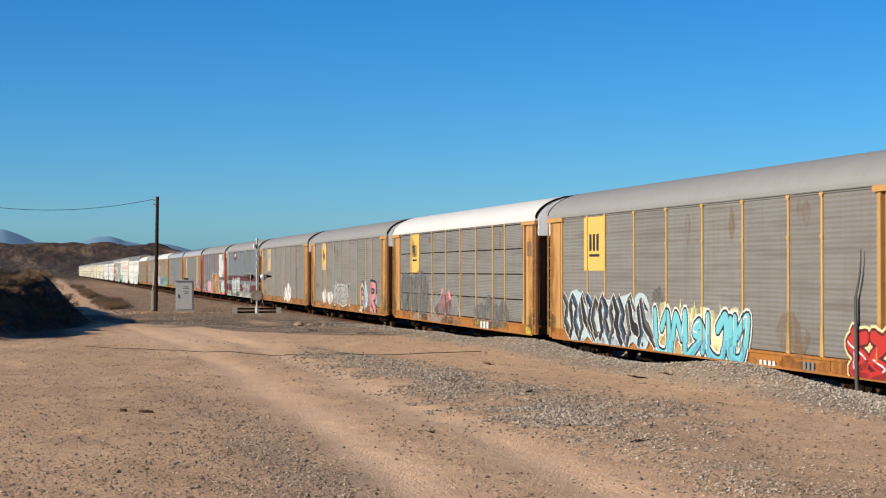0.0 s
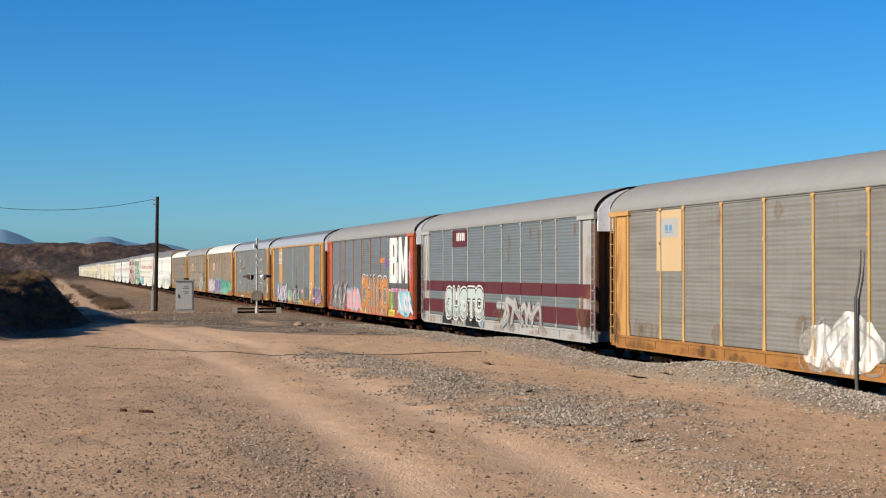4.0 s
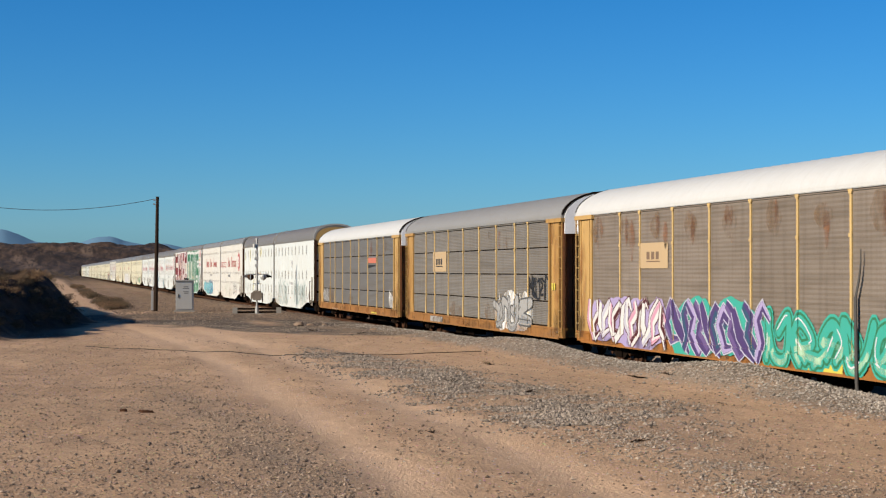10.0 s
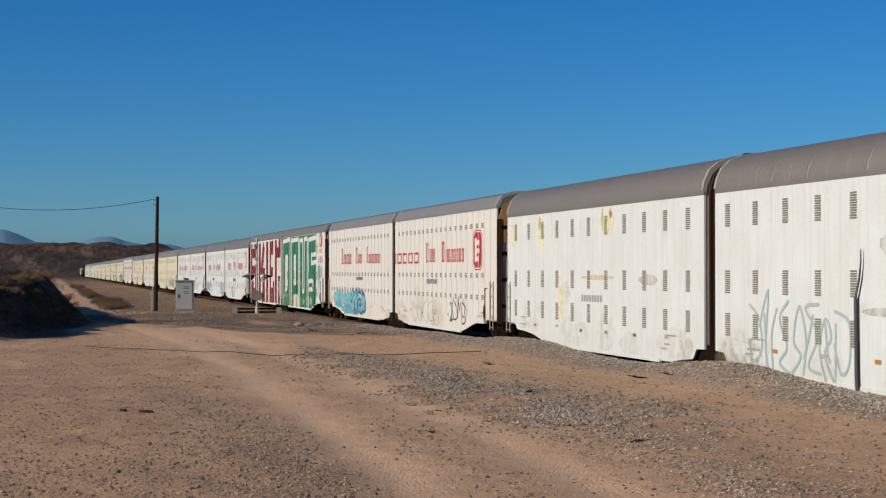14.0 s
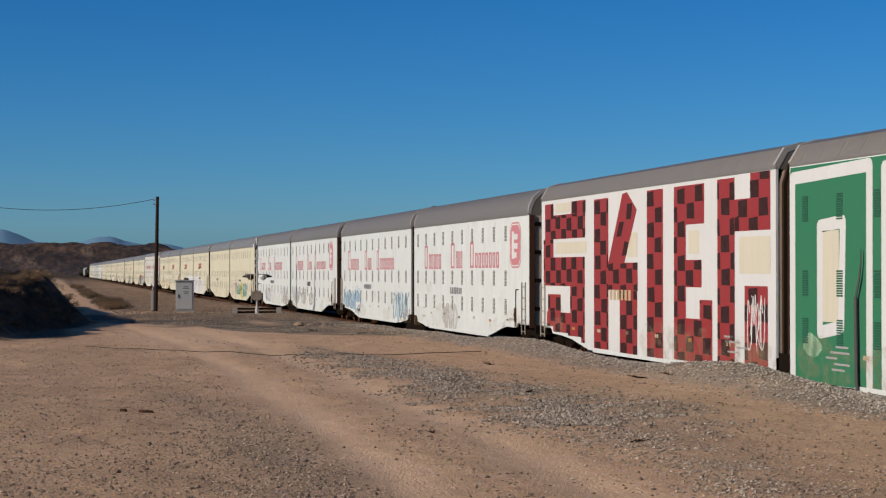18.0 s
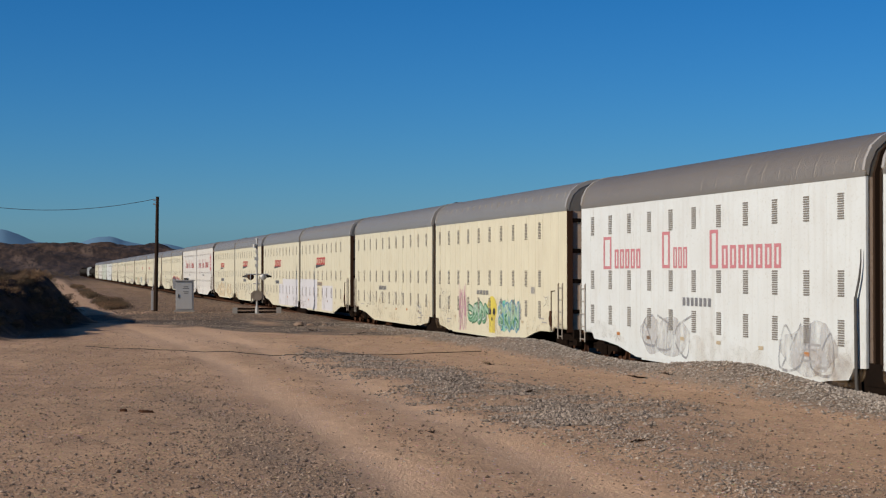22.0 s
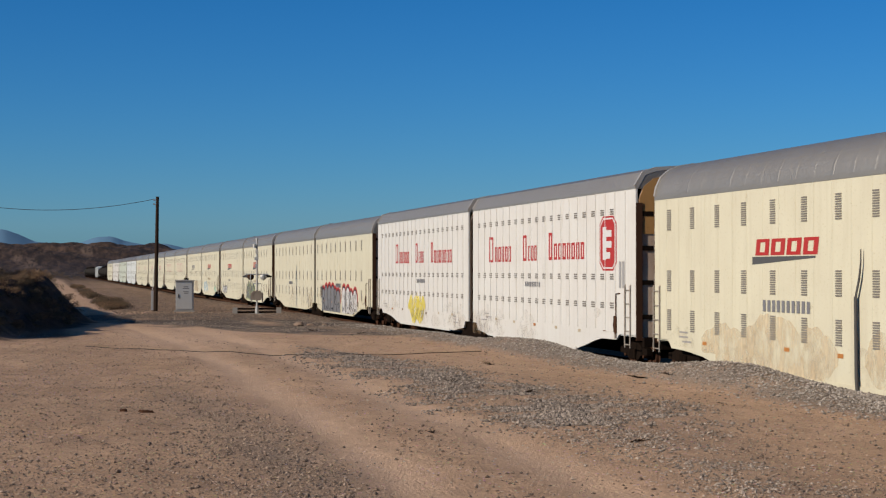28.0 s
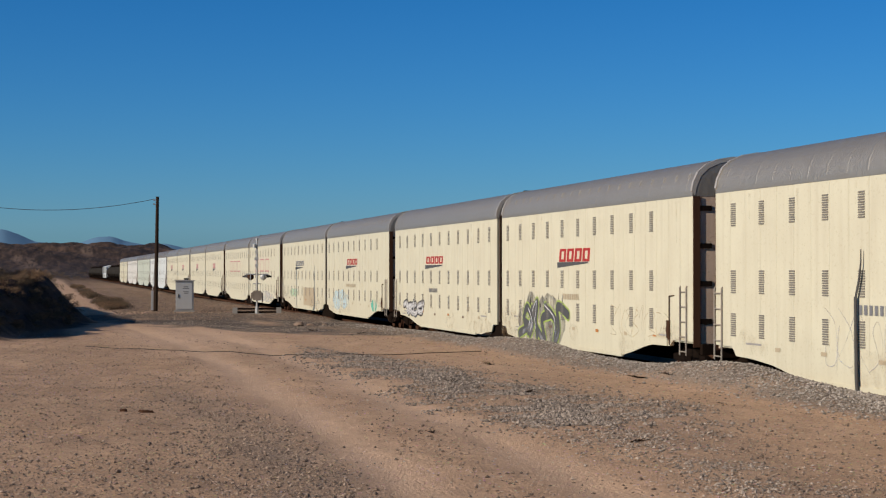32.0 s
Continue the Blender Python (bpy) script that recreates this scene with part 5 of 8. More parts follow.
def hopper_car(label, mat):
    r = new("covered_hopper")
    tagged(r, label, "railway wagon", "covered hoppers of the train")
    L = 17.0

    def body(bm):
        prism(bm, [(-L / 2 + 0.2, 2.4), (-L / 2 + 2.4, 1.4), (-2.5, 0.8), (2.5, 0.8), (L / 2 - 2.4, 1.4), (L / 2 - 0.2, 2.4), (L / 2 - 0.2, 4.3), (-L / 2 + 0.2, 4.3)], -1.5, 1.5, "x")
        for i in range(14):
            y = -L / 2 + 0.6 + i * (L - 1.2) / 13
            box(bm, -1.58, -1.5, y - 0.05, y + 0.05, 2.3, 4.3)
    part("body", shared(("hopper_body", mat.name), body, mat), None, r)

    def roof(bm):
        prism(bm, [(-1.5, 4.3), (-0.9, 4.62), (0.9, 4.62), (1.5, 4.3)], -L / 2 + 0.2, L / 2 - 0.2)
        for i in range(4):
            rod(bm, (0, -5.4 + i * 3.6, 4.6), (0, -5.4 + i * 3.6, 4.75), 0.4, 12)
    part("roof", shared(("hopper_roof", mat.name), roof, mat), None, r)

    def frame_(bm):
        box(bm, -1.4, 1.4, -L / 2, L / 2, 0.85, 1.1)
        for e in (-1, 1):
            for x in (-1.4, 1.4):
                box(bm, x - 0.05, x + 0.05, e * (L / 2 - 0.15) - 0.06, e * (L / 2 - 0.15) + 0.06, 1.0, 4.3)
    part("underframe", shared(("hopper_frame", mat.name), frame_, mat), None, r)
    for s in (-1, 1):
        truck(r, s * 6.2)
        coupler(r, s * (L / 2), s)
    return r


TRAIN = []      # (thing, distance of its middle along the track at the start)


TONES = {"black": "darkgrey", "white": "palegrey", "cyan": "blue", "teal": "palegreen", "purple": "pink", "paleblue": "pink", "red": "maroon", "pink": "fadedred", "palegrey": "grey", "blue": "pink", "orange": "brown", "palegreen": "green", "grey": "darkgrey"}


def burner(car, zones, y, z, w, h, lines, wide, fill, edge, halo=None, back=None, seed=1):
    """A spray-can piece: fat rounded strokes with shade and glints, outlined, over a cloud of paint and an outer halo."""
    r = random.Random(seed)
    if back:
        n = max(4, int(w / 0.8))
        spray(car, "graffiti_background", cloud(y + 0.12, z - 0.08 * h, w * 1.03, h * 1.12, seed + 900, n), soft_ink(back), zones, 0, back + " sprayed background of the graffiti", True)
        spikes = []
        for i in range(n):
            a = y - w * (i + r.random()) / n
            spikes.append([(a, z + h * 0.8), (a - 0.22, z + h * 0.8), (a - r.uniform(-0.1, 0.3), z + h * r.uniform(1.05, 1.22))])
        for one in spikes:
            spray(car, "graffiti_spike", [one], soft_ink(back), zones, 0)
    if halo:
        spray(car, "graffiti_halo", [p for l in lines for p in ribbon(l, wide + 0.26)], col_ink(halo), zones, 1, halo + " outer line of the graffiti")
    spray(car, "graffiti_outline", [p for l in lines for p in ribbon(l, wide + 0.13)], col_ink(edge), zones, 2, edge + " graffiti outline")
    spray(car, "graffiti", [p for l in lines for p in ribbon(l, wide)], col_ink(fill), zones, 3, fill + " spray-painted graffiti letters")
    shade = []
    for l in lines:
        run = [p for p in l if p[1] < z + h * r.uniform(0.3, 0.6)]
        shade += band_along([(a - 0.12 * wide, b - 0.1 * wide) for a, b in run], wide * 0.5) if len(run) > 1 else []
    spray(car, "graffiti_shading", shade, soft_ink(TONES.get(fill, "grey")), zones, 4, "shaded lower part of the graffiti")
    glints = []
    for l in lines:
        if len(l) > 2:
            k = r.randrange(max(1, len(l) - 2))
            glints += ribbon([(a + wide * 0.22, b + wide * 0.18) for a, b in l[k:k + max(2, len(l) // 3)]], 0.045)
    spray(car, "graffiti_highlight", glints, col_ink("whiter" if fill not in ("white", "palegrey") else edge), zones, 5)


def piece(car, zones, y, z, w, h, n, seed, fill, edge, back, halo=None, word=None):
    wide = min(0.2 * h, 0.34 * w / n)
    if word:
        wide = 0.3 * w / n
        lines = [smooth(l) for l in word_lines(word, y, z + wide * 0.7, w, h - wide * 1.4, 0.0, seed, 0.03)]
    else:
        lines = [smooth(l) for l in scrawl_points(y, z + wide * 0.7, w, h - wide * 1.5, n, seed)]
    burner(car, zones, y, z, w, h, lines, wide, fill, edge, halo or ("white" if edge == "black" else "black" if fill == "white" else None), back, seed)


def blade(line, wide, grow=0.0, side=0):
    """A stroke that swells in its middle and runs out to a point; side: only one half of its width."""
    n, rim = len(line), []
    for k, (a, b) in enumerate(line):
        p, q = line[max(0, k - 1)], line[min(n - 1, k + 1)]
        dx, dz = q[0] - p[0], q[1] - p[1]
        L = math.hypot(dx, dz) or 1e-6
        t = k / (n - 1)
        hw = wide * (0.28 + 0.9 * math.sin(math.pi * min(1, 0.12 + t * 0.95)) ** 0.8) / 2 + grow
        u, v = (0 if side < 0 else hw), (0 if side > 0 else -hw)
        rim.append(((a - dz / L * u, b + dx / L * u), (a - dz / L * v, b + dx / L * v)))
    return [[p[0], q[0], q[1], p[1]] for p, q in zip(rim, rim[1:])]


def wildstyle(car, zones, y, z, w, h, n, seed, fill, tones, edge, back):
    """Interlocked bent blades, no letters to be read: each outlined, two-toned, over a cloud of paint."""
    r = random.Random(seed)
    spray(car, "graffiti_background", cloud(y + 0.15, z - 0.05 * h, w * 1.05, h * 1.08, seed + 900, n + 2), col_ink(back), zones, 0, back + " sprayed background of the graffiti", True)
    wide, lean = 0.32 * w / n, r.choice((-0.5, 0.5))
    layer = 0.8
    for i in range(2 * n):
        c = y - w * (i + 0.5) / (2 * n)
        d = w / n
        kind = r.randrange(4)
        if kind == 0:
            line = [(0.35, 0.02), (0.05, 0.35), (0.1, 0.75), (-0.25, 1.0), (-0.5, 0.78)]
        elif kind == 1:
            line = [(0.3, 0.95), (0.2, 0.5), (-0.1, 0.3), (-0.35, 0.0)]
        elif kind == 2:
            line = [(-0.45, 0.62), (0.0, 0.86), (0.35, 0.55), (0.15, 0.2), (-0.3, 0.28)]
        else:
            line = [(0.2, 1.05), (-0.05, 0.7), (0.25, 0.45), (-0.1, 0.05), (-0.4, 0.22)]
        line = [(c + (1.25 * u + lean * (v - 0.5)) * d, z + h * min(1, max(0.02, v + r.uniform(-0.07, 0.07)))) for u, v in line]
        line = [(a[0] + (b[0] - a[0]) * t, a[1] + (b[1] - a[1]) * t) for a, b in zip(line, line[1:]) for t in (0, 0.5)] + line[-1:]
        spray(car, "graffiti_outline", blade(line, wide, 0.042), col_ink(edge), zones, layer, edge + " outline of a graffiti stroke", True)
        spray(car, "graffiti", blade(line, wide), col_ink(fill), zones, layer + 0.1, fill + " pointed graffiti stroke", True)
        spray(car, "graffiti_shading", blade(line, wide * 0.9, 0.0, r.choice((-1, 1))), col_ink(tones[i % len(tones)]), zones, layer + 0.2, "", True)
        layer += 0.3


def fingers(car, zones, y, z, w, h, n, fill, edge, halo, seed):
    """Swollen letters side by side: upright columns with round tops, parted by dark lines, with a bright halo above."""
    r = random.Random(seed)
    c = w / n
    cols = []
    for i in range(n):
        a, top, half = y - c * (i + 0.5), z + h * r.uniform(0.8, 1.0), c * r.uniform(0.48, 0.66)
        arch = [(a - half * math.cos(k * math.pi / 10), top - 0.42 * half * 2 + 0.84 * half * math.sin(k * math.pi / 10)) for k in range(11)]
        lean = r.uniform(-0.3, 0.3) * half
        arch = [(u + lean, v) for u, v in arch]
        cols.append([(a + half * 0.8, z + r.uniform(0, 0.15))] + arch[::-1] + [(a - half * 0.85, z + r.uniform(0, 0.12))])
    spray(car, "graffiti_halo", [p for q in cols for p in ribbon(q[1:-1], 0.42)], col_ink(halo), zones, 0, halo + " halo of the graffiti")
    for i, q in enumerate(cols):
        spray(car, "graffiti_letter", [q], col_ink(fill), zones, 1 + i % 2, fill + " swollen graffiti letter")
        spray(car, "graffiti_outline", ribbon(q + q[:1], 0.09), col_ink(edge), zones, 3, edge + " outline of a letter")
    marks = []
    for i in range(n):
        a, b = y - c * (i + 0.5), z + h * r.uniform(0.1, 0.4)
        marks += ribbon(smooth([(a + 0.2 * c, b), (a, b + 0.3 * h * r.random()), (a - 0.25 * c, b + 0.05), (a - 0.05 * c, b - 0.12)]), 0.1)
    spray(car, "graffiti_shading", marks, soft_ink(edge), zones, 3)


def tag(car, zones, y, z, w_all, h, n, seed, w, fill, edge=None, back=None, word=None, halo=None):
    """A graffiti piece in a field from its upper reading edge at y, w_all wide and h high."""
    if n >= 3 and edge:
        piece(car, zones, y, z, w_all, h, n, seed, fill, edge, back, halo, word)
        return
    if not edge and not word and back:
        if fill in ("white", "palegrey", "grey", "darkgrey"):
            ghost(car, zones, y, z, w_all, h, fill, seed)
            return
        else:
            spray(car, "graffiti_fill", cloud(y, z, w_all, h, seed, n + 1), col_ink(fill), zones, 1, fill + " sprayed bubble letters", True)
        fill, n, w, back = "grey" if fill in ("white", "palegrey") else "black" if fill in ("grey", "darkgrey") else "white", n, w * 0.5, None
    elif not edge and not word:
        n, w = int(n * 1.5) + 1, w * 0.6
    lines = word_lines(word, y, z + w / 2, w_all, h - w, 0.0, seed, 0.04) if word else scrawl_lines(y, z + w / 2, w_all, h - w, n, seed)
    backs = cloud(y, z, w_all, h, seed + 900, max(3, n * 2)) if back else None
    graffiti(car, zones, lines, w, fill, edge, back, backs)


def patch(car, zones, y, z, w, h, ink_name, layer=0, name="paint_patch"):
    thin = name == "paint_patch" and ink_name in ("cyan", "paleblue", "pink", "lime", "purple")
    spray(car, name, cloud(y, z, w, h, int(w * 999), 4) if thin else [rect(y, z, w, h)], soft_ink(ink_name) if thin else col_ink(ink_name), zones, layer, "", True)


def bars(car, zones, y, z, w, h, ink_name, n):
    for i in range(n):
        spray(car, "lettering_bar", [rect(y - i * w / n, z, w / n * 0.62, h)], col_ink(ink_name), zones, 3)


def plate(car, zones, y, z, w, h, back, mark, n=3):
    """A painted plate with a small owner's mark: plain bars between two brackets, and a rule below."""
    spray(car, "logo_plate", [rect(y, z, w, h)], col_ink(back), zones, 1 if mark else 0, back + " painted plate")
    if mark:
        hh = min(h, w) * 0.3
        zc = z + h * 0.5 + max(0, h - w * 0.8) * 0.3
        c = w * 0.5 / n
        for i in range(n):
            spray(car, "logo_mark", [rect(y - w * 0.25 - i * c, zc - hh / 2, c * 0.66, hh)], col_ink(mark), zones, 2)
        spray(car, "logo_rule", [rect(y - w * 0.25, zc - hh * 0.85, w * 0.48, hh * 0.16)], col_ink(mark), zones, 2)


def weather(car, zones, seed, half, low, high, kinds=("dirt", "rust", "grease")):
    """Rust runs, soot and grease: ragged uprights low on the side and below the eaves."""
    r = random.Random(seed)
    for i in range(9):
        y = half - 2 * half * (i + r.random()) / 9
        smear(car, zones, y, low - 0.05, r.uniform(0.6, 2.6), r.uniform(0.28, 0.5), r.choice(kinds), r.randrange(3, 6), r.randrange(9999))
    for i in range(4):
        smear(car, zones, r.uniform(-half, half), low + 0.3, r.uniform(0.8, 2.4), r.uniform(0.5, 1.3), kinds[0], r.randrange(3, 6), r.randrange(9999))
    for i in range(4):
        y = r.uniform(-half, half)
        h = r.uniform(0.5, 1.6)
        smear(car, zones, y, high - h, r.uniform(0.25, 0.6), h, r.choice(kinds[:2]), 2, r.randrange(9999))


def smear(car, zones, y, z, w, h, ink_name, n, seed):
    """Faded, buffed or run paint with ragged edges."""
    spray(car, "faded_paint", cloud(y, z, w, h, seed, n), soft_ink(ink_name), zones, 1, "", True)



def ghost(car, zones, y, z, w, h, ink_name, seed):
    """A painted-over tag: a thin cloud with traces of strokes."""
    spray(car, "faded_paint", cloud(y, z, w, h, seed, max(3, int(w * 1.3))), soft_ink(ink_name), zones, 1, "", True)
    for l in scrawl_lines(y, z + 0.1, w, h * 0.85, max(2, int(w * 0.9)), seed):
        spray(car, "faded_stroke", band_along(l, 0.07), soft_ink("darkgrey" if ink_name in ("grey", "darkgrey") else "grey"), zones, 2, "", True)


def plain_letters(car, zones, y, z, w, h, n, ink_name):
    """Owner's lettering as plain hollow boxes, one to a letter."""
    c = w / n
    for i in range(n):
        a = y - i * c
        s = min(0.25 * c, 0.15)
        k = s * 0.65
        q = 0.84 * c - 0.1 * c
        polys = [rect(a - 0.1 * c, z, s, h), rect(a - 0.84 * c + s, z, s, h), rect(a - 0.1 * c, z, q, k), rect(a - 0.1 * c, z + h - k, q, k)]
        spray(car, "letter", polys, col_ink(ink_name), zones, 1, "painted owner letter")


def wedge(car, zones, y, z, w, h, ink_name):
    spray(car, "mark_wedge", [[(y, z), (y, z + h), (y - w, z + h), (y - w, z + h * 0.75)]], col_ink(ink_name), zones, 1)


def wedge_mark(car, zones, y, z, w, h, y2, z2, w2, h2, ink_name):
    """An owner's mark: slanting red bars over a dark wedge."""
    c = w / 4
    for i in range(4):
        a, s = y - i * c, 0.22 * h
        polys = [[(a - u * c - s * b0 / h, z + b0), (a - v * c - s * b0 / h, z + b0), (a - v * c - s * b1 / h, z + b1), (a - u * c - s * b1 / h, z + b1)] for u, v, b0, b1 in ((0.0, 0.27, 0, h), (0.6, 0.87, 0, h), (0.0, 0.87, 0, 0.2 * h), (0.0, 0.87, 0.8 * h, h))]
        spray(car, "owner_mark", polys, col_ink(ink_name), zones, 1, "slanting red owner mark")
    wedge(car, zones, y2, z2, w2, h2, "darkgrey")


def emblem(car, zones, y, z, w, h, ink_name):
    def oct_(k):
        cy, cz, a, b = y - w / 2, z + h / 2, w / 2 * k, h / 2 * (1 - (1 - k) * w / h)
        return [(cy + a, cz - b * 0.72), (cy + a, cz + b * 0.72), (cy + a * 0.6, cz + b), (cy - a * 0.6, cz + b), (cy - a, cz + b * 0.72), (cy - a, cz - b * 0.72), (cy - a * 0.6, cz - b), (cy + a * 0.6, cz - b)]
    spray(car, "emblem", [oct_(1.0)], col_ink(ink_name), zones, 0, "tall octagonal red emblem")
    spray(car, "emblem_border", [oct_(0.93)], col_ink("white"), zones, 1)
    spray(car, "emblem_field", [oct_(0.87)], col_ink(ink_name), zones, 2)
    spray(car, "emblem_device", [rect(y - w * 0.2, z + h * 0.2, w * 0.22, h * 0.6), rect(y - w * 0.42, z + h * 0.62, w * 0.3, h * 0.12), rect(y - w * 0.42, z + h * 0.42, w * 0.3, h * 0.12), rect(y - w * 0.42, z + h * 0.22, w * 0.22, h * 0.12)], col_ink("white"), zones, 3)


def block_letters(car, zones, y, z, w, h, ink_name):
    """Two tall block letters, B and M, with thick strokes."""
    k, q = 0.46 * w, 0.2
    polys = [rect(y, z, k * 0.42, h), rect(y - k * 0.42, z, k * 0.16, h * 0.18), rect(y - k * 0.42, z + h * 0.44, k * 0.16, h * 0.14), rect(y - k * 0.42, z + h * 0.84, k * 0.16, h * 0.16),
             [(y - k * 0.58, z), (y - k * 0.9, z), (y - k, z + h * 0.08), (y - k, z + h * 0.42), (y - k * 0.88, z + h * 0.5), (y - k * 0.58, z + h * 0.5)],
             [(y - k * 0.58, z + h * 0.5), (y - k * 0.88, z + h * 0.5), (y - k * 0.96, z + h * 0.6), (y - k * 0.96, z + h * 0.92), (y - k * 0.88, z + h), (y - k * 0.58, z + h)]]
    m = y - 0.5 * w
    g = 0.5 * w
    polys += [rect(m, z, g * 0.3, h), rect(m - g * 0.7, z, g * 0.3, h), [(m - g * 0.3, z + h), (m - g * 0.3, z + h * 0.45), (m - g * 0.5, z + h * 0.05), (m - g * 0.5, z + h * 0.42)],
              [(m - g * 0.7, z + h), (m - g * 0.5, z + h * 0.42), (m - g * 0.5, z + h * 0.05), (m - g * 0.7, z + h * 0.45)]]
    spray(car, "graffiti_lettering", polys, col_ink(ink_name), zones, 1, "tall white block graffiti letters")


def opus(car, zones):
    """White outlines of four square letters on the green field."""
    top, low = 5.24, 0.5
    runs = [[(10.2, low), (10.2, top), (6.2, 5.34), (6.22, low)], [(8.7, 4.06), (7.5, 4.14), (7.6, 1.75), (8.7, 1.6), (8.7, 4.06)],
            [(5.5, low), (5.5, top), (1.8, 5.29), (1.8, 1.2), (4.15, 1.18), (4.15, low)], [(4.05, 4.06), (3.23, 4.08), (3.23, 2.15), (4.12, 2.14), (4.05, 4.06)],
            [(1.15, low), (1.15, 5.18), (-0.35, 5.2), (-0.33, 1.57), (-1.02, 1.64), (-1.1, top), (-2.54, 5.26), (-2.43, low)],
            [(-3.07, low), (-3.07, 5.16), (-6.55, 5.28), (-6.56, 4.15), (-4.54, 4.13), (-4.54, 3.54), (-6.74, 3.65), (-6.7, low)], [(-3.06, 2.33), (-5.2, 2.36), (-5.2, 1.78), (-3.06, 1.77)]]
    for line in runs:
        spray(car, "graffiti_outline", ribbon(line, 0.3), col_ink("white"), zones, 1, "white outline of a square graffiti letter")
    spray(car, "graffiti_field", [rect(8.55, 1.85, 0.85, 2.1)], col_ink("cream"), zones, 1, "bare cream paint inside a letter")
    spray(car, "graffiti_field", [rect(3.95, 2.3, 0.6, 1.6)], col_ink("cream"), zones, 1)
    spray(car, "graffiti_field", [rect(4.0, 0.42, 2.6, 0.62)], col_ink("cream"), zones, 1)
    for a, b in ((9.6, 0.95), (-3.6, 0.62), (-0.2, 0.6), (-5.9, 0.65)):
        smear(car, zones, a, b, 1.0, 0.6, "palegreen", 3, int(a * 10))


def checker_letters(car, zones):
    """Five tall red letters with a dark checker pattern."""
    letters = {"S": [(9.93, 8.86, 4.95, 5.4), (9.93, 5.15, 4.14, 4.98), (6.72, 5.1, 4.98, 5.4), (10.1, 8.87, 3.5, 4.14), (10.1, 5.2, 2.5, 3.5), (6.85, 5.2, 0.6, 2.5), (9.7, 6.85, 0.62, 1.58), (9.55, 7.98, 1.58, 2.2)],
               "K": [(4.2, 2.7, 0.5, 5.36), (2.7, -0.12, 2.42, 3.28), (1.58, -0.08, 0.45, 2.42)],
               "I": [(-0.95, -2.35, 0.45, 5.42)],
               "E": [(-3.25, -4.2, 0.5, 5.42), (-4.2, -5.6, 4.32, 5.42), (-4.2, -5.4, 2.57, 3.33), (-4.2, -6.18, 0.5, 1.7), (-5.25, -6.18, 1.7, 2.23)],
               "R": [(-6.55, -7.75, 0.5, 5.46), (-7.75, -10.05, 4.05, 4.88), (-8.78, -10.05, 4.88, 5.6), (-8.4, -9.88, 0.5, 2.64)]}
    cw, ch = 0.64, 0.46
    r = random.Random(5)
    for name, blocks in letters.items():
        reds = [rect(a, c, a - b, d - c) for a, b, c, d in blocks]
        if name == "K":
            reds.append([(2.72, 3.26), (1.13, 3.26), (-0.05, 4.89), (0.87, 5.46), (1.32, 5.42)])
        spray(car, "graffiti_letter", reds, col_ink("checkred"), zones, 1, "tall red graffiti letter")
        darks = []
        for a, b, c, d in blocks:
            for i in range(int(10.6 / cw) * 2 + 1):
                for j in range(13):
                    if (i + j) % 2:
                        continue
                    y0, z0 = 10.5 - i * cw + r.uniform(-0.06, 0.06), 0.3 + j * ch + r.uniform(-0.05, 0.05)
                    q0, q1, v0, v1 = min(y0, a), max(y0 - cw * 0.92, b), max(z0, c), min(z0 + ch, d)
                    if q0 - q1 > 0.12 and v1 - v0 > 0.1:
                        darks.append([(q0, v0 + r.uniform(0, 0.04)), (q1, v0), (q1 + r.uniform(0, 0.05), v1), (q0, v1 - r.uniform(0, 0.05))])
        if name == "K":
            darks += [[(1.9, 4.1), (1.45, 4.1), (1.15, 4.55), (1.6, 4.55)], [(0.95, 4.62), (0.5, 4.62), (0.35, 5.1), (0.85, 5.1)], [(1.35, 3.5), (0.95, 3.5), (0.7, 3.9), (1.1, 3.95)]]
        for one in darks:
            spray(car, "graffiti_check", [one], soft_ink("checkdark"), zones, 2)
    for a, b, c, d in ((8.6, 6.85, 5.05, 5.38), (8.6, 5.0, 3.62, 4.02), (-8.05, -10.05, 2.95, 3.9), (-4.4, -5.2, 3.5, 4.15), (0.9, -0.1, 3.45, 4.2)):
        spray(car, "graffiti_field", [rect(a, c, a - b, d - c)], col_ink("cream"), zones, 1, "bare cream paint between the letters")


def skull_blot(car, zones, y, z, w, h):
    def oval(cy, cz, a, b):
        return [(cy + a * math.cos(k * math.pi / 8), cz + b * math.sin(k * math.pi / 8)) for k in range(16)]
    cy = y - w / 2
    spray(car, "graffiti_shape", [oval(cy, z + h * 0.65, w * 0.5, h * 0.36), rect(cy + w * 0.3, z, w * 0.6, h * 0.4)], col_ink("yellow"), zones, 0, "yellow sprayed shape")
    spray(car, "graffiti_shading", [oval(cy + w * 0.2, z + h * 0.58, w * 0.14, h * 0.1), oval(cy - w * 0.22, z + h * 0.58, w * 0.14, h * 0.1), oval(cy, z + h * 0.38, w * 0.07, h * 0.06)], col_ink("black"), zones, 1)


def spec(label, roof, panel, frame_mat, rib, sill, door=DOOR, **more):
    d = dict(label=label, roof=roof, panel=panel, frame=frame_mat, rib=rib, sill=sill, door=door)
    d.update(more)
    return d


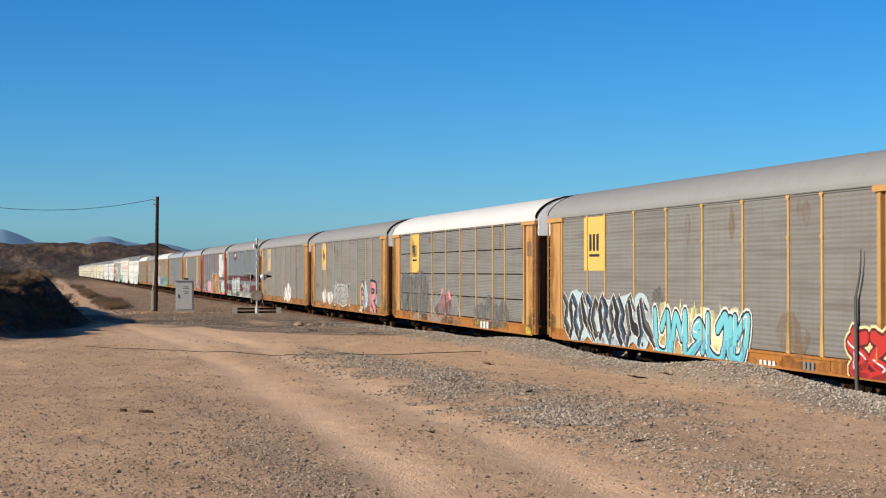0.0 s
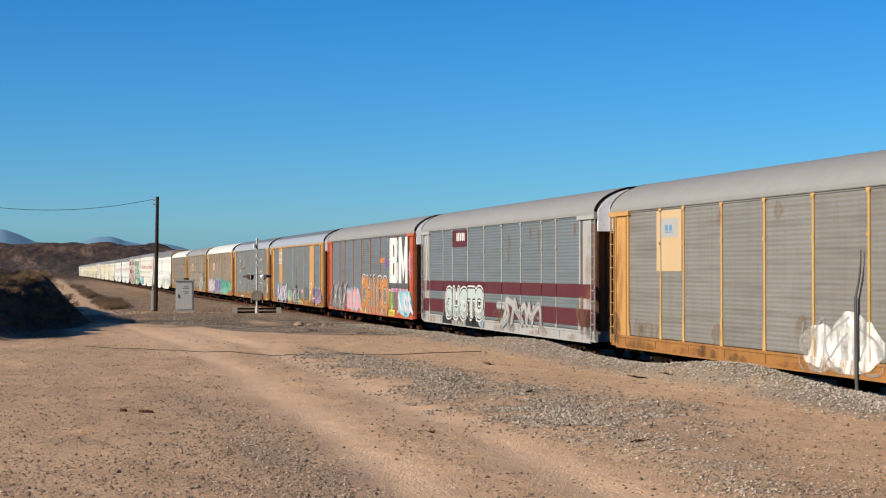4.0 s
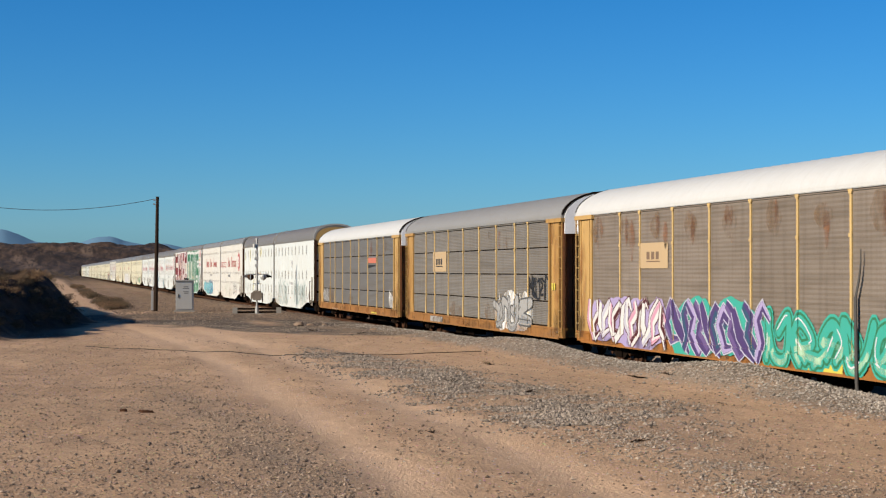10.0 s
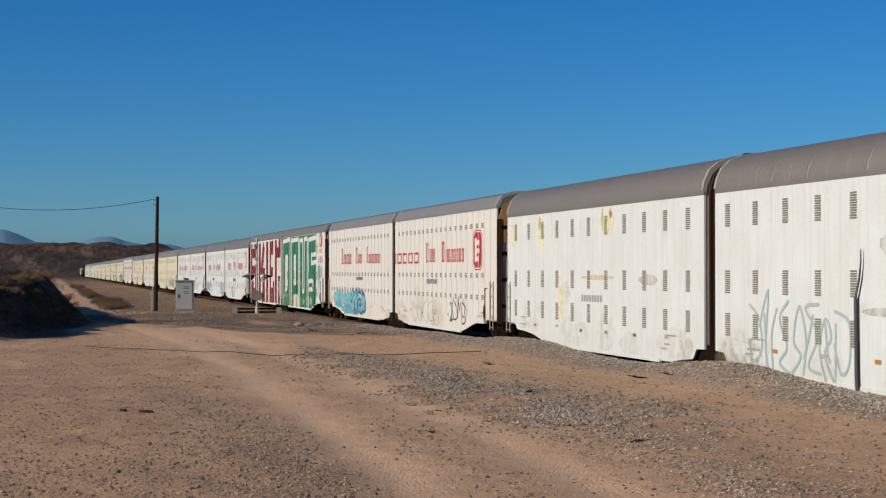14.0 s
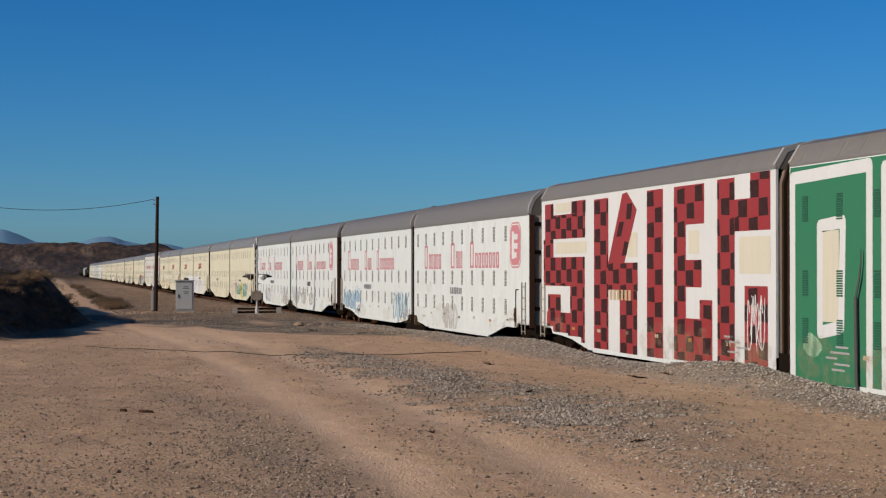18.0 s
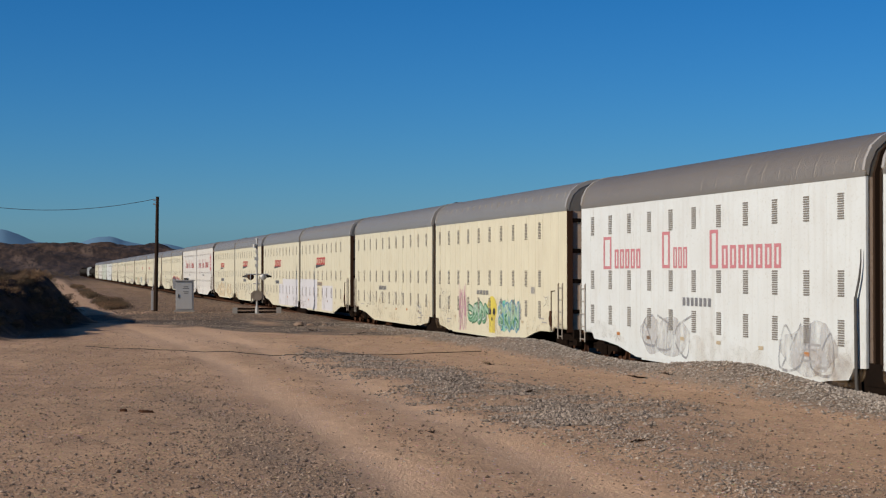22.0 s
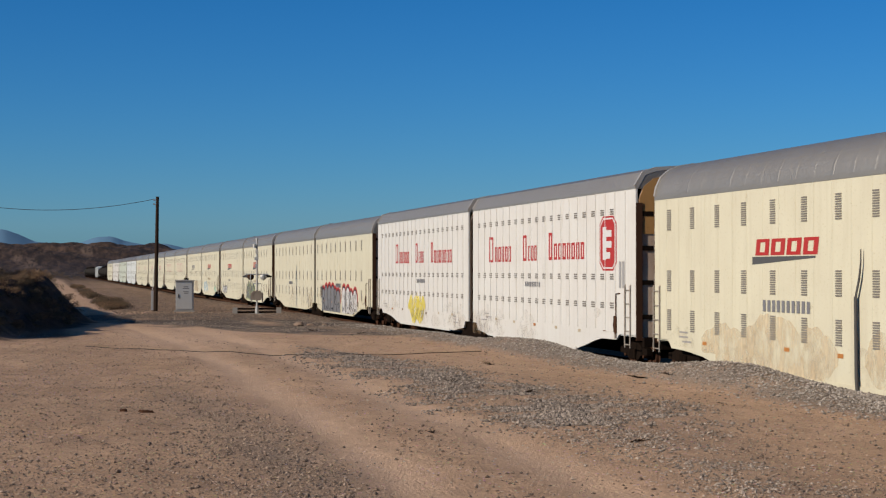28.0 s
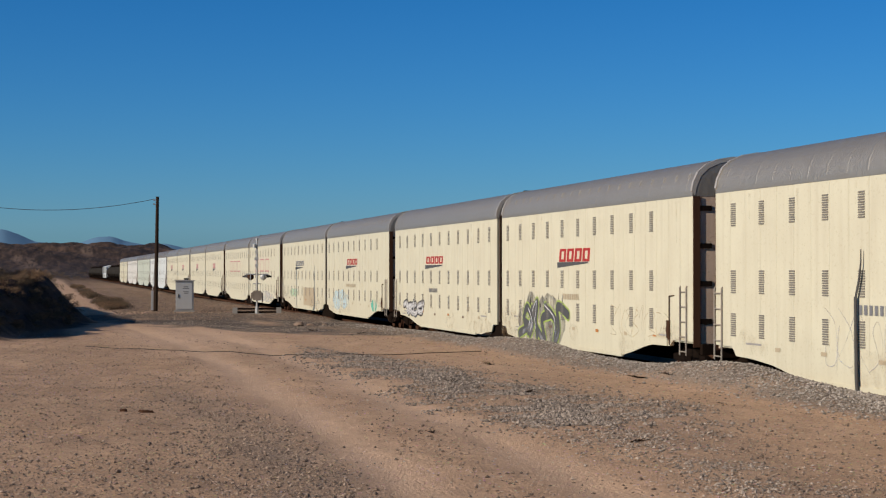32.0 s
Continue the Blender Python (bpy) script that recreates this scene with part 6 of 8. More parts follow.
SINGLES = [
    spec("grey autorack wagon with yellow posts and colourful graffiti", ROOFGREY, PANEL, ORANGE, YELLOW, RUSTORANGE),
    spec("grey gridded autorack wagon with white roof and orange ends", ROOFWHITE, PANEL, ORANGE, YELLOW, RUSTORANGE, grid=True),
    spec("grey autorack wagon with yellow posts and pale graffiti", ROOFGREY, PANEL, ORANGE, YELLOW, SILLORANGE),
    spec("grey autorack wagon with pale orange posts", ROOFGREY, PANEL, ORANGE, YELLOW, SILLORANGE),
    spec("grey autorack wagon with grey posts and maroon stripes", ROOFGREY, PANELBLUE, GREYPAINT, GREYPAINT, GREYPAINT),
    spec("red-orange autorack wagon with large graffiti letters", ROOFGREY, PANELBLUE, REDORANGE, REDORANGE, REDORANGE),
    spec("grey autorack wagon with wide orange panels", ROOFGALV, PANELBLUE, ORANGE, YELLOW, SILLORANGE, solid=True),
    spec("bluish grey autorack wagon with yellow posts", ROOFGALV, PANELBLUE, ORANGE, YELLOW, SILLORANGE),
    spec("brown weathered autorack wagon with white roof and purple graffiti", ROOFWHITE, PANELBROWN, YELLOW, CREAMRIB, RUSTORANGE),
    spec("taupe weathered autorack wagon with rusty ends", ROOFGREY, PANELTAUPE, OCHRE, CREAMRIB, SILLORANGE, grid=True),
    spec("dark grey gridded autorack wagon with white roof and yellow ends", ROOFWHITE, PANELDARK, YELLOW, CREAMRIB, SILLORANGE, grid=True),
]
U_START = 35.78
Y_SHIFT = -3.97
for i, sp in enumerate(SINGLES):
    car, zones = single_rack(sp)
    TRAIN.append((car, U_START + Y_SHIFT + RACK_PITCH * (i + 0.5)))
    SINGLES[i] = (car, zones)

UNITS = []
looks = ([("plain", WHITE)] * 2 + [("dash", PINKWHITE)] * 2 + [("tag", WHITE)] * 2 + [("red", WHITE)] * 4 + [("plain", CREAM)] * 2 + [("mark", CREAM)] * 4 + [("dash", PINKWHITE)] * 2
         + [("plain", CREAM)] * 2 + [("mark", CREAM)] * 4 + [("bigred", CREAM)] * 2 + [("mark", CREAM)] * 4 + [("plain", WHITE)] * 2 + [("plain", GREENWHITE)] * 2 + [("plain", PINKWHITE)] * 2 + [("plain", CREAM)] * 2)
words = {"plain": "plain", "dash": "red-lettered", "tag": "graffiti-covered", "red": "red-lettered", "mark": "red-marked", "bigred": "red-marked"}
hue = {WHITE.name: "white", CREAM.name: "cream", PINKWHITE.name: "off-white", GREENWHITE.name: "greenish white"}
u0 = 350.9 + Y_SHIFT
for i, (look_kind, mat) in enumerate(looks):
    sp = dict(label="%s enclosed autorack unit, %s, with curved grey roof" % (hue[mat.name], words[look_kind]), paint=mat, vents="dash" if look_kind == "dash" else "slots", high=look_kind in ("dash", "tag"), seed=i)
    if look_kind == "dash":
        sp["endmat"] = ORANGE
    if i == 0:
        sp["endmat"] = YELLOW
    if i == 4:
        sp["ventmat"] = ink("vent_green", (0.020, 0.10, 0.05))
    if i == 5:
        sp["sunk"] = True
    car, zones = rack_unit(sp, i % 2 == 1)
    TRAIN.append((car, u0 + UNIT_PITCH * (i + 0.5) + (UNIT_OFFSET if i % 2 else -UNIT_OFFSET)))
    UNITS.append((car, zones, look_kind))
u1 = u0 + UNIT_PITCH * len(looks) + 1.0
for i in range(6):
    TRAIN.append((tank_car("black tank car at the tail of the train"), u1 + 17.2 * (i + 0.5)))
u1 += 17.2 * 6
for i in range(2):
    TRAIN.append((hopper_car("white covered hopper among the tank cars", WHITE if i == 0 else SILVER), u1 + 18.0 * (i + 0.5)))
u1 += 36
for i in range(12):
    TRAIN.append((tank_car("black tank car at the tail of the train"), u1 + 17.2 * (i + 0.5)))

# ---- lettering and graffiti, car by car ----
car, zones = SINGLES[0]
plate(car, zones, 9.27, 3.03, 2.27, 1.84, 'signyellow', 'black', 3)
wildstyle(car, zones, 11.4, 0.7, 8.7, 1.5, 8, 11, 'black', ('darkgrey', 'black', 'navy'), 'white', 'paleblue')
tag(car, zones, 2.69, 2.06, 1.15, 0.44, n=2, seed=19, w=0.08, fill='darkgrey', edge=None, back='grey', word=None)
tag(car, zones, 2.43, 0.54, 7.01, 1.47, n=5, seed=12, w=0.26, fill='cyan', edge='black', back='paleyellow', word=None)
tag(car, zones, -10.36, 0.42, 3.82, 1.43, n=4, seed=13, w=0.34, fill='red', edge='maroon', back='rust', halo='paleyellow', word=None)
bars(car, zones, -5.42, 0.61, 1.07, 0.19, 'white', 4)
bars(car, zones, -8.00, 0.63, 0.68, 0.26, 'grey', 3)
car, zones = SINGLES[1]
plate(car, zones, 9.12, 2.95, 2.04, 1.91, 'signyellow', 'black', 3)
tag(car, zones, 11.71, 0.92, 6.77, 2.07, n=6, seed=21, w=0.16, fill='darkgrey', edge=None, back='grey', word=None)
tag(car, zones, -4.06, 0.60, 5.54, 1.35, n=7, seed=22, w=0.10, fill='darkgrey', edge=None, back='grey', word=None)
smear(car, zones, 2.60, 0.90, 2.46, 1.31, 'fadedred', 4, 8)
smear(car, zones, 4.44, 0.84, 5.89, 1.25, 'grey', 6, 9)
smear(car, zones, 8.48, 0.49, 9.94, 0.57, 'grey', 9, 3)
bars(car, zones, -5.21, 0.66, 1.52, 0.30, 'white', 3)
patch(car, zones, -4.34, 0.80, 0.49, 0.18, 'yellow', 0, 'paint_patch')
patch(car, zones, -7.12, 0.77, 0.60, 0.17, 'yellow', 0, 'paint_patch')
patch(car, zones, -12.16, 0.65, 0.65, 0.30, 'yellow', 0, 'paint_patch')
bars(car, zones, -12.38, 3.58, 0.64, 0.54, 'brown', 3)
car, zones = SINGLES[2]
plate(car, zones, 9.06, 3.07, 2.04, 1.79, 'tan', None, 3)
plate(car, zones, 8.93, 3.45, 1.76, 1.07, 'signyellow', 'black', 3)
tag(car, zones, 8.89, 0.93, 1.95, 1.08, n=3, seed=31, w=0.12, fill='white', edge=None, back='palegrey', word=None)
tag(car, zones, 6.86, 0.91, 2.48, 0.95, n=4, seed=32, w=0.11, fill='white', edge=None, back='palegrey', word=None)
tag(car, zones, 4.13, 0.90, 6.13, 1.34, n=5, seed=33, w=0.20, fill='palegrey', edge='black', back=None, word=None)
tag(car, zones, -5.19, 0.71, 1.38, 1.64, n=1, seed=34, w=0.24, fill='tan', edge='black', back='fadedred', word='G')
patch(car, zones, -6.66, 0.61, 0.86, 1.82, 'purple', 0, 'paint_patch')
smear(car, zones, -6.57, 0.72, 1.11, 1.74, 'paleblue', 4, 12)
tag(car, zones, -8.31, 0.67, 2.14, 1.69, n=1, seed=35, w=0.34, fill='fadedred', edge='black', back='paleblue', word='R')
bars(car, zones, -5.31, 0.65, 0.94, 0.17, 'white', 3)
smear(car, zones, 11.39, 1.89, 1.12, 0.34, 'maroon', 2, 2)
car, zones = SINGLES[3]
plate(car, zones, 9.28, 3.01, 2.07, 1.77, 'tan', None, 3)
plate(car, zones, 8.89, 3.99, 1.38, 0.55, 'palegrey', 'blue', 2)
tag(car, zones, -0.66, 0.59, 4.34, 1.44, n=5, seed=41, w=0.13, fill='white', edge=None, back='palegrey', word=None)
car, zones = SINGLES[4]
patch(car, zones, 13.5, 1.17, 27.0, 0.58, 'maroon', 0, "painted_stripe")
patch(car, zones, 13.5, 2.12, 27.0, 0.46, 'maroon', 0, "painted_stripe")
plate(car, zones, 7.06, 4.07, 2.63, 0.84, 'maroon', None, 3)
bars(car, zones, 6.27, 4.33, 1.61, 0.34, 'white', 5)
patch(car, zones, 8.97, 0.57, 7.60, 0.59, 'black', 0, 'paint_patch')
tag(car, zones, 8.43, 0.92, 6.95, 1.41, n=5, seed=51, w=0.26, fill='paleteal', edge='black', back='whiter', word='GUSTO')
bars(car, zones, 7.06, 0.63, 2.68, 0.24, 'palegrey', 9)
smear(car, zones, 2.41, 0.60, 1.14, 0.86, 'paleblue', 3, 5)
smear(car, zones, 12.95, 1.64, 0.84, 2.94, 'palegrey', 3, 6)
tag(car, zones, -1.18, 0.90, 5.91, 1.12, n=3, seed=53, w=0.10, fill='palegrey', edge='grey', back=None, word=None)
car, zones = SINGLES[5]
patch(car, zones, -6.76, 2.13, 5.27, 2.70, 'darkgrey', 0, 'paint_patch')
block_letters(car, zones, -7.0, 2.40, 4.8, 2.34, "white")
patch(car, zones, -6.80, 1.88, 5.15, 0.30, 'pink', 0, 'paint_patch')
smear(car, zones, -12.06, 2.46, 0.91, 1.65, 'pink', 4, 3)
tag(car, zones, 1.38, 0.64, 7.93, 2.14, n=5, seed=61, w=0.42, fill='orange', edge='black', back=None, word='CHICO')
wildstyle(car, zones, 11.9, 0.7, 5.6, 1.5, 5, 62, 'black', ('darkgrey', 'black', 'white'), 'white', 'darkgrey')
wildstyle(car, zones, 6.1, 0.72, 4.4, 1.25, 5, 63, 'fadedred', ('pink', 'fadedred', 'lilacwhite'), 'lilacwhite', 'cyan')
smear(car, zones, -6.80, 0.96, 1.26, 1.03, 'lime', 4, 8)
patch(car, zones, -9.11, 0.91, 3.82, 1.10, 'cyan', 1, 'paint_patch')
wildstyle(car, zones, -9.3, 0.82, 3.5, 1.1, 4, 64, 'lilacwhite', ('pink', 'white', 'cyan'), 'cyan', 'cyan')
patch(car, zones, -4.38, 3.43, 1.45, 0.29, 'orange', 0, 'paint_patch')
smear(car, zones, -5.17, 3.08, 1.55, 0.81, 'purple', 3, 4)
patch(car, zones, 1.38, 0.66, 2.01, 0.35, 'yellow', 0, 'paint_patch')
patch(car, zones, -6.85, 0.63, 1.67, 0.39, 'yellow', 0, 'paint_patch')
car, zones = SINGLES[6]
plain_letters(car, zones, 8.96, 3.80, 1.81, 0.69, 2, "white")
bars(car, zones, 9.03, 3.57, 1.67, 0.14, 'white', 6)
patch(car, zones, 9.2, 0.47, 5.6, 0.36, 'black', 0, 'paint_patch')
wildstyle(car, zones, 9.75, 0.62, 5.3, 1.38, 5, 71, 'lilacwhite', ('pink', 'cyan', 'black', 'pink'), 'black', 'brightblue')
wildstyle(car, zones, 1.26, 0.62, 3.3, 1.25, 4, 72, 'black', ('darkgrey', 'white', 'black'), 'white', 'black')
patch(car, zones, -1.95, 0.67, 1.58, 0.32, 'lime', 0, 'paint_patch')
patch(car, zones, -3.59, 0.68, 0.68, 0.20, 'fadedred', 0, 'paint_patch')
patch(car, zones, -2.98, 1.44, 1.08, 0.32, 'pink', 0, 'paint_patch')
tag(car, zones, -4.38, 1.22, 2.63, 0.62, n=3, seed=73, w=0.07, fill='darkgrey', edge=None, back=None, word=None)
tag(car, zones, -6.98, 0.85, 1.31, 1.42, n=1, seed=75, w=0.14, fill='white', edge=None, back=None, word='P')
tag(car, zones, -8.61, 0.86, 3.62, 1.16, n=3, seed=76, w=0.09, fill='purple', edge='palegrey', back=None, word=None)
smear(car, zones, 3.9, 0.72, 2.6, 0.95, 'palegreen', 8, 3)
for l in scrawl_lines(3.8, 1.2, 2.4, 0.6, 4, 78):
    spray(car, "faded_stroke", band_along(l, 0.06), soft_ink("darkgrey"), zones, 2, "", True)
bars(car, zones, 5.12, 0.63, 1.44, 0.21, 'black', 5)
car, zones = SINGLES[7]
patch(car, zones, 6.81, 3.20, 2.19, 0.54, 'palegrey', 0, 'paint_patch')
plain_letters(car, zones, 5.94, 3.34, 1.31, 0.36, 2, "black")
bars(car, zones, 6.77, 3.35, 0.68, 0.37, 'black', 1)
patch(car, zones, 6.81, 3.20, 2.19, 0.10, 'black', 1, 'paint_patch')
patch(car, zones, 8.97, 3.86, 1.45, 0.21, 'palegrey', 0, 'paint_patch')
patch(car, zones, 8.97, 2.89, 1.45, 0.20, 'palegrey', 0, 'paint_patch')
patch(car, zones, 8.97, 1.89, 1.45, 0.21, 'palegrey', 0, 'paint_patch')
patch(car, zones, -7.17, 3.88, 1.46, 0.17, 'palegrey', 0, 'paint_patch')
patch(car, zones, -7.17, 2.90, 1.46, 0.17, 'palegrey', 0, 'paint_patch')
patch(car, zones, -7.17, 1.93, 1.46, 0.15, 'palegrey', 0, 'paint_patch')
tag(car, zones, 10.88, 1.28, 0.67, 0.47, n=1, seed=81, w=0.05, fill='white', edge=None, back=None, word='I')
patch(car, zones, 7.16, 0.58, 2.63, 0.29, 'black', 0, 'paint_patch')
bars(car, zones, 7.01, 0.61, 2.39, 0.23, 'white', 6)
plain_letters(car, zones, -4.46, 0.63, 1.02, 0.31, 3, "red")
patch(car, zones, -11.71, 0.66, 0.51, 0.16, 'yellow', 0, 'paint_patch')
tag(car, zones, -12.18, 1.24, 0.57, 0.65, n=2, seed=82, w=0.07, fill='white', edge=None, back=None, word=None)
bars(car, zones, -12.22, 3.19, 0.50, 0.32, 'brown', 3)
car, zones = SINGLES[8]
plate(car, zones, 7.05, 3.10, 2.43, 0.76, 'tan', 'brown', 3)
wildstyle(car, zones, 12.0, 0.72, 7.3, 1.38, 7, 91, 'white', ('pink', 'maroon', 'white', 'lilacwhite'), 'maroon', 'lilac')
wildstyle(car, zones, 4.5, 0.7, 6.9, 1.45, 6, 92, 'deeppurple', ('purple', 'deeppurple', 'navy', 'lilac'), 'lilacwhite', 'teal')
tag(car, zones, -2.52, 0.70, 7.04, 1.37, n=5, seed=93, w=0.30, fill='teal', edge='green', halo='teal', back=None, word=None)
patch(car, zones, -9.43, 1.10, 1.98, 0.82, 'teal', 0, 'paint_patch')
tag(car, zones, -9.51, 1.15, 1.80, 0.72, n=2, seed=94, w=0.14, fill='palegreen', edge=None, back=None, word=None)
patch(car, zones, -4.47, 0.70, 2.25, 0.29, 'yellow', 0, 'paint_patch')
for k in range(9):
    y = 11.3 - k * 2.83
    smear(car, zones, y, 3.5 + 0.25 * (k % 3), 0.34, 1.3 - 0.25 * (k % 3), 'rust', 2, 500 + k)
    smear(car, zones, y + 0.5, 3.9, 1.0, 0.85, 'dirt', 3, 520 + k)
smear(car, zones, -12.12, 1.14, 0.70, 0.41, 'palegreen', 2, 3)
car, zones = SINGLES[9]
plate(car, zones, 7.38, 2.99, 2.79, 0.91, 'tan', 'black', 3)
tag(car, zones, -4.17, 0.75, 5.38, 1.39, n=3, seed=101, w=0.28, fill='palegrey', edge='darkgrey', back='white', word=None)
tag(car, zones, -9.08, 2.04, 2.42, 0.83, n=3, seed=102, w=0.14, fill='black', edge=None, back=None, word=None)
bars(car, zones, -12.25, 2.35, 0.51, 0.24, 'yellow', 2)
patch(car, zones, 7.80, 0.70, 2.50, 0.24, 'palegrey', 0, 'paint_patch')
car, zones = SINGLES[10]
patch(car, zones, -4.44, 3.46, 2.43, 0.29, 'salmon', 0, 'paint_patch')
wedge(car, zones, -4.44, 3.18, 2.24, 0.18, "black")
tag(car, zones, 11.67, 1.05, 2.14, 0.82, n=3, seed=111, w=0.06, fill='white', edge=None, back=None, word=None)
smear(car, zones, -10.47, 1.05, 1.22, 0.92, 'white', 5, 6)
patch(car, zones, -5.53, 0.49, 1.58, 0.29, 'yellow', 0, 'paint_patch')
bars(car, zones, -5.78, 0.55, 1.10, 0.16, 'black', 3)
bars(car, zones, 7.78, 0.42, 2.51, 0.28, 'white', 7)
car, zones, _ = UNITS[0]
tag(car, zones, 8.03, 0.44, 5.82, 1.90, n=4, seed=121, w=0.15, fill='paletrace', edge=None, back=None, word=None)
tag(car, zones, -0.72, 0.69, 5.94, 1.57, n=4, seed=122, w=0.15, fill='paletrace', edge=None, back=None, word=None)
smear(car, zones, 1.77, 2.01, 2.23, 0.25, 'palegrey', 5, 4)
smear(car, zones, 0.91, 3.19, 1.10, 0.84, 'palegrey', 2, 4)
car, zones, _ = UNITS[1]
smear(car, zones, 6.17, 3.83, 1.03, 1.21, 'paleyellow', 4, 0)
smear(car, zones, -1.23, 4.15, 1.42, 0.94, 'paleyellow', 4, 1)
smear(car, zones, 9.90, 3.95, 0.87, 0.79, 'paleyellow', 4, 2)
smear(car, zones, 3.58, 1.32, 0.76, 1.65, 'paleyellow', 4, 3)
smear(car, zones, 0.90, 2.70, 3.55, 0.22, 'tan', 4, 4)
smear(car, zones, 5.98, 4.45, 0.27, 0.56, 'tan', 2, 0)
smear(car, zones, -1.37, 4.26, 0.20, 0.81, 'tan', 2, 1)
smear(car, zones, -2.14, 4.61, 0.33, 0.42, 'tan', 2, 2)
bars(car, zones, 0.75, 2.01, 2.26, 0.22, 'palegrey', 8)
smear(car, zones, -5.00, 2.54, 1.67, 0.44, 'palegrey', 4, 4)
car, zones, _ = UNITS[2]
plain_letters(car, zones, 13.02, 3.32, 1.59, 1.09, 1, 'red')
plain_letters(car, zones, 11.26, 3.39, 6.90, 0.53, 5, 'red')
plain_letters(car, zones, 2.92, 3.42, 0.69, 0.93, 1, 'red')
plain_letters(car, zones, 2.09, 3.44, 1.21, 0.62, 3, 'red')
plain_letters(car, zones, -0.49, 3.43, 0.63, 0.92, 1, 'red')
plain_letters(car, zones, -1.25, 3.42, 3.62, 0.58, 7, 'red')
emblem(car, zones, -6.46, 3.06, 1.57, 1.68, "red")
tag(car, zones, -2.05, 0.74, 3.15, 1.07, n=2, seed=131, w=0.10, fill='black', edge=None, back=None, word=None)
tag(car, zones, 5.99, 0.61, 5.96, 1.14, n=3, seed=132, w=0.06, fill='palegreen', edge=None, back=None, word=None)
bars(car, zones, 2.71, 2.43, 2.36, 0.23, 'grey', 8)
car, zones, _ = UNITS[3]
plain_letters(car, zones, 5.51, 3.43, 0.59, 0.94, 1, 'red')
plain_letters(car, zones, 4.82, 3.44, 2.85, 0.59, 5, 'red')
plain_letters(car, zones, 0.55, 3.45, 0.61, 0.93, 1, 'red')
plain_letters(car, zones, -0.26, 3.46, 1.20, 0.54, 3, 'red')
plain_letters(car, zones, -2.99, 3.48, 0.51, 0.91, 1, 'red')
plain_letters(car, zones, -3.59, 3.45, 3.49, 0.51, 7, 'red')
tag(car, zones, 7.99, 0.42, 6.08, 1.51, n=5, seed=141, w=0.30, fill='cyan', edge='teal', back='lilac', word=None)
tag(car, zones, 1.90, 0.54, 4.46, 1.38, n=4, seed=142, w=0.36, fill='cyan', edge='navy', back='blue', halo='navy', word=None)
tag(car, zones, 1.57, 1.11, 3.59, 0.80, n=3, seed=143, w=0.12, fill='purple', edge=None, back=None, word=None)
patch(car, zones, 7.84, 1.48, 0.51, 0.27, 'lime', 3, 'paint_patch')
bars(car, zones, 0.26, 2.50, 2.10, 0.19, 'grey', 9)
car, zones, _ = UNITS[4]
patch(car, zones, 10.33, 0.38, 17.06, 5.12, 'green', 0, 'paint_patch')
opus(car, zones)
emblem(car, zones, -7.80, 4.59, 1.47, 0.93, "red")
patch(car, zones, -7.80, 4.21, 1.47, 0.28, 'signyellow', 1, 'paint_patch')
patch(car, zones, -7.56, 3.58, 0.42, 0.39, 'fadedred', 1, 'paint_patch')
patch(car, zones, -8.28, 3.53, 0.54, 0.49, 'fadedred', 1, 'paint_patch')
patch(car, zones, -9.00, 3.59, 0.37, 0.37, 'fadedred', 1, 'paint_patch')
tag(car, zones, -7.33, 1.82, 1.16, 1.59, n=2, seed=152, w=0.06, fill='green', edge=None, back=None, word=None)
bars(car, zones, -8.56, 2.60, 0.71, 0.75, 'palegrey', 2)
bars(car, zones, 2.64, 2.09, 2.24, 0.27, 'tan', 7)
car, zones, _ = UNITS[5]
patch(car, zones, 10.41, 0.44, 20.79, 5.59, 'white', 0, 'paint_patch')
checker_letters(car, zones)
bars(car, zones, 2.54, 2.11, 2.16, 0.32, 'tan', 6)
tag(car, zones, -8.59, 1.05, 1.11, 1.30, n=2, seed=153, w=0.07, fill='white', edge=None, back=None, word=None)
car, zones, _ = UNITS[6]
plain_letters(car, zones, 8.05, 3.12, 0.86, 1.10, 1, 'fadedred')
plain_letters(car, zones, 7.06, 3.11, 2.66, 0.69, 5, 'fadedred')
plain_letters(car, zones, 2.57, 3.14, 0.93, 1.11, 1, 'fadedred')
plain_letters(car, zones, 1.54, 3.14, 1.30, 0.74, 3, 'fadedred')
plain_letters(car, zones, -1.06, 3.15, 0.81, 1.10, 1, 'fadedred')
plain_letters(car, zones, -1.96, 3.15, 4.09, 0.63, 7, 'fadedred')
emblem(car, zones, -7.60, 3.14, 1.63, 1.75, "fadedred")
smear(car, zones, 4.21, 0.33, 3.08, 1.42, 'palegrey', 6, 4)
bars(car, zones, 2.55, 2.02, 2.25, 0.28, 'grey', 7)
car, zones, _ = UNITS[7]
plain_letters(car, zones, 8.04, 3.07, 1.01, 1.15, 1, 'fadedred')
plain_letters(car, zones, 6.95, 3.09, 2.66, 0.64, 5, 'fadedred')
plain_letters(car, zones, 2.47, 3.09, 0.90, 1.08, 1, 'fadedred')
plain_letters(car, zones, 1.50, 3.09, 1.21, 0.65, 3, 'fadedred')
plain_letters(car, zones, -1.18, 3.08, 0.81, 1.06, 1, 'fadedred')
plain_letters(car, zones, -2.11, 3.10, 4.08, 0.61, 7, 'fadedred')
smear(car, zones, 9.73, 0.37, 6.10, 1.75, 'blue', 6, 4)
tag(car, zones, 9.64, 0.64, 6.31, 1.42, n=3, seed=161, w=0.20, fill='paleblue', edge=None, back=None, word=None)
patch(car, zones, -5.80, 0.68, 3.80, 1.34, 'paleblue', 0, 'paint_patch')
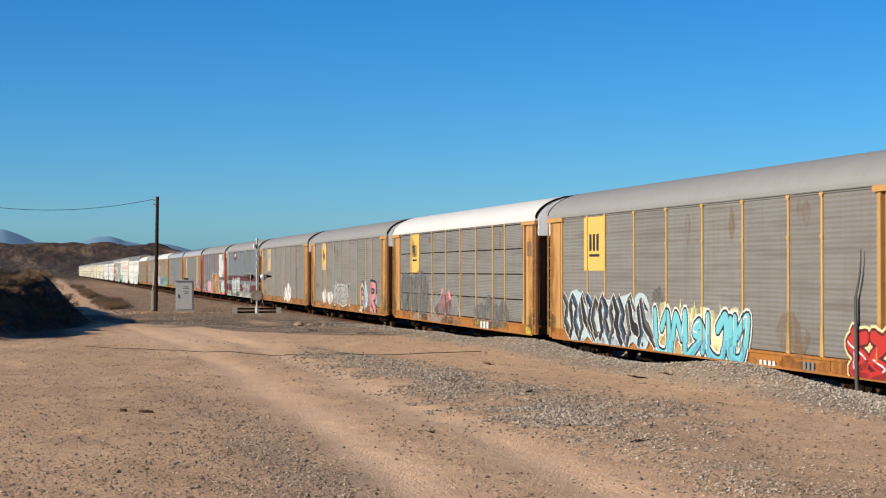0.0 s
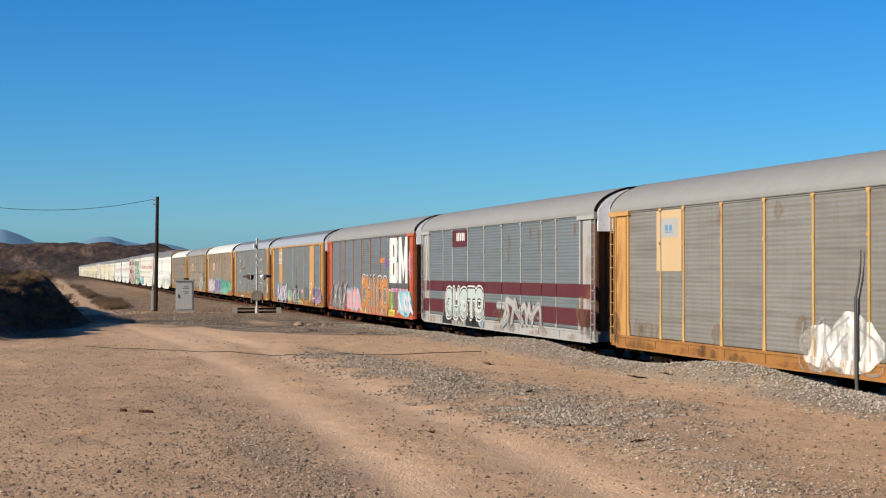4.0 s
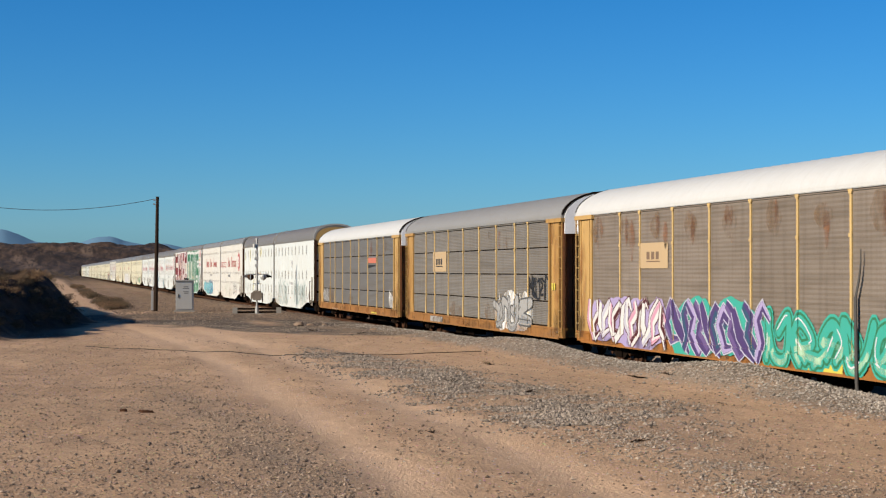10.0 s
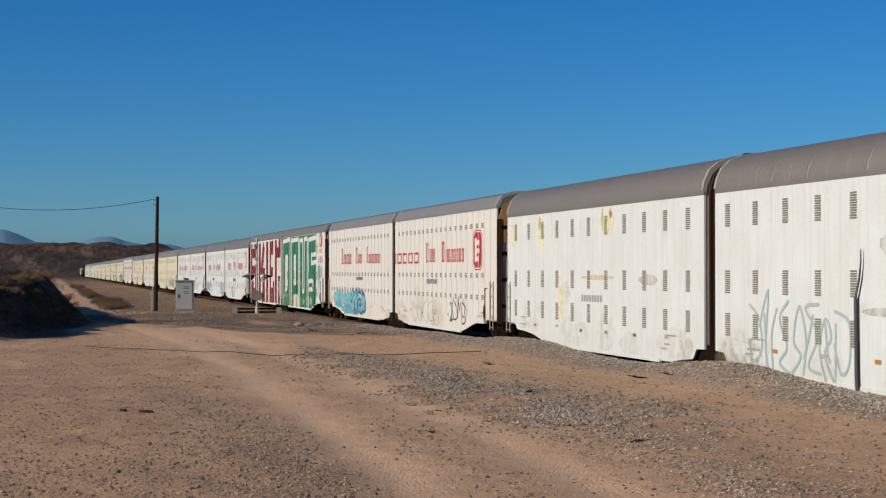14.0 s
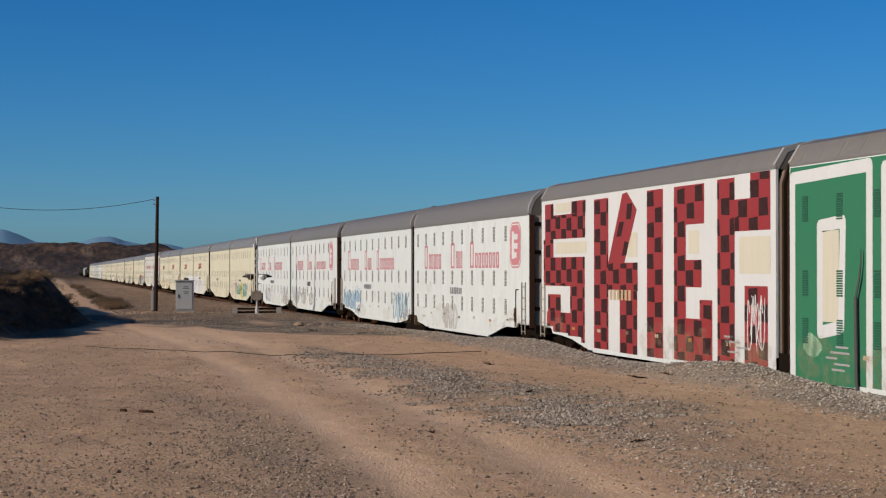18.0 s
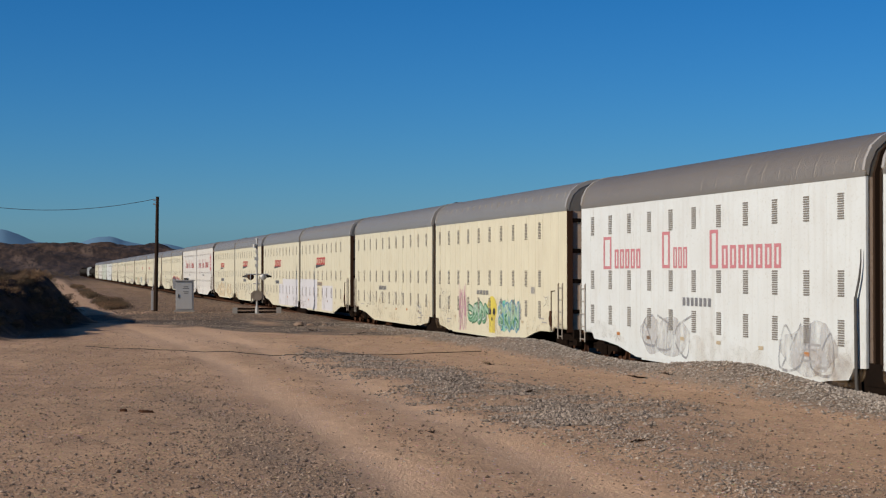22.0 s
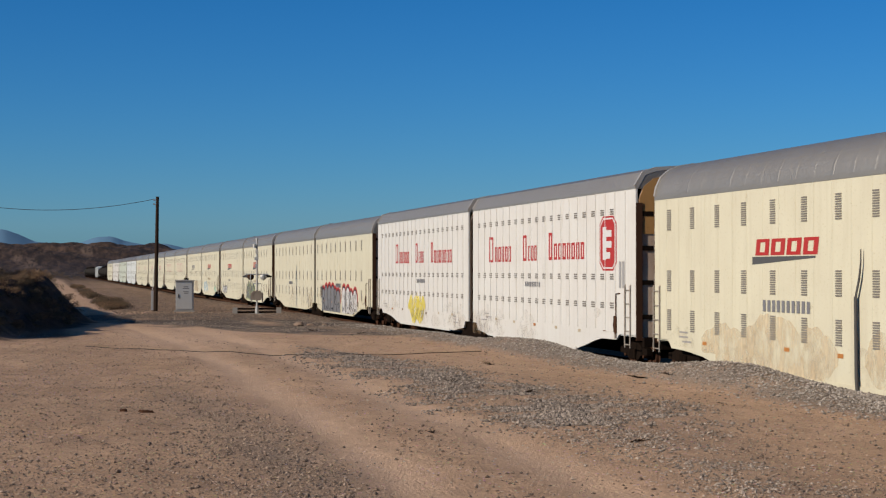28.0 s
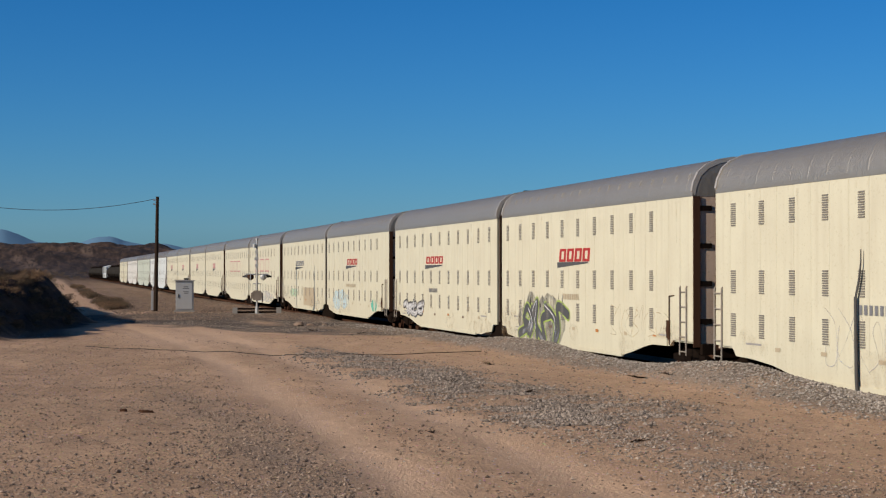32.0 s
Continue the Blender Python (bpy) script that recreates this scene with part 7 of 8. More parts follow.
tag(car, zones, -5.93, 0.64, 4.05, 1.32, n=3, seed=162, w=0.08, fill='blue', edge=None, back=None, word=None)
bars(car, zones, 2.58, 2.02, 2.29, 0.26, 'grey', 7)
patch(car, zones, 5.20, 0.65, 1.30, 0.59, 'white', 3, 'paint_patch')
car, zones, _ = UNITS[8]
plain_letters(car, zones, 7.98, 3.08, 0.82, 1.09, 1, 'fadedred')
plain_letters(car, zones, 6.99, 3.09, 2.82, 0.65, 5, 'fadedred')
plain_letters(car, zones, 2.35, 3.09, 0.85, 1.09, 1, 'fadedred')
plain_letters(car, zones, 1.32, 3.11, 1.15, 0.55, 3, 'fadedred')
plain_letters(car, zones, -1.09, 3.11, 0.79, 1.11, 1, 'fadedred')
plain_letters(car, zones, -2.03, 3.14, 3.87, 0.51, 7, 'fadedred')
emblem(car, zones, -7.25, 3.08, 1.6, 1.78, "fadedred")
ghost(car, zones, 9.20, 0.59, 3.27, 1.29, 'palegrey', 171)
ghost(car, zones, 5.48, 0.70, 2.93, 1.10, 'palegrey', 172)
bars(car, zones, 2.25, 2.00, 1.57, 0.30, 'grey', 7)
ghost(car, zones, 1.59, 0.65, 2.44, 0.88, 'palegrey', 173)
car, zones, _ = UNITS[9]
plain_letters(car, zones, 8.11, 3.08, 1.09, 1.03, 1, 'fadedred')
plain_letters(car, zones, 6.92, 3.10, 2.57, 0.60, 5, 'fadedred')
plain_letters(car, zones, 2.62, 3.10, 0.87, 1.06, 1, 'fadedred')
plain_letters(car, zones, 1.65, 3.10, 1.20, 0.60, 3, 'fadedred')
plain_letters(car, zones, -1.11, 3.09, 0.81, 1.04, 1, 'fadedred')
plain_letters(car, zones, -2.00, 3.09, 3.97, 0.61, 7, 'fadedred')
ghost(car, zones, 4.45, 0.52, 4.16, 1.36, 'palegrey', 174)
ghost(car, zones, -5.73, 0.57, 3.27, 1.26, 'palegrey', 175)
bars(car, zones, 0.85, 2.05, 2.24, 0.23, 'grey', 7)
car, zones, _ = UNITS[10]
tag(car, zones, 9.47, 1.13, 2.22, 1.02, n=3, seed=181, w=0.05, fill='grey', edge=None, back=None, word=None)
tag(car, zones, 5.74, 0.58, 1.36, 1.77, n=2, seed=182, w=0.07, fill='pink', edge=None, back=None, word=None)
tag(car, zones, 3.87, 0.84, 3.03, 0.91, n=4, seed=183, w=0.20, fill='palegreen', edge='green', back=None, word=None)
skull_blot(car, zones, 0.74, 0.54, 1.55, 1.46)
tag(car, zones, -1.23, 0.73, 2.81, 1.11, n=4, seed=184, w=0.24, fill='palegreen', edge='blue', back='teal', word=None)
bars(car, zones, 2.47, 2.05, 2.02, 0.18, 'grey', 8)
tag(car, zones, -7.46, 1.73, 0.76, 0.39, n=1, seed=185, w=0.05, fill='palegrey', edge=None, back=None, word=None)
tag(car, zones, -3.92, 1.20, 0.61, 0.54, n=2, seed=186, w=0.05, fill='grey', edge=None, back=None, word=None)
bars(car, zones, -5.86, 2.18, 0.52, 0.26, 'palegrey', 3)
car, zones, _ = UNITS[11]
tag(car, zones, 6.46, 1.10, 2.47, 0.71, n=2, seed=190, w=0.05, fill='grey', edge=None, back=None, word=None)
tag(car, zones, 2.64, 1.27, 1.93, 0.64, n=2, seed=191, w=0.05, fill='grey', edge=None, back=None, word=None)
tag(car, zones, -0.82, 1.21, 2.59, 0.83, n=2, seed=192, w=0.05, fill='grey', edge=None, back=None, word=None)
tag(car, zones, -6.83, 1.00, 1.22, 0.56, n=2, seed=193, w=0.05, fill='grey', edge=None, back=None, word=None)
bars(car, zones, 2.84, 2.02, 2.12, 0.22, 'grey', 8)
car, zones, _ = UNITS[12]
wedge_mark(car, zones, 2.87, 3.44, 3.74, 0.47, 3.14, 3.22, 3.78, 0.22, 'red')
patch(car, zones, 10.62, 0.26, 8.07, 2.20, 'whiter', 0, 'paint_patch')
patch(car, zones, 0.52, 0.48, 4.36, 1.59, 'whiter', 0, 'paint_patch')
patch(car, zones, 2.45, 2.05, 2.11, 0.26, 'tan', 1, 'paint_patch')
bars(car, zones, 2.38, 2.07, 1.98, 0.20, 'grey', 9)
car, zones, _ = UNITS[13]
wedge_mark(car, zones, 3.07, 3.38, 3.76, 0.49, 3.33, 3.22, 3.75, 0.18, 'red')
patch(car, zones, 0.48, 0.37, 2.11, 1.67, 'whiter', 0, 'paint_patch')
patch(car, zones, -1.63, 0.47, 8.36, 1.95, 'whiter', 0, 'paint_patch')
bars(car, zones, 2.55, 2.04, 2.15, 0.26, 'grey', 9)
car, zones, _ = UNITS[14]
wedge_mark(car, zones, 3.53, 3.44, 3.74, 0.47, 3.80, 3.22, 3.78, 0.22, 'red')
tag(car, zones, 11.28, 0.67, 3.67, 1.28, n=3, seed=201, w=0.05, fill='grey', edge=None, back=None, word=None)
tag(car, zones, 1.79, 0.76, 4.46, 1.27, n=4, seed=202, w=0.05, fill='palegrey', edge=None, back=None, word=None)
bars(car, zones, 3.11, 2.05, 2.11, 0.26, 'grey', 9)
car, zones, _ = UNITS[15]
wedge_mark(car, zones, 2.90, 3.41, 3.76, 0.41, 3.09, 3.18, 3.72, 0.20, 'red')
bars(car, zones, 2.43, 2.01, 2.87, 0.29, 'grey', 10)
smear(car, zones, 6.63, 0.23, 8.43, 1.61, 'tan2', 12, 4)
smear(car, zones, -3.13, 0.44, 4.71, 1.23, 'tan2', 10, 5)
car, zones, _ = UNITS[16]
plain_letters(car, zones, 7.70, 3.37, 0.90, 1.01, 1, 'red')
plain_letters(car, zones, 6.71, 3.38, 2.59, 0.60, 5, 'red')
plain_letters(car, zones, 2.55, 3.40, 0.68, 0.96, 1, 'red')
plain_letters(car, zones, 1.79, 3.40, 1.24, 0.56, 3, 'red')
plain_letters(car, zones, -0.91, 3.41, 0.60, 0.97, 1, 'red')
plain_letters(car, zones, -1.57, 3.42, 3.69, 0.57, 7, 'red')
emblem(car, zones, -6.83, 3.03, 1.73, 1.75, "red")
bars(car, zones, 2.16, 2.45, 2.08, 0.18, 'grey', 9)
bars(car, zones, -8.81, 2.49, 0.62, 0.83, 'palegrey', 2)
car, zones, _ = UNITS[17]
plain_letters(car, zones, 5.55, 3.41, 0.86, 0.97, 1, 'red')
plain_letters(car, zones, 4.60, 3.41, 2.62, 0.57, 5, 'red')
plain_letters(car, zones, 0.59, 3.43, 0.65, 0.93, 1, 'red')
plain_letters(car, zones, -0.17, 3.42, 1.22, 0.54, 3, 'red')
plain_letters(car, zones, -2.94, 3.42, 0.57, 0.94, 1, 'red')
plain_letters(car, zones, -3.60, 3.40, 3.72, 0.58, 7, 'red')
tag(car, zones, 1.79, 0.55, 3.24, 1.28, n=3, seed=211, w=0.30, fill='yellow', edge='yellow', back='yellow', word=None)
tag(car, zones, 1.41, 0.69, 2.69, 0.84, n=3, seed=212, w=0.04, fill='brown', edge=None, back=None, word=None)
bars(car, zones, 0.23, 2.45, 1.95, 0.19, 'grey', 9)
car, zones, _ = UNITS[18]
fingers(car, zones, 7.7, 0.34, 7.25, 1.85, 6, 'grey', 'black', 'red', 221)
fingers(car, zones, -0.2, 0.4, 5.3, 1.75, 4, 'white', 'black', 'red', 222)
tag(car, zones, -0.5, 0.6, 4.6, 1.2, n=4, seed=222, w=0.2, fill='black')
tag(car, zones, 8.38, 1.29, 0.99, 0.80, n=3, seed=223, w=0.08, fill='black', edge=None, back=None, word=None)
smear(car, zones, -5.38, 0.93, 0.91, 0.42, 'brown', 2, 4)
bars(car, zones, 2.09, 2.01, 1.92, 0.24, 'grey', 9)
car, zones, _ = UNITS[19]
tag(car, zones, 3.65, 0.77, 7.13, 1.37, n=6, seed=231, w=0.045, fill='palegrey', edge=None, back=None, word=None)
tag(car, zones, -4.26, 0.63, 5.03, 1.40, n=5, seed=232, w=0.05, fill='palegrey', edge=None, back=None, word=None)
bars(car, zones, 1.95, 2.05, 2.00, 0.22, 'grey', 8)
car, zones, _ = UNITS[20]
wedge_mark(car, zones, 2.55, 3.34, 3.61, 0.45, 2.76, 3.13, 3.59, 0.20, 'red')
tag(car, zones, 7.81, 0.39, 5.95, 1.65, n=3, seed=241, w=0.34, fill='darkgrey', edge='lime', back='darkgrey', word=None)
tag(car, zones, -3.13, 0.95, 5.63, 1.00, n=5, seed=242, w=0.04, fill='tan2', edge=None, back=None, word=None)
bars(car, zones, 2.05, 2.04, 1.88, 0.20, 'tan2', 9)
car, zones, _ = UNITS[21]
wedge_mark(car, zones, 2.88, 3.36, 3.63, 0.34, 3.10, 3.11, 3.65, 0.19, 'red')
tag(car, zones, 7.84, 0.88, 4.29, 0.69, n=3, seed=243, w=0.06, fill='white', edge='palegrey', back=None, word=None)
bars(car, zones, 2.21, 2.03, 1.80, 0.19, 'grey', 9)
car, zones, _ = UNITS[22]
wedge_mark(car, zones, 2.73, 3.39, 3.59, 0.35, 3.09, 3.14, 3.54, 0.20, 'red')
smear(car, zones, 7.97, 0.65, 5.95, 1.26, 'paleblue', 6, 3)
smear(car, zones, -5.20, 0.78, 1.80, 0.72, 'teal', 3, 3)
bars(car, zones, 2.87, 2.07, 3.26, 0.20, 'tan2', 9)
car, zones, _ = UNITS[23]
wedge_mark(car, zones, 3.13, 3.39, 4.02, 0.34, 3.34, 3.12, 3.74, 0.19, 'grey')
smear(car, zones, 6.32, 1.15, 4.22, 0.66, 'palegreen', 4, 3)
patch(car, zones, -0.70, 0.64, 5.07, 1.24, 'tan2', 0, 'paint_patch')
car, zones, _ = UNITS[24]
plain_letters(car, zones, 6.22, 2.97, 10.44, 1.06, 3, "fadedred")
smear(car, zones, 6.22, 0.40, 13.61, 0.99, 'palegrey', 6, 3)
car, zones, _ = UNITS[25]
plain_letters(car, zones, 5.70, 2.96, 9.83, 1.02, 3, "fadedred")
car, zones, _ = UNITS[26]
wedge_mark(car, zones, 1.5, 3.35, 3.0, 0.5, 1.6, 3.0, 3.0, 0.3, "fadedred")
car, zones, _ = UNITS[27]
wedge_mark(car, zones, 1.5, 3.35, 3.0, 0.5, 1.6, 3.0, 3.0, 0.3, "fadedred")
car, zones, _ = UNITS[28]
wedge_mark(car, zones, 1.5, 3.35, 3.0, 0.5, 1.6, 3.0, 3.0, 0.3, "fadedred")
car, zones, _ = UNITS[29]
wedge_mark(car, zones, 1.5, 3.35, 3.0, 0.5, 1.6, 3.0, 3.0, 0.3, "fadedred")


# wear on all the cars near enough to show it
for i, (car, zones) in enumerate(SINGLES):
    weather(car, zones, 300 + i, RACK_L / 2 - 1.4, SILL_Z, EAVE_Z - 0.12)
    for e in (-1, 1):
        smear(car, zones, e * (RACK_L / 2 - 0.6) + 0.5, FLOOR_Z - 0.25, 0.9, 0.9, "grease", 4, 340 + 2 * i + e)
        smear(car, zones, e * (RACK_L / 2 - 0.75) + 0.3, FLOOR_Z, 0.7, 3.4, "rust", 3, 380 + 2 * i + e)
for i, (car, zones, _) in enumerate(UNITS[:24]):
    r = random.Random(400 + i)
    for k in range(9):
        y = UNIT_L / 2 * (r.choice((-1, 1)) * r.uniform(0.75, 0.95) if k < 5 else r.uniform(-0.8, 0.8))
        w = r.uniform(1.4, 3.6)
        spray(car, "grime_patch", cloud(y + w / 2, 0.4, w, r.uniform(0.5, 1.3), r.randrange(9999), 5), GRIME, zones, 3, "", True)
    for k in range(5):
        y, h = r.uniform(-0.9, 0.9) * UNIT_L / 2, r.uniform(0.4, 1.2)
        spray(car, "grime_streak", [[(y, 5.0), (y - 0.16, 5.0), (y - 0.1, 5.0 - h), (y - 0.05, 5.0 - h)]], GRIME, zones, 0)


# ---- crossing signal, relay cabinet, poles ----
def build_signal():
    gx, gy = 13.45, 114.4
    gz = float(height(gx, gy))
    r = new("crossing_signal")
    tagged(r, "grey railway crossing signal mast seen from behind with unlit lamps", "signal")
    bm = bmesh.new()
    rod(bm, (0, 0, 0.3), (0, 0, 4.9), 0.065, 12)
    part("mast", bm, SILVER, r, "pale grey steel mast")
    bm = bmesh.new()
    rod(bm, (0, 0, 0), (0, 0, 0.5), 0.13, 12, 0.09)
    part("mast_base", bm, SILVER, r)
    bm = bmesh.new()
    rod(bm, (-0.75, 0.02, 2.62), (0.75, 0.02, 2.62), 0.04, 8)
    rod(bm, (-0.25, 0, 2.0), (0.25, 0, 2.0), 0.03, 8)
    part("crossarm", bm, SILVER, r)
    for sx in (-0.42, 0.42):
        bm = bmesh.new()
        n = 20
        rings = [(0.0, 0.1), (0.1, 0.21), (0.15, 0.22), (0.2, 0.1)]
        loops = [[bm.verts.new((sx + q * math.cos(2 * math.pi * i / n), y - 0.08, 2.45 + q * math.sin(2 * math.pi * i / n))) for i in range(n)] for y, q in rings]
        for a, b in zip(loops, loops[1:]):
            for i in range(n):
                bm.faces.new((a[i], a[(i + 1) % n], b[(i + 1) % n], b[i]))
        bm.faces.new(loops[0][::-1])
        bm.faces.new(loops[-1])
        lamp = part("lamp", bm, RUST if sx < 0 else SILVER, r, "round signal lamp with black background")
        bm = bmesh.new()
        rod(bm, (sx * 1.2, 0.1, 2.5), (sx * 2.25, 0.3, 2.47), 0.13, 10, 0.05)
        part("lamp_hood", bm, BLACK, lamp)
        bm = bmesh.new()
        rod(bm, (sx, -0.1, 2.62), (sx, -0.1, 2.2), 0.03, 6)
        part("lamp_bracket", bm, SILVER, lamp)
    bm = bmesh.new()
    n = 12
    for i in range(n):
        a = 2 * math.pi * i / n
        box(bm, 0.3 * math.cos(a) - 0.06, 0.3 * math.cos(a) + 0.06, -0.16, -0.05, 1.22 + 0.3 * math.sin(a) - 0.06, 1.22 + 0.3 * math.sin(a) + 0.06)
    box(bm, -0.27, 0.27, -0.14, 0.18, 0.93, 1.5)
    rod(bm, (-0.38, 0.02, 1.25), (0.38, 0.02, 1.25), 0.15, 12)
    box(bm, -0.4, -0.32, -0.1, 0.1, 0.75, 1.4)
    box(bm, 0.32, 0.4, -0.1, 0.1, 0.75, 1.4)
    part("gate_mechanism", bm, TAUPE, r, "square dark gate mechanism housing with side arms")
    for z, w in ((4.1, 0.1), (3.65, 0.16), (3.2, 0.12)):
        bm = bmesh.new()
        box(bm, -w, w * 0.6, -0.1, 0.1, z - 0.09, z + 0.09)
        part("mast_clamp", bm, SILVER, r)
    bm = bmesh.new()
    rod(bm, (0, 0, 4.9), (0, 0, 5.0), 0.1, 10)
    rod(bm, (-0.16, -0.05, 4.35), (-0.16, -0.05, 4.6), 0.12, 10)
    part("bell", bm, SILVER, r, "grey warning bell")
    # low guard of concrete blocks and rails round the foot
    for x in (-1.6, 1.28):
        bm = bmesh.new()
        box(bm, x, x + 0.32, -0.25, 0.35, -0.05, 0.42)
        part("guard_block", bm, CONCRETE, r, "concrete guard block")
    for z in (0.12, 0.34):
        bm = bmesh.new()
        box(bm, -1.6, 1.5, 0.05, 0.2, z - 0.06, z + 0.06)
        part("guard_beam", bm, STEEL, r, "dark low guard beam")
    bm = bmesh.new()
    box(bm, -0.5, 0.5, -0.4, 0.4, -0.15, 0.05)
    part("foundation", bm, CONCRETE, r)
    r.matrix_world = pose(gx, gy, gz, 0, 0, -8)


def build_cabinet():
    gx, gy = 9.1, 119.4
    gz = float(height(gx, gy))
    r = new("relay_cabinet")
    tagged(r, "pale grey metal railway relay cabinet beside the track", "cabinet")
    bm = bmesh.new()
    box(bm, -0.6, 0.6, -0.5, 0.5, 0.1, 2.1)
    bmesh.ops.bevel(bm, geom=bm.edges[:], offset=0.03, segments=2, affect='EDGES')
    part("housing", bm, SILVER, r)
    bm = bmesh.new()
    prism(bm, [(-0.66, 2.09), (-0.66, 2.14), (0, 2.2), (0.66, 2.14), (0.66, 2.09)], -0.58, 0.58)
    part("lid", bm, GREYPAINT, r, "overhanging grey lid")
    bm = bmesh.new()
    rod(bm, (0.1, 0.1, 2.15), (0.1, 0.1, 2.3), 0.16, 10)
    part("vent_cowl", bm, STEEL, r)
    bm = bmesh.new()
    box(bm, -0.52, 0.52, -0.535, -0.5, 0.2, 2.0)
    d = part("cabinet_door", bm, SILVER, r)
    bm = bmesh.new()
    rod(bm, (-0.4, -0.56, 0.95), (-0.4, -0.56, 1.2), 0.025, 8)
    part("handle", bm, STEEL, d)
    for i, (z, w) in enumerate(((1.72, 0.3), (1.6, 0.42), (1.38, 0.36), (1.28, 0.3))):
        bm = bmesh.new()
        box(bm, 0.1 - w / 2, 0.1 + w / 2, -0.545, -0.535, z - 0.03, z + 0.03)
        part("notice_bar", bm, col_ink("grey"), d)
    bm = bmesh.new()
    box(bm, -0.7, 0.7, -0.6, 0.6, -0.3, 0.11)
    part("plinth", bm, CONCRETE, r)
    r.matrix_world = pose(gx, gy, gz, 0, 0, -6)


def utility_pole(x, y, h, lean, label, fittings=True):
    z = float(height(x, y))
    r = new("utility_pole")
    tagged(r, label, "utility pole", "wooden utility poles")
    bm = bmesh.new()
    rod(bm, (0, 0, -0.4), (lean, 0, h), 0.15, 14, 0.11)
    part("shaft", bm, WOOD, r)
    if fittings:
        for dz in (0.25, 0.55):
            bm = bmesh.new()
            rod(bm, (lean - 0.13, 0, h - dz), (lean - 0.3, 0, h - dz + 0.06), 0.05, 8)
            part("insulator", bm, SILVER, r, "grey porcelain insulator")
        bm = bmesh.new()
        box(bm, -0.31, -0.15, -0.1, 0.1, 0.1, 1.45)
        part("meter_box", bm, SILVER, r, "grey meter box on the pole")
        bm = bmesh.new()
        rod(bm, (-0.2, 0, 1.5), (lean - 0.16, 0, 3.6), 0.025, 6)
        part("conduit", bm, SILVER, r)
    else:
        bm = bmesh.new()
        rod(bm, (lean + 0.15, 0, h - 0.2), (lean + 0.24, 0, h + 0.7), 0.05, 8)
        part("pole_top_pin", bm, STEEL, r)
    r.matrix_world = pose(x, y, z)
    return r


def build_shadow_strip():
    """Thin dark strip close beside the track, bent on top, standing for a shadow."""
    x, y = 17.372, 35.22
    z = float(height(x, y))
    r = new("shadow_strip")
    tagged(r, "thin dark strip with bent top, standing in for a shadow on the cars", "marker post")
    bm = bmesh.new()
    prism(bm, [(-0.14, -0.1), (-0.03, -0.1), (0.1, 0.95), (0.13, 2.45 - z), (0.02, 2.45 - z), (-0.02, 0.95)], -0.013, 0.013, "x")
    part("stake", bm, SHADOWGREY, r)
    bm = bmesh.new()
    prism(bm, [(0.03, 2.42 - z), (0.11, 2.42 - z), (-0.08, 2.87 - z), (-0.17, 3.2 - z), (-0.19, 3.5 - z), (-0.21, 3.5 - z), (-0.21, 3.2 - z), (-0.15, 2.85 - z)], -0.009, 0.009, "x")
    part("whip", bm, SHADOWGREY, r)
    r.matrix_world = pose(x, y, z)


def build_wire():
    a, b = Vector((7.15, 121.4, 8.0)), Vector((-7.2, 125.0, 8.05))
    bm = bmesh.new()
    pts = []
    for i in range(25):
        t = i / 24
        p = a.lerp(b, t)
        p.z -= 0.78 * 4 * t * (1 - t)
        pts.append(p)
    for p, q in zip(pts, pts[1:]):
        rod(bm, p, q, 0.02, 6)
    thing("overhead_wire", bm, WIRE, "thin dark wire sagging between two wooden poles", "wire")


def build_ground_cable():
    bm = bmesh.new()
    pts = []
    for i in range(121):
        t = i / 120
        x = 1.3 + t * 12.6
        y = 62.4 - 7.6 * math.sin(min(1.0, t / 0.62) * math.pi / 2) + 1.2 * max(0.0, t - 0.55) + 0.06 * math.sin(t * 31)
        pts.append(Vector((x, y, float(height(x, y)) + 0.015)))
    for p, q in zip(pts, pts[1:]):
        rod(bm, p, q, 0.013, 6)
    thing("ground_cable", bm, WIRE, "thin dark cable lying across the dirt road", "cable")


build_signal()
build_cabinet()
utility_pole(7.25, 121.4, 7.95, 0.12, "dark wooden utility pole with meter box")
utility_pole(-7.3, 125.0, 8.0, 0.0, "dark wooden utility pole by the bank")
build_shadow_strip()
build_wire()
build_ground_cable()
build_stones()


def dry_branch(x, y, size, seed):
    r = random.Random(seed)
    bm = bmesh.new()
    a = r.uniform(0, math.pi)
    for i in range(6):
        d = a + r.uniform(-0.7, 0.7)
        s = size * r.uniform(-0.3, 0.3)
        px, py = s * math.cos(a), s * math.sin(a)
        q = size * r.uniform(0.4, 0.9)
        rod(bm, (px, py, 0.01), (px + q * math.cos(d), py + q * math.sin(d), r.uniform(0.02, 0.14) * size + 0.02), 0.012, 5, 0.005)
    ob = thing("dry_branch", bm, WOOD, "small dry broken branch lying on the sand", "branch", "dry branches on the ground")
    ob.location = (x, y, float(height(x, y)))


for bx, by, bs in ((9.2, 39.3, 0.5), (10.2, 36.6, 0.4), (8.7, 25.1, 0.3), (14.3, 40.6, 0.6), (14.7, 39.6, 0.4), (12.2, 47.5, 0.5), (13.1, 73.7, 0.9), (11.8, 77.7, 0.7), (6.1, 27.5, 0.2)):
    dry_branch(bx, by, bs, int(bx * 10))


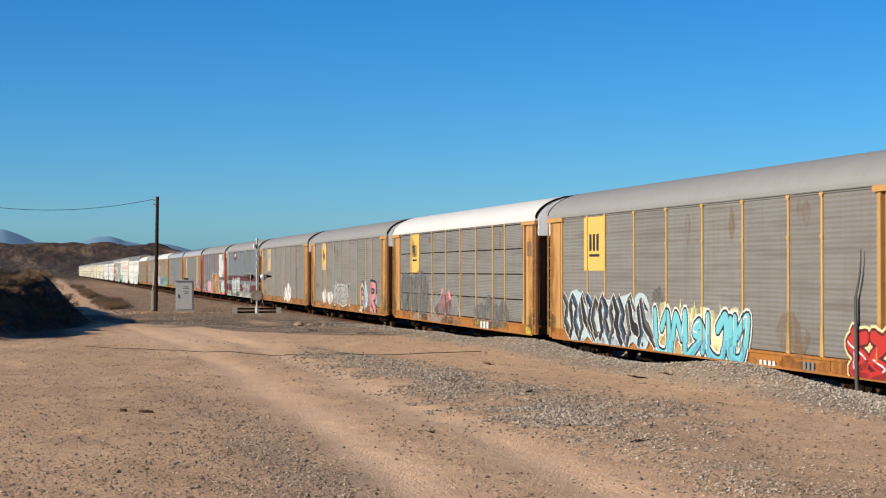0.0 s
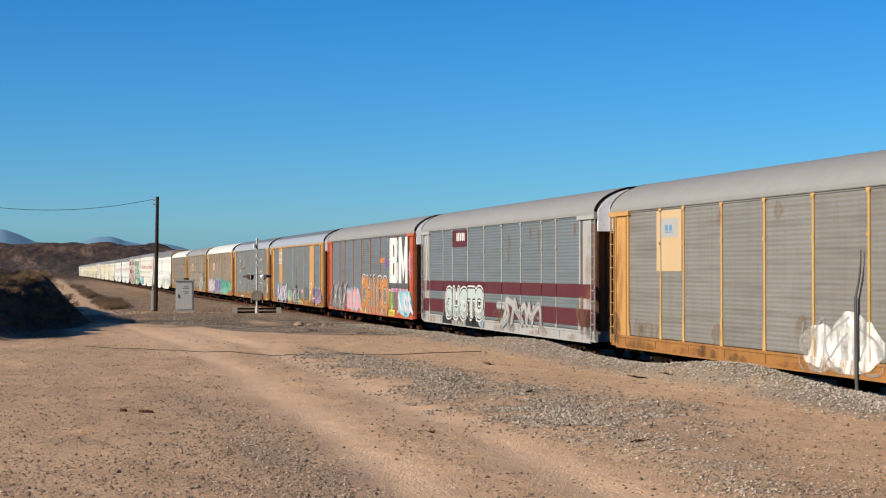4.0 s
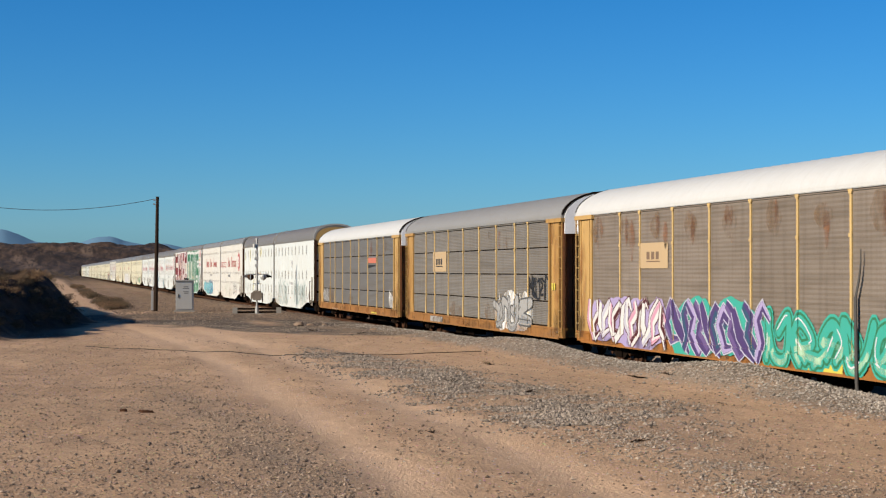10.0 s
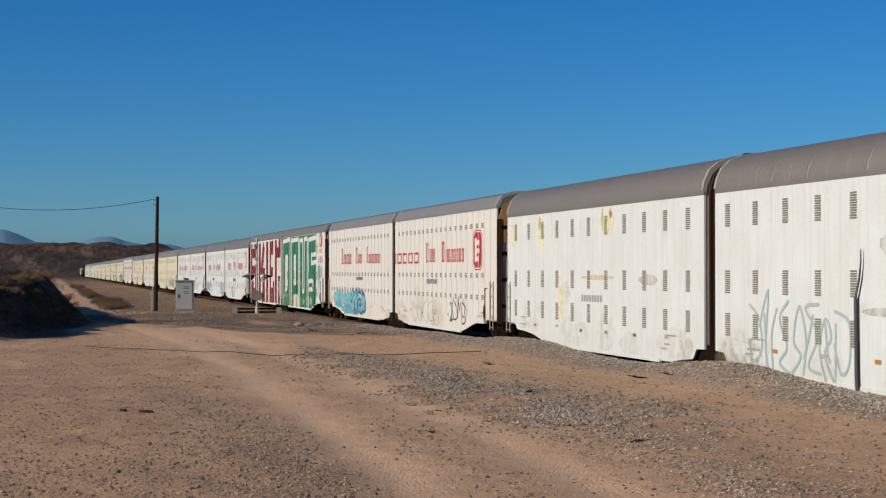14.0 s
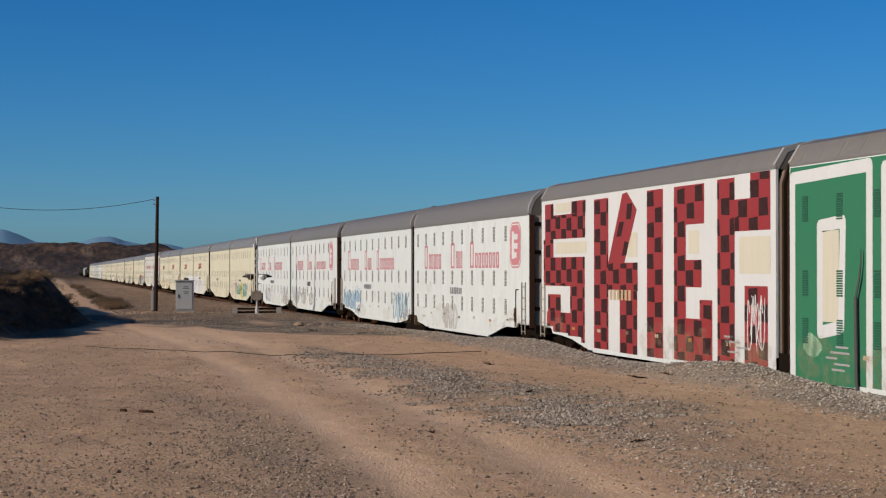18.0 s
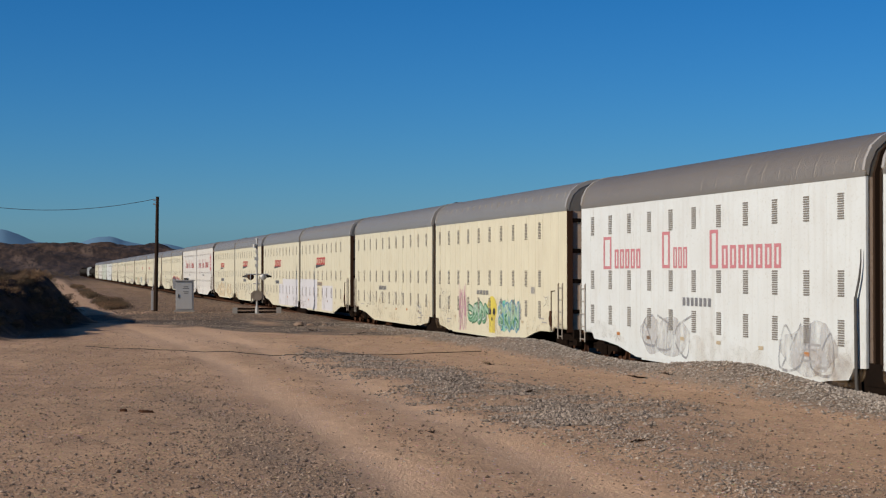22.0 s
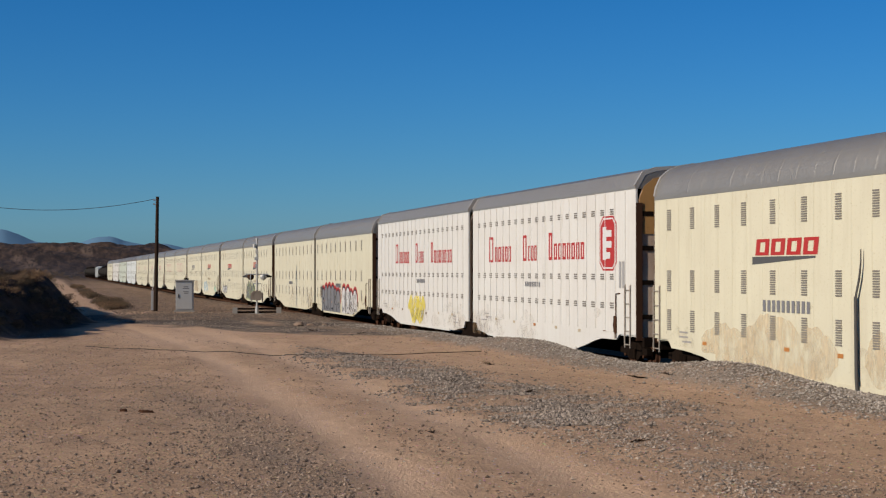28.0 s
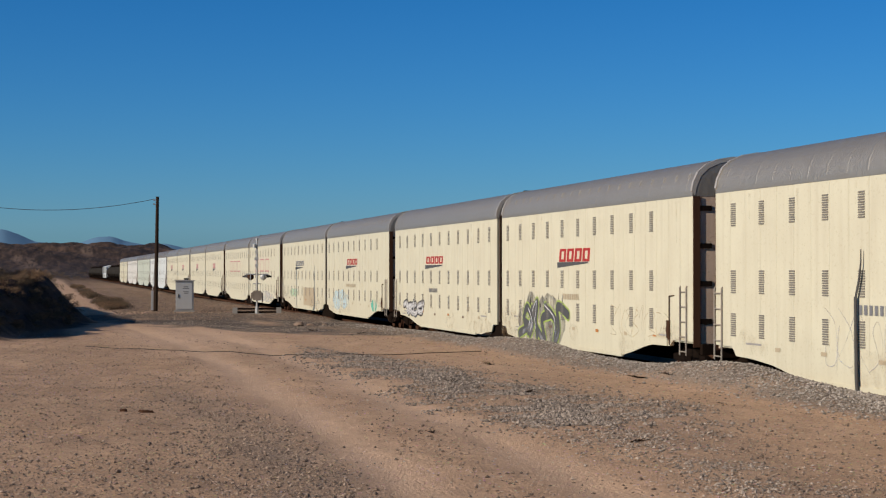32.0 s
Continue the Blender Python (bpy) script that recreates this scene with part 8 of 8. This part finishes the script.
def wood_chip(x, y, a, seed):
    """A flat split of brown bark."""
    r = random.Random(seed)
    bm = bmesh.new()
    rim = [(0.5 * a * math.cos(k * math.pi / 5) * r.uniform(0.8, 1.15), 0.2 * a * math.sin(k * math.pi / 5) * r.uniform(0.7, 1.2)) for k in range(10)]
    lo = [bm.verts.new((p, q, -0.01)) for p, q in rim]
    hi = [bm.verts.new((0.8 * p, 0.75 * q, 0.035 + r.uniform(0, 0.02))) for p, q in rim]
    for k in range(10):
        bm.faces.new((lo[k], lo[(k + 1) % 10], hi[(k + 1) % 10], hi[k]))
    bm.faces.new(hi)
    bm.faces.new(lo[::-1])
    ob = thing("bark_chip", bm, RUST, "flat piece of dark brown bark on the sand", "bark chip", "bark chips on the ground")
    ob.matrix_world = pose(x, y, float(height(x, y)) + 0.005, 0, 0, r.uniform(-25, 10))


wood_chip(1.4, 33.3, 0.16, 1)
wood_chip(1.8, 33.2, 0.30, 2)


def rubble(x, y, size, seed):
    """One rough dark lump of broken asphalt."""
    r = random.Random(seed)
    bm = bmesh.new()
    bmesh.ops.create_icosphere(bm, subdivisions=2, radius=1.0)
    for v in bm.verts:
        v.co *= r.uniform(0.8, 1.15)
        v.co = Vector((v.co.x * size, v.co.y * size * 0.7, v.co.z * size * 0.4))
    ob = thing("asphalt_lump", bm, CLOD, "dark broken lump of asphalt beside the track", "rubble", "asphalt lumps by the crossing")
    ob.matrix_world = pose(x, y, float(height(x, y)) + size * 0.15, 0, 0, r.uniform(0, 360))


for lx, ly, ls in ((12.5, 87.9, 0.35), (13.1, 88.1, 0.24), (13.9, 88.6, 0.2), (14.6, 78.5, 0.2)):
    rubble(lx, ly, ls, int(lx * 10))
build_scrub()


# ---- the train rolls past at an even pace ----
CURVE_AT, CURVE_R = 1020.0, 420.0


def on_track(s):
    """The pose at a distance along the track; past the straight it bends away behind the train."""
    if s <= CURVE_AT:
        return pose(TRACK_X, s, 0)
    a = (s - CURVE_AT) / CURVE_R
    return pose(TRACK_X + CURVE_R * (1 - math.cos(a)), CURVE_AT + CURVE_R * math.sin(a), 0, 0, 0, -math.degrees(a))


def motions():
    for car, s0 in TRAIN:
        if s0 + 20 < CURVE_AT:
            rows = [(t, on_track(s0 - SPEED * t)) for t in (0.0, 8.0, 16.0, 24.0, 32.0)]
        else:
            rows = [(float(t), on_track(s0 - SPEED * t)) for t in range(33)]
        walk(car, rows)


motions()
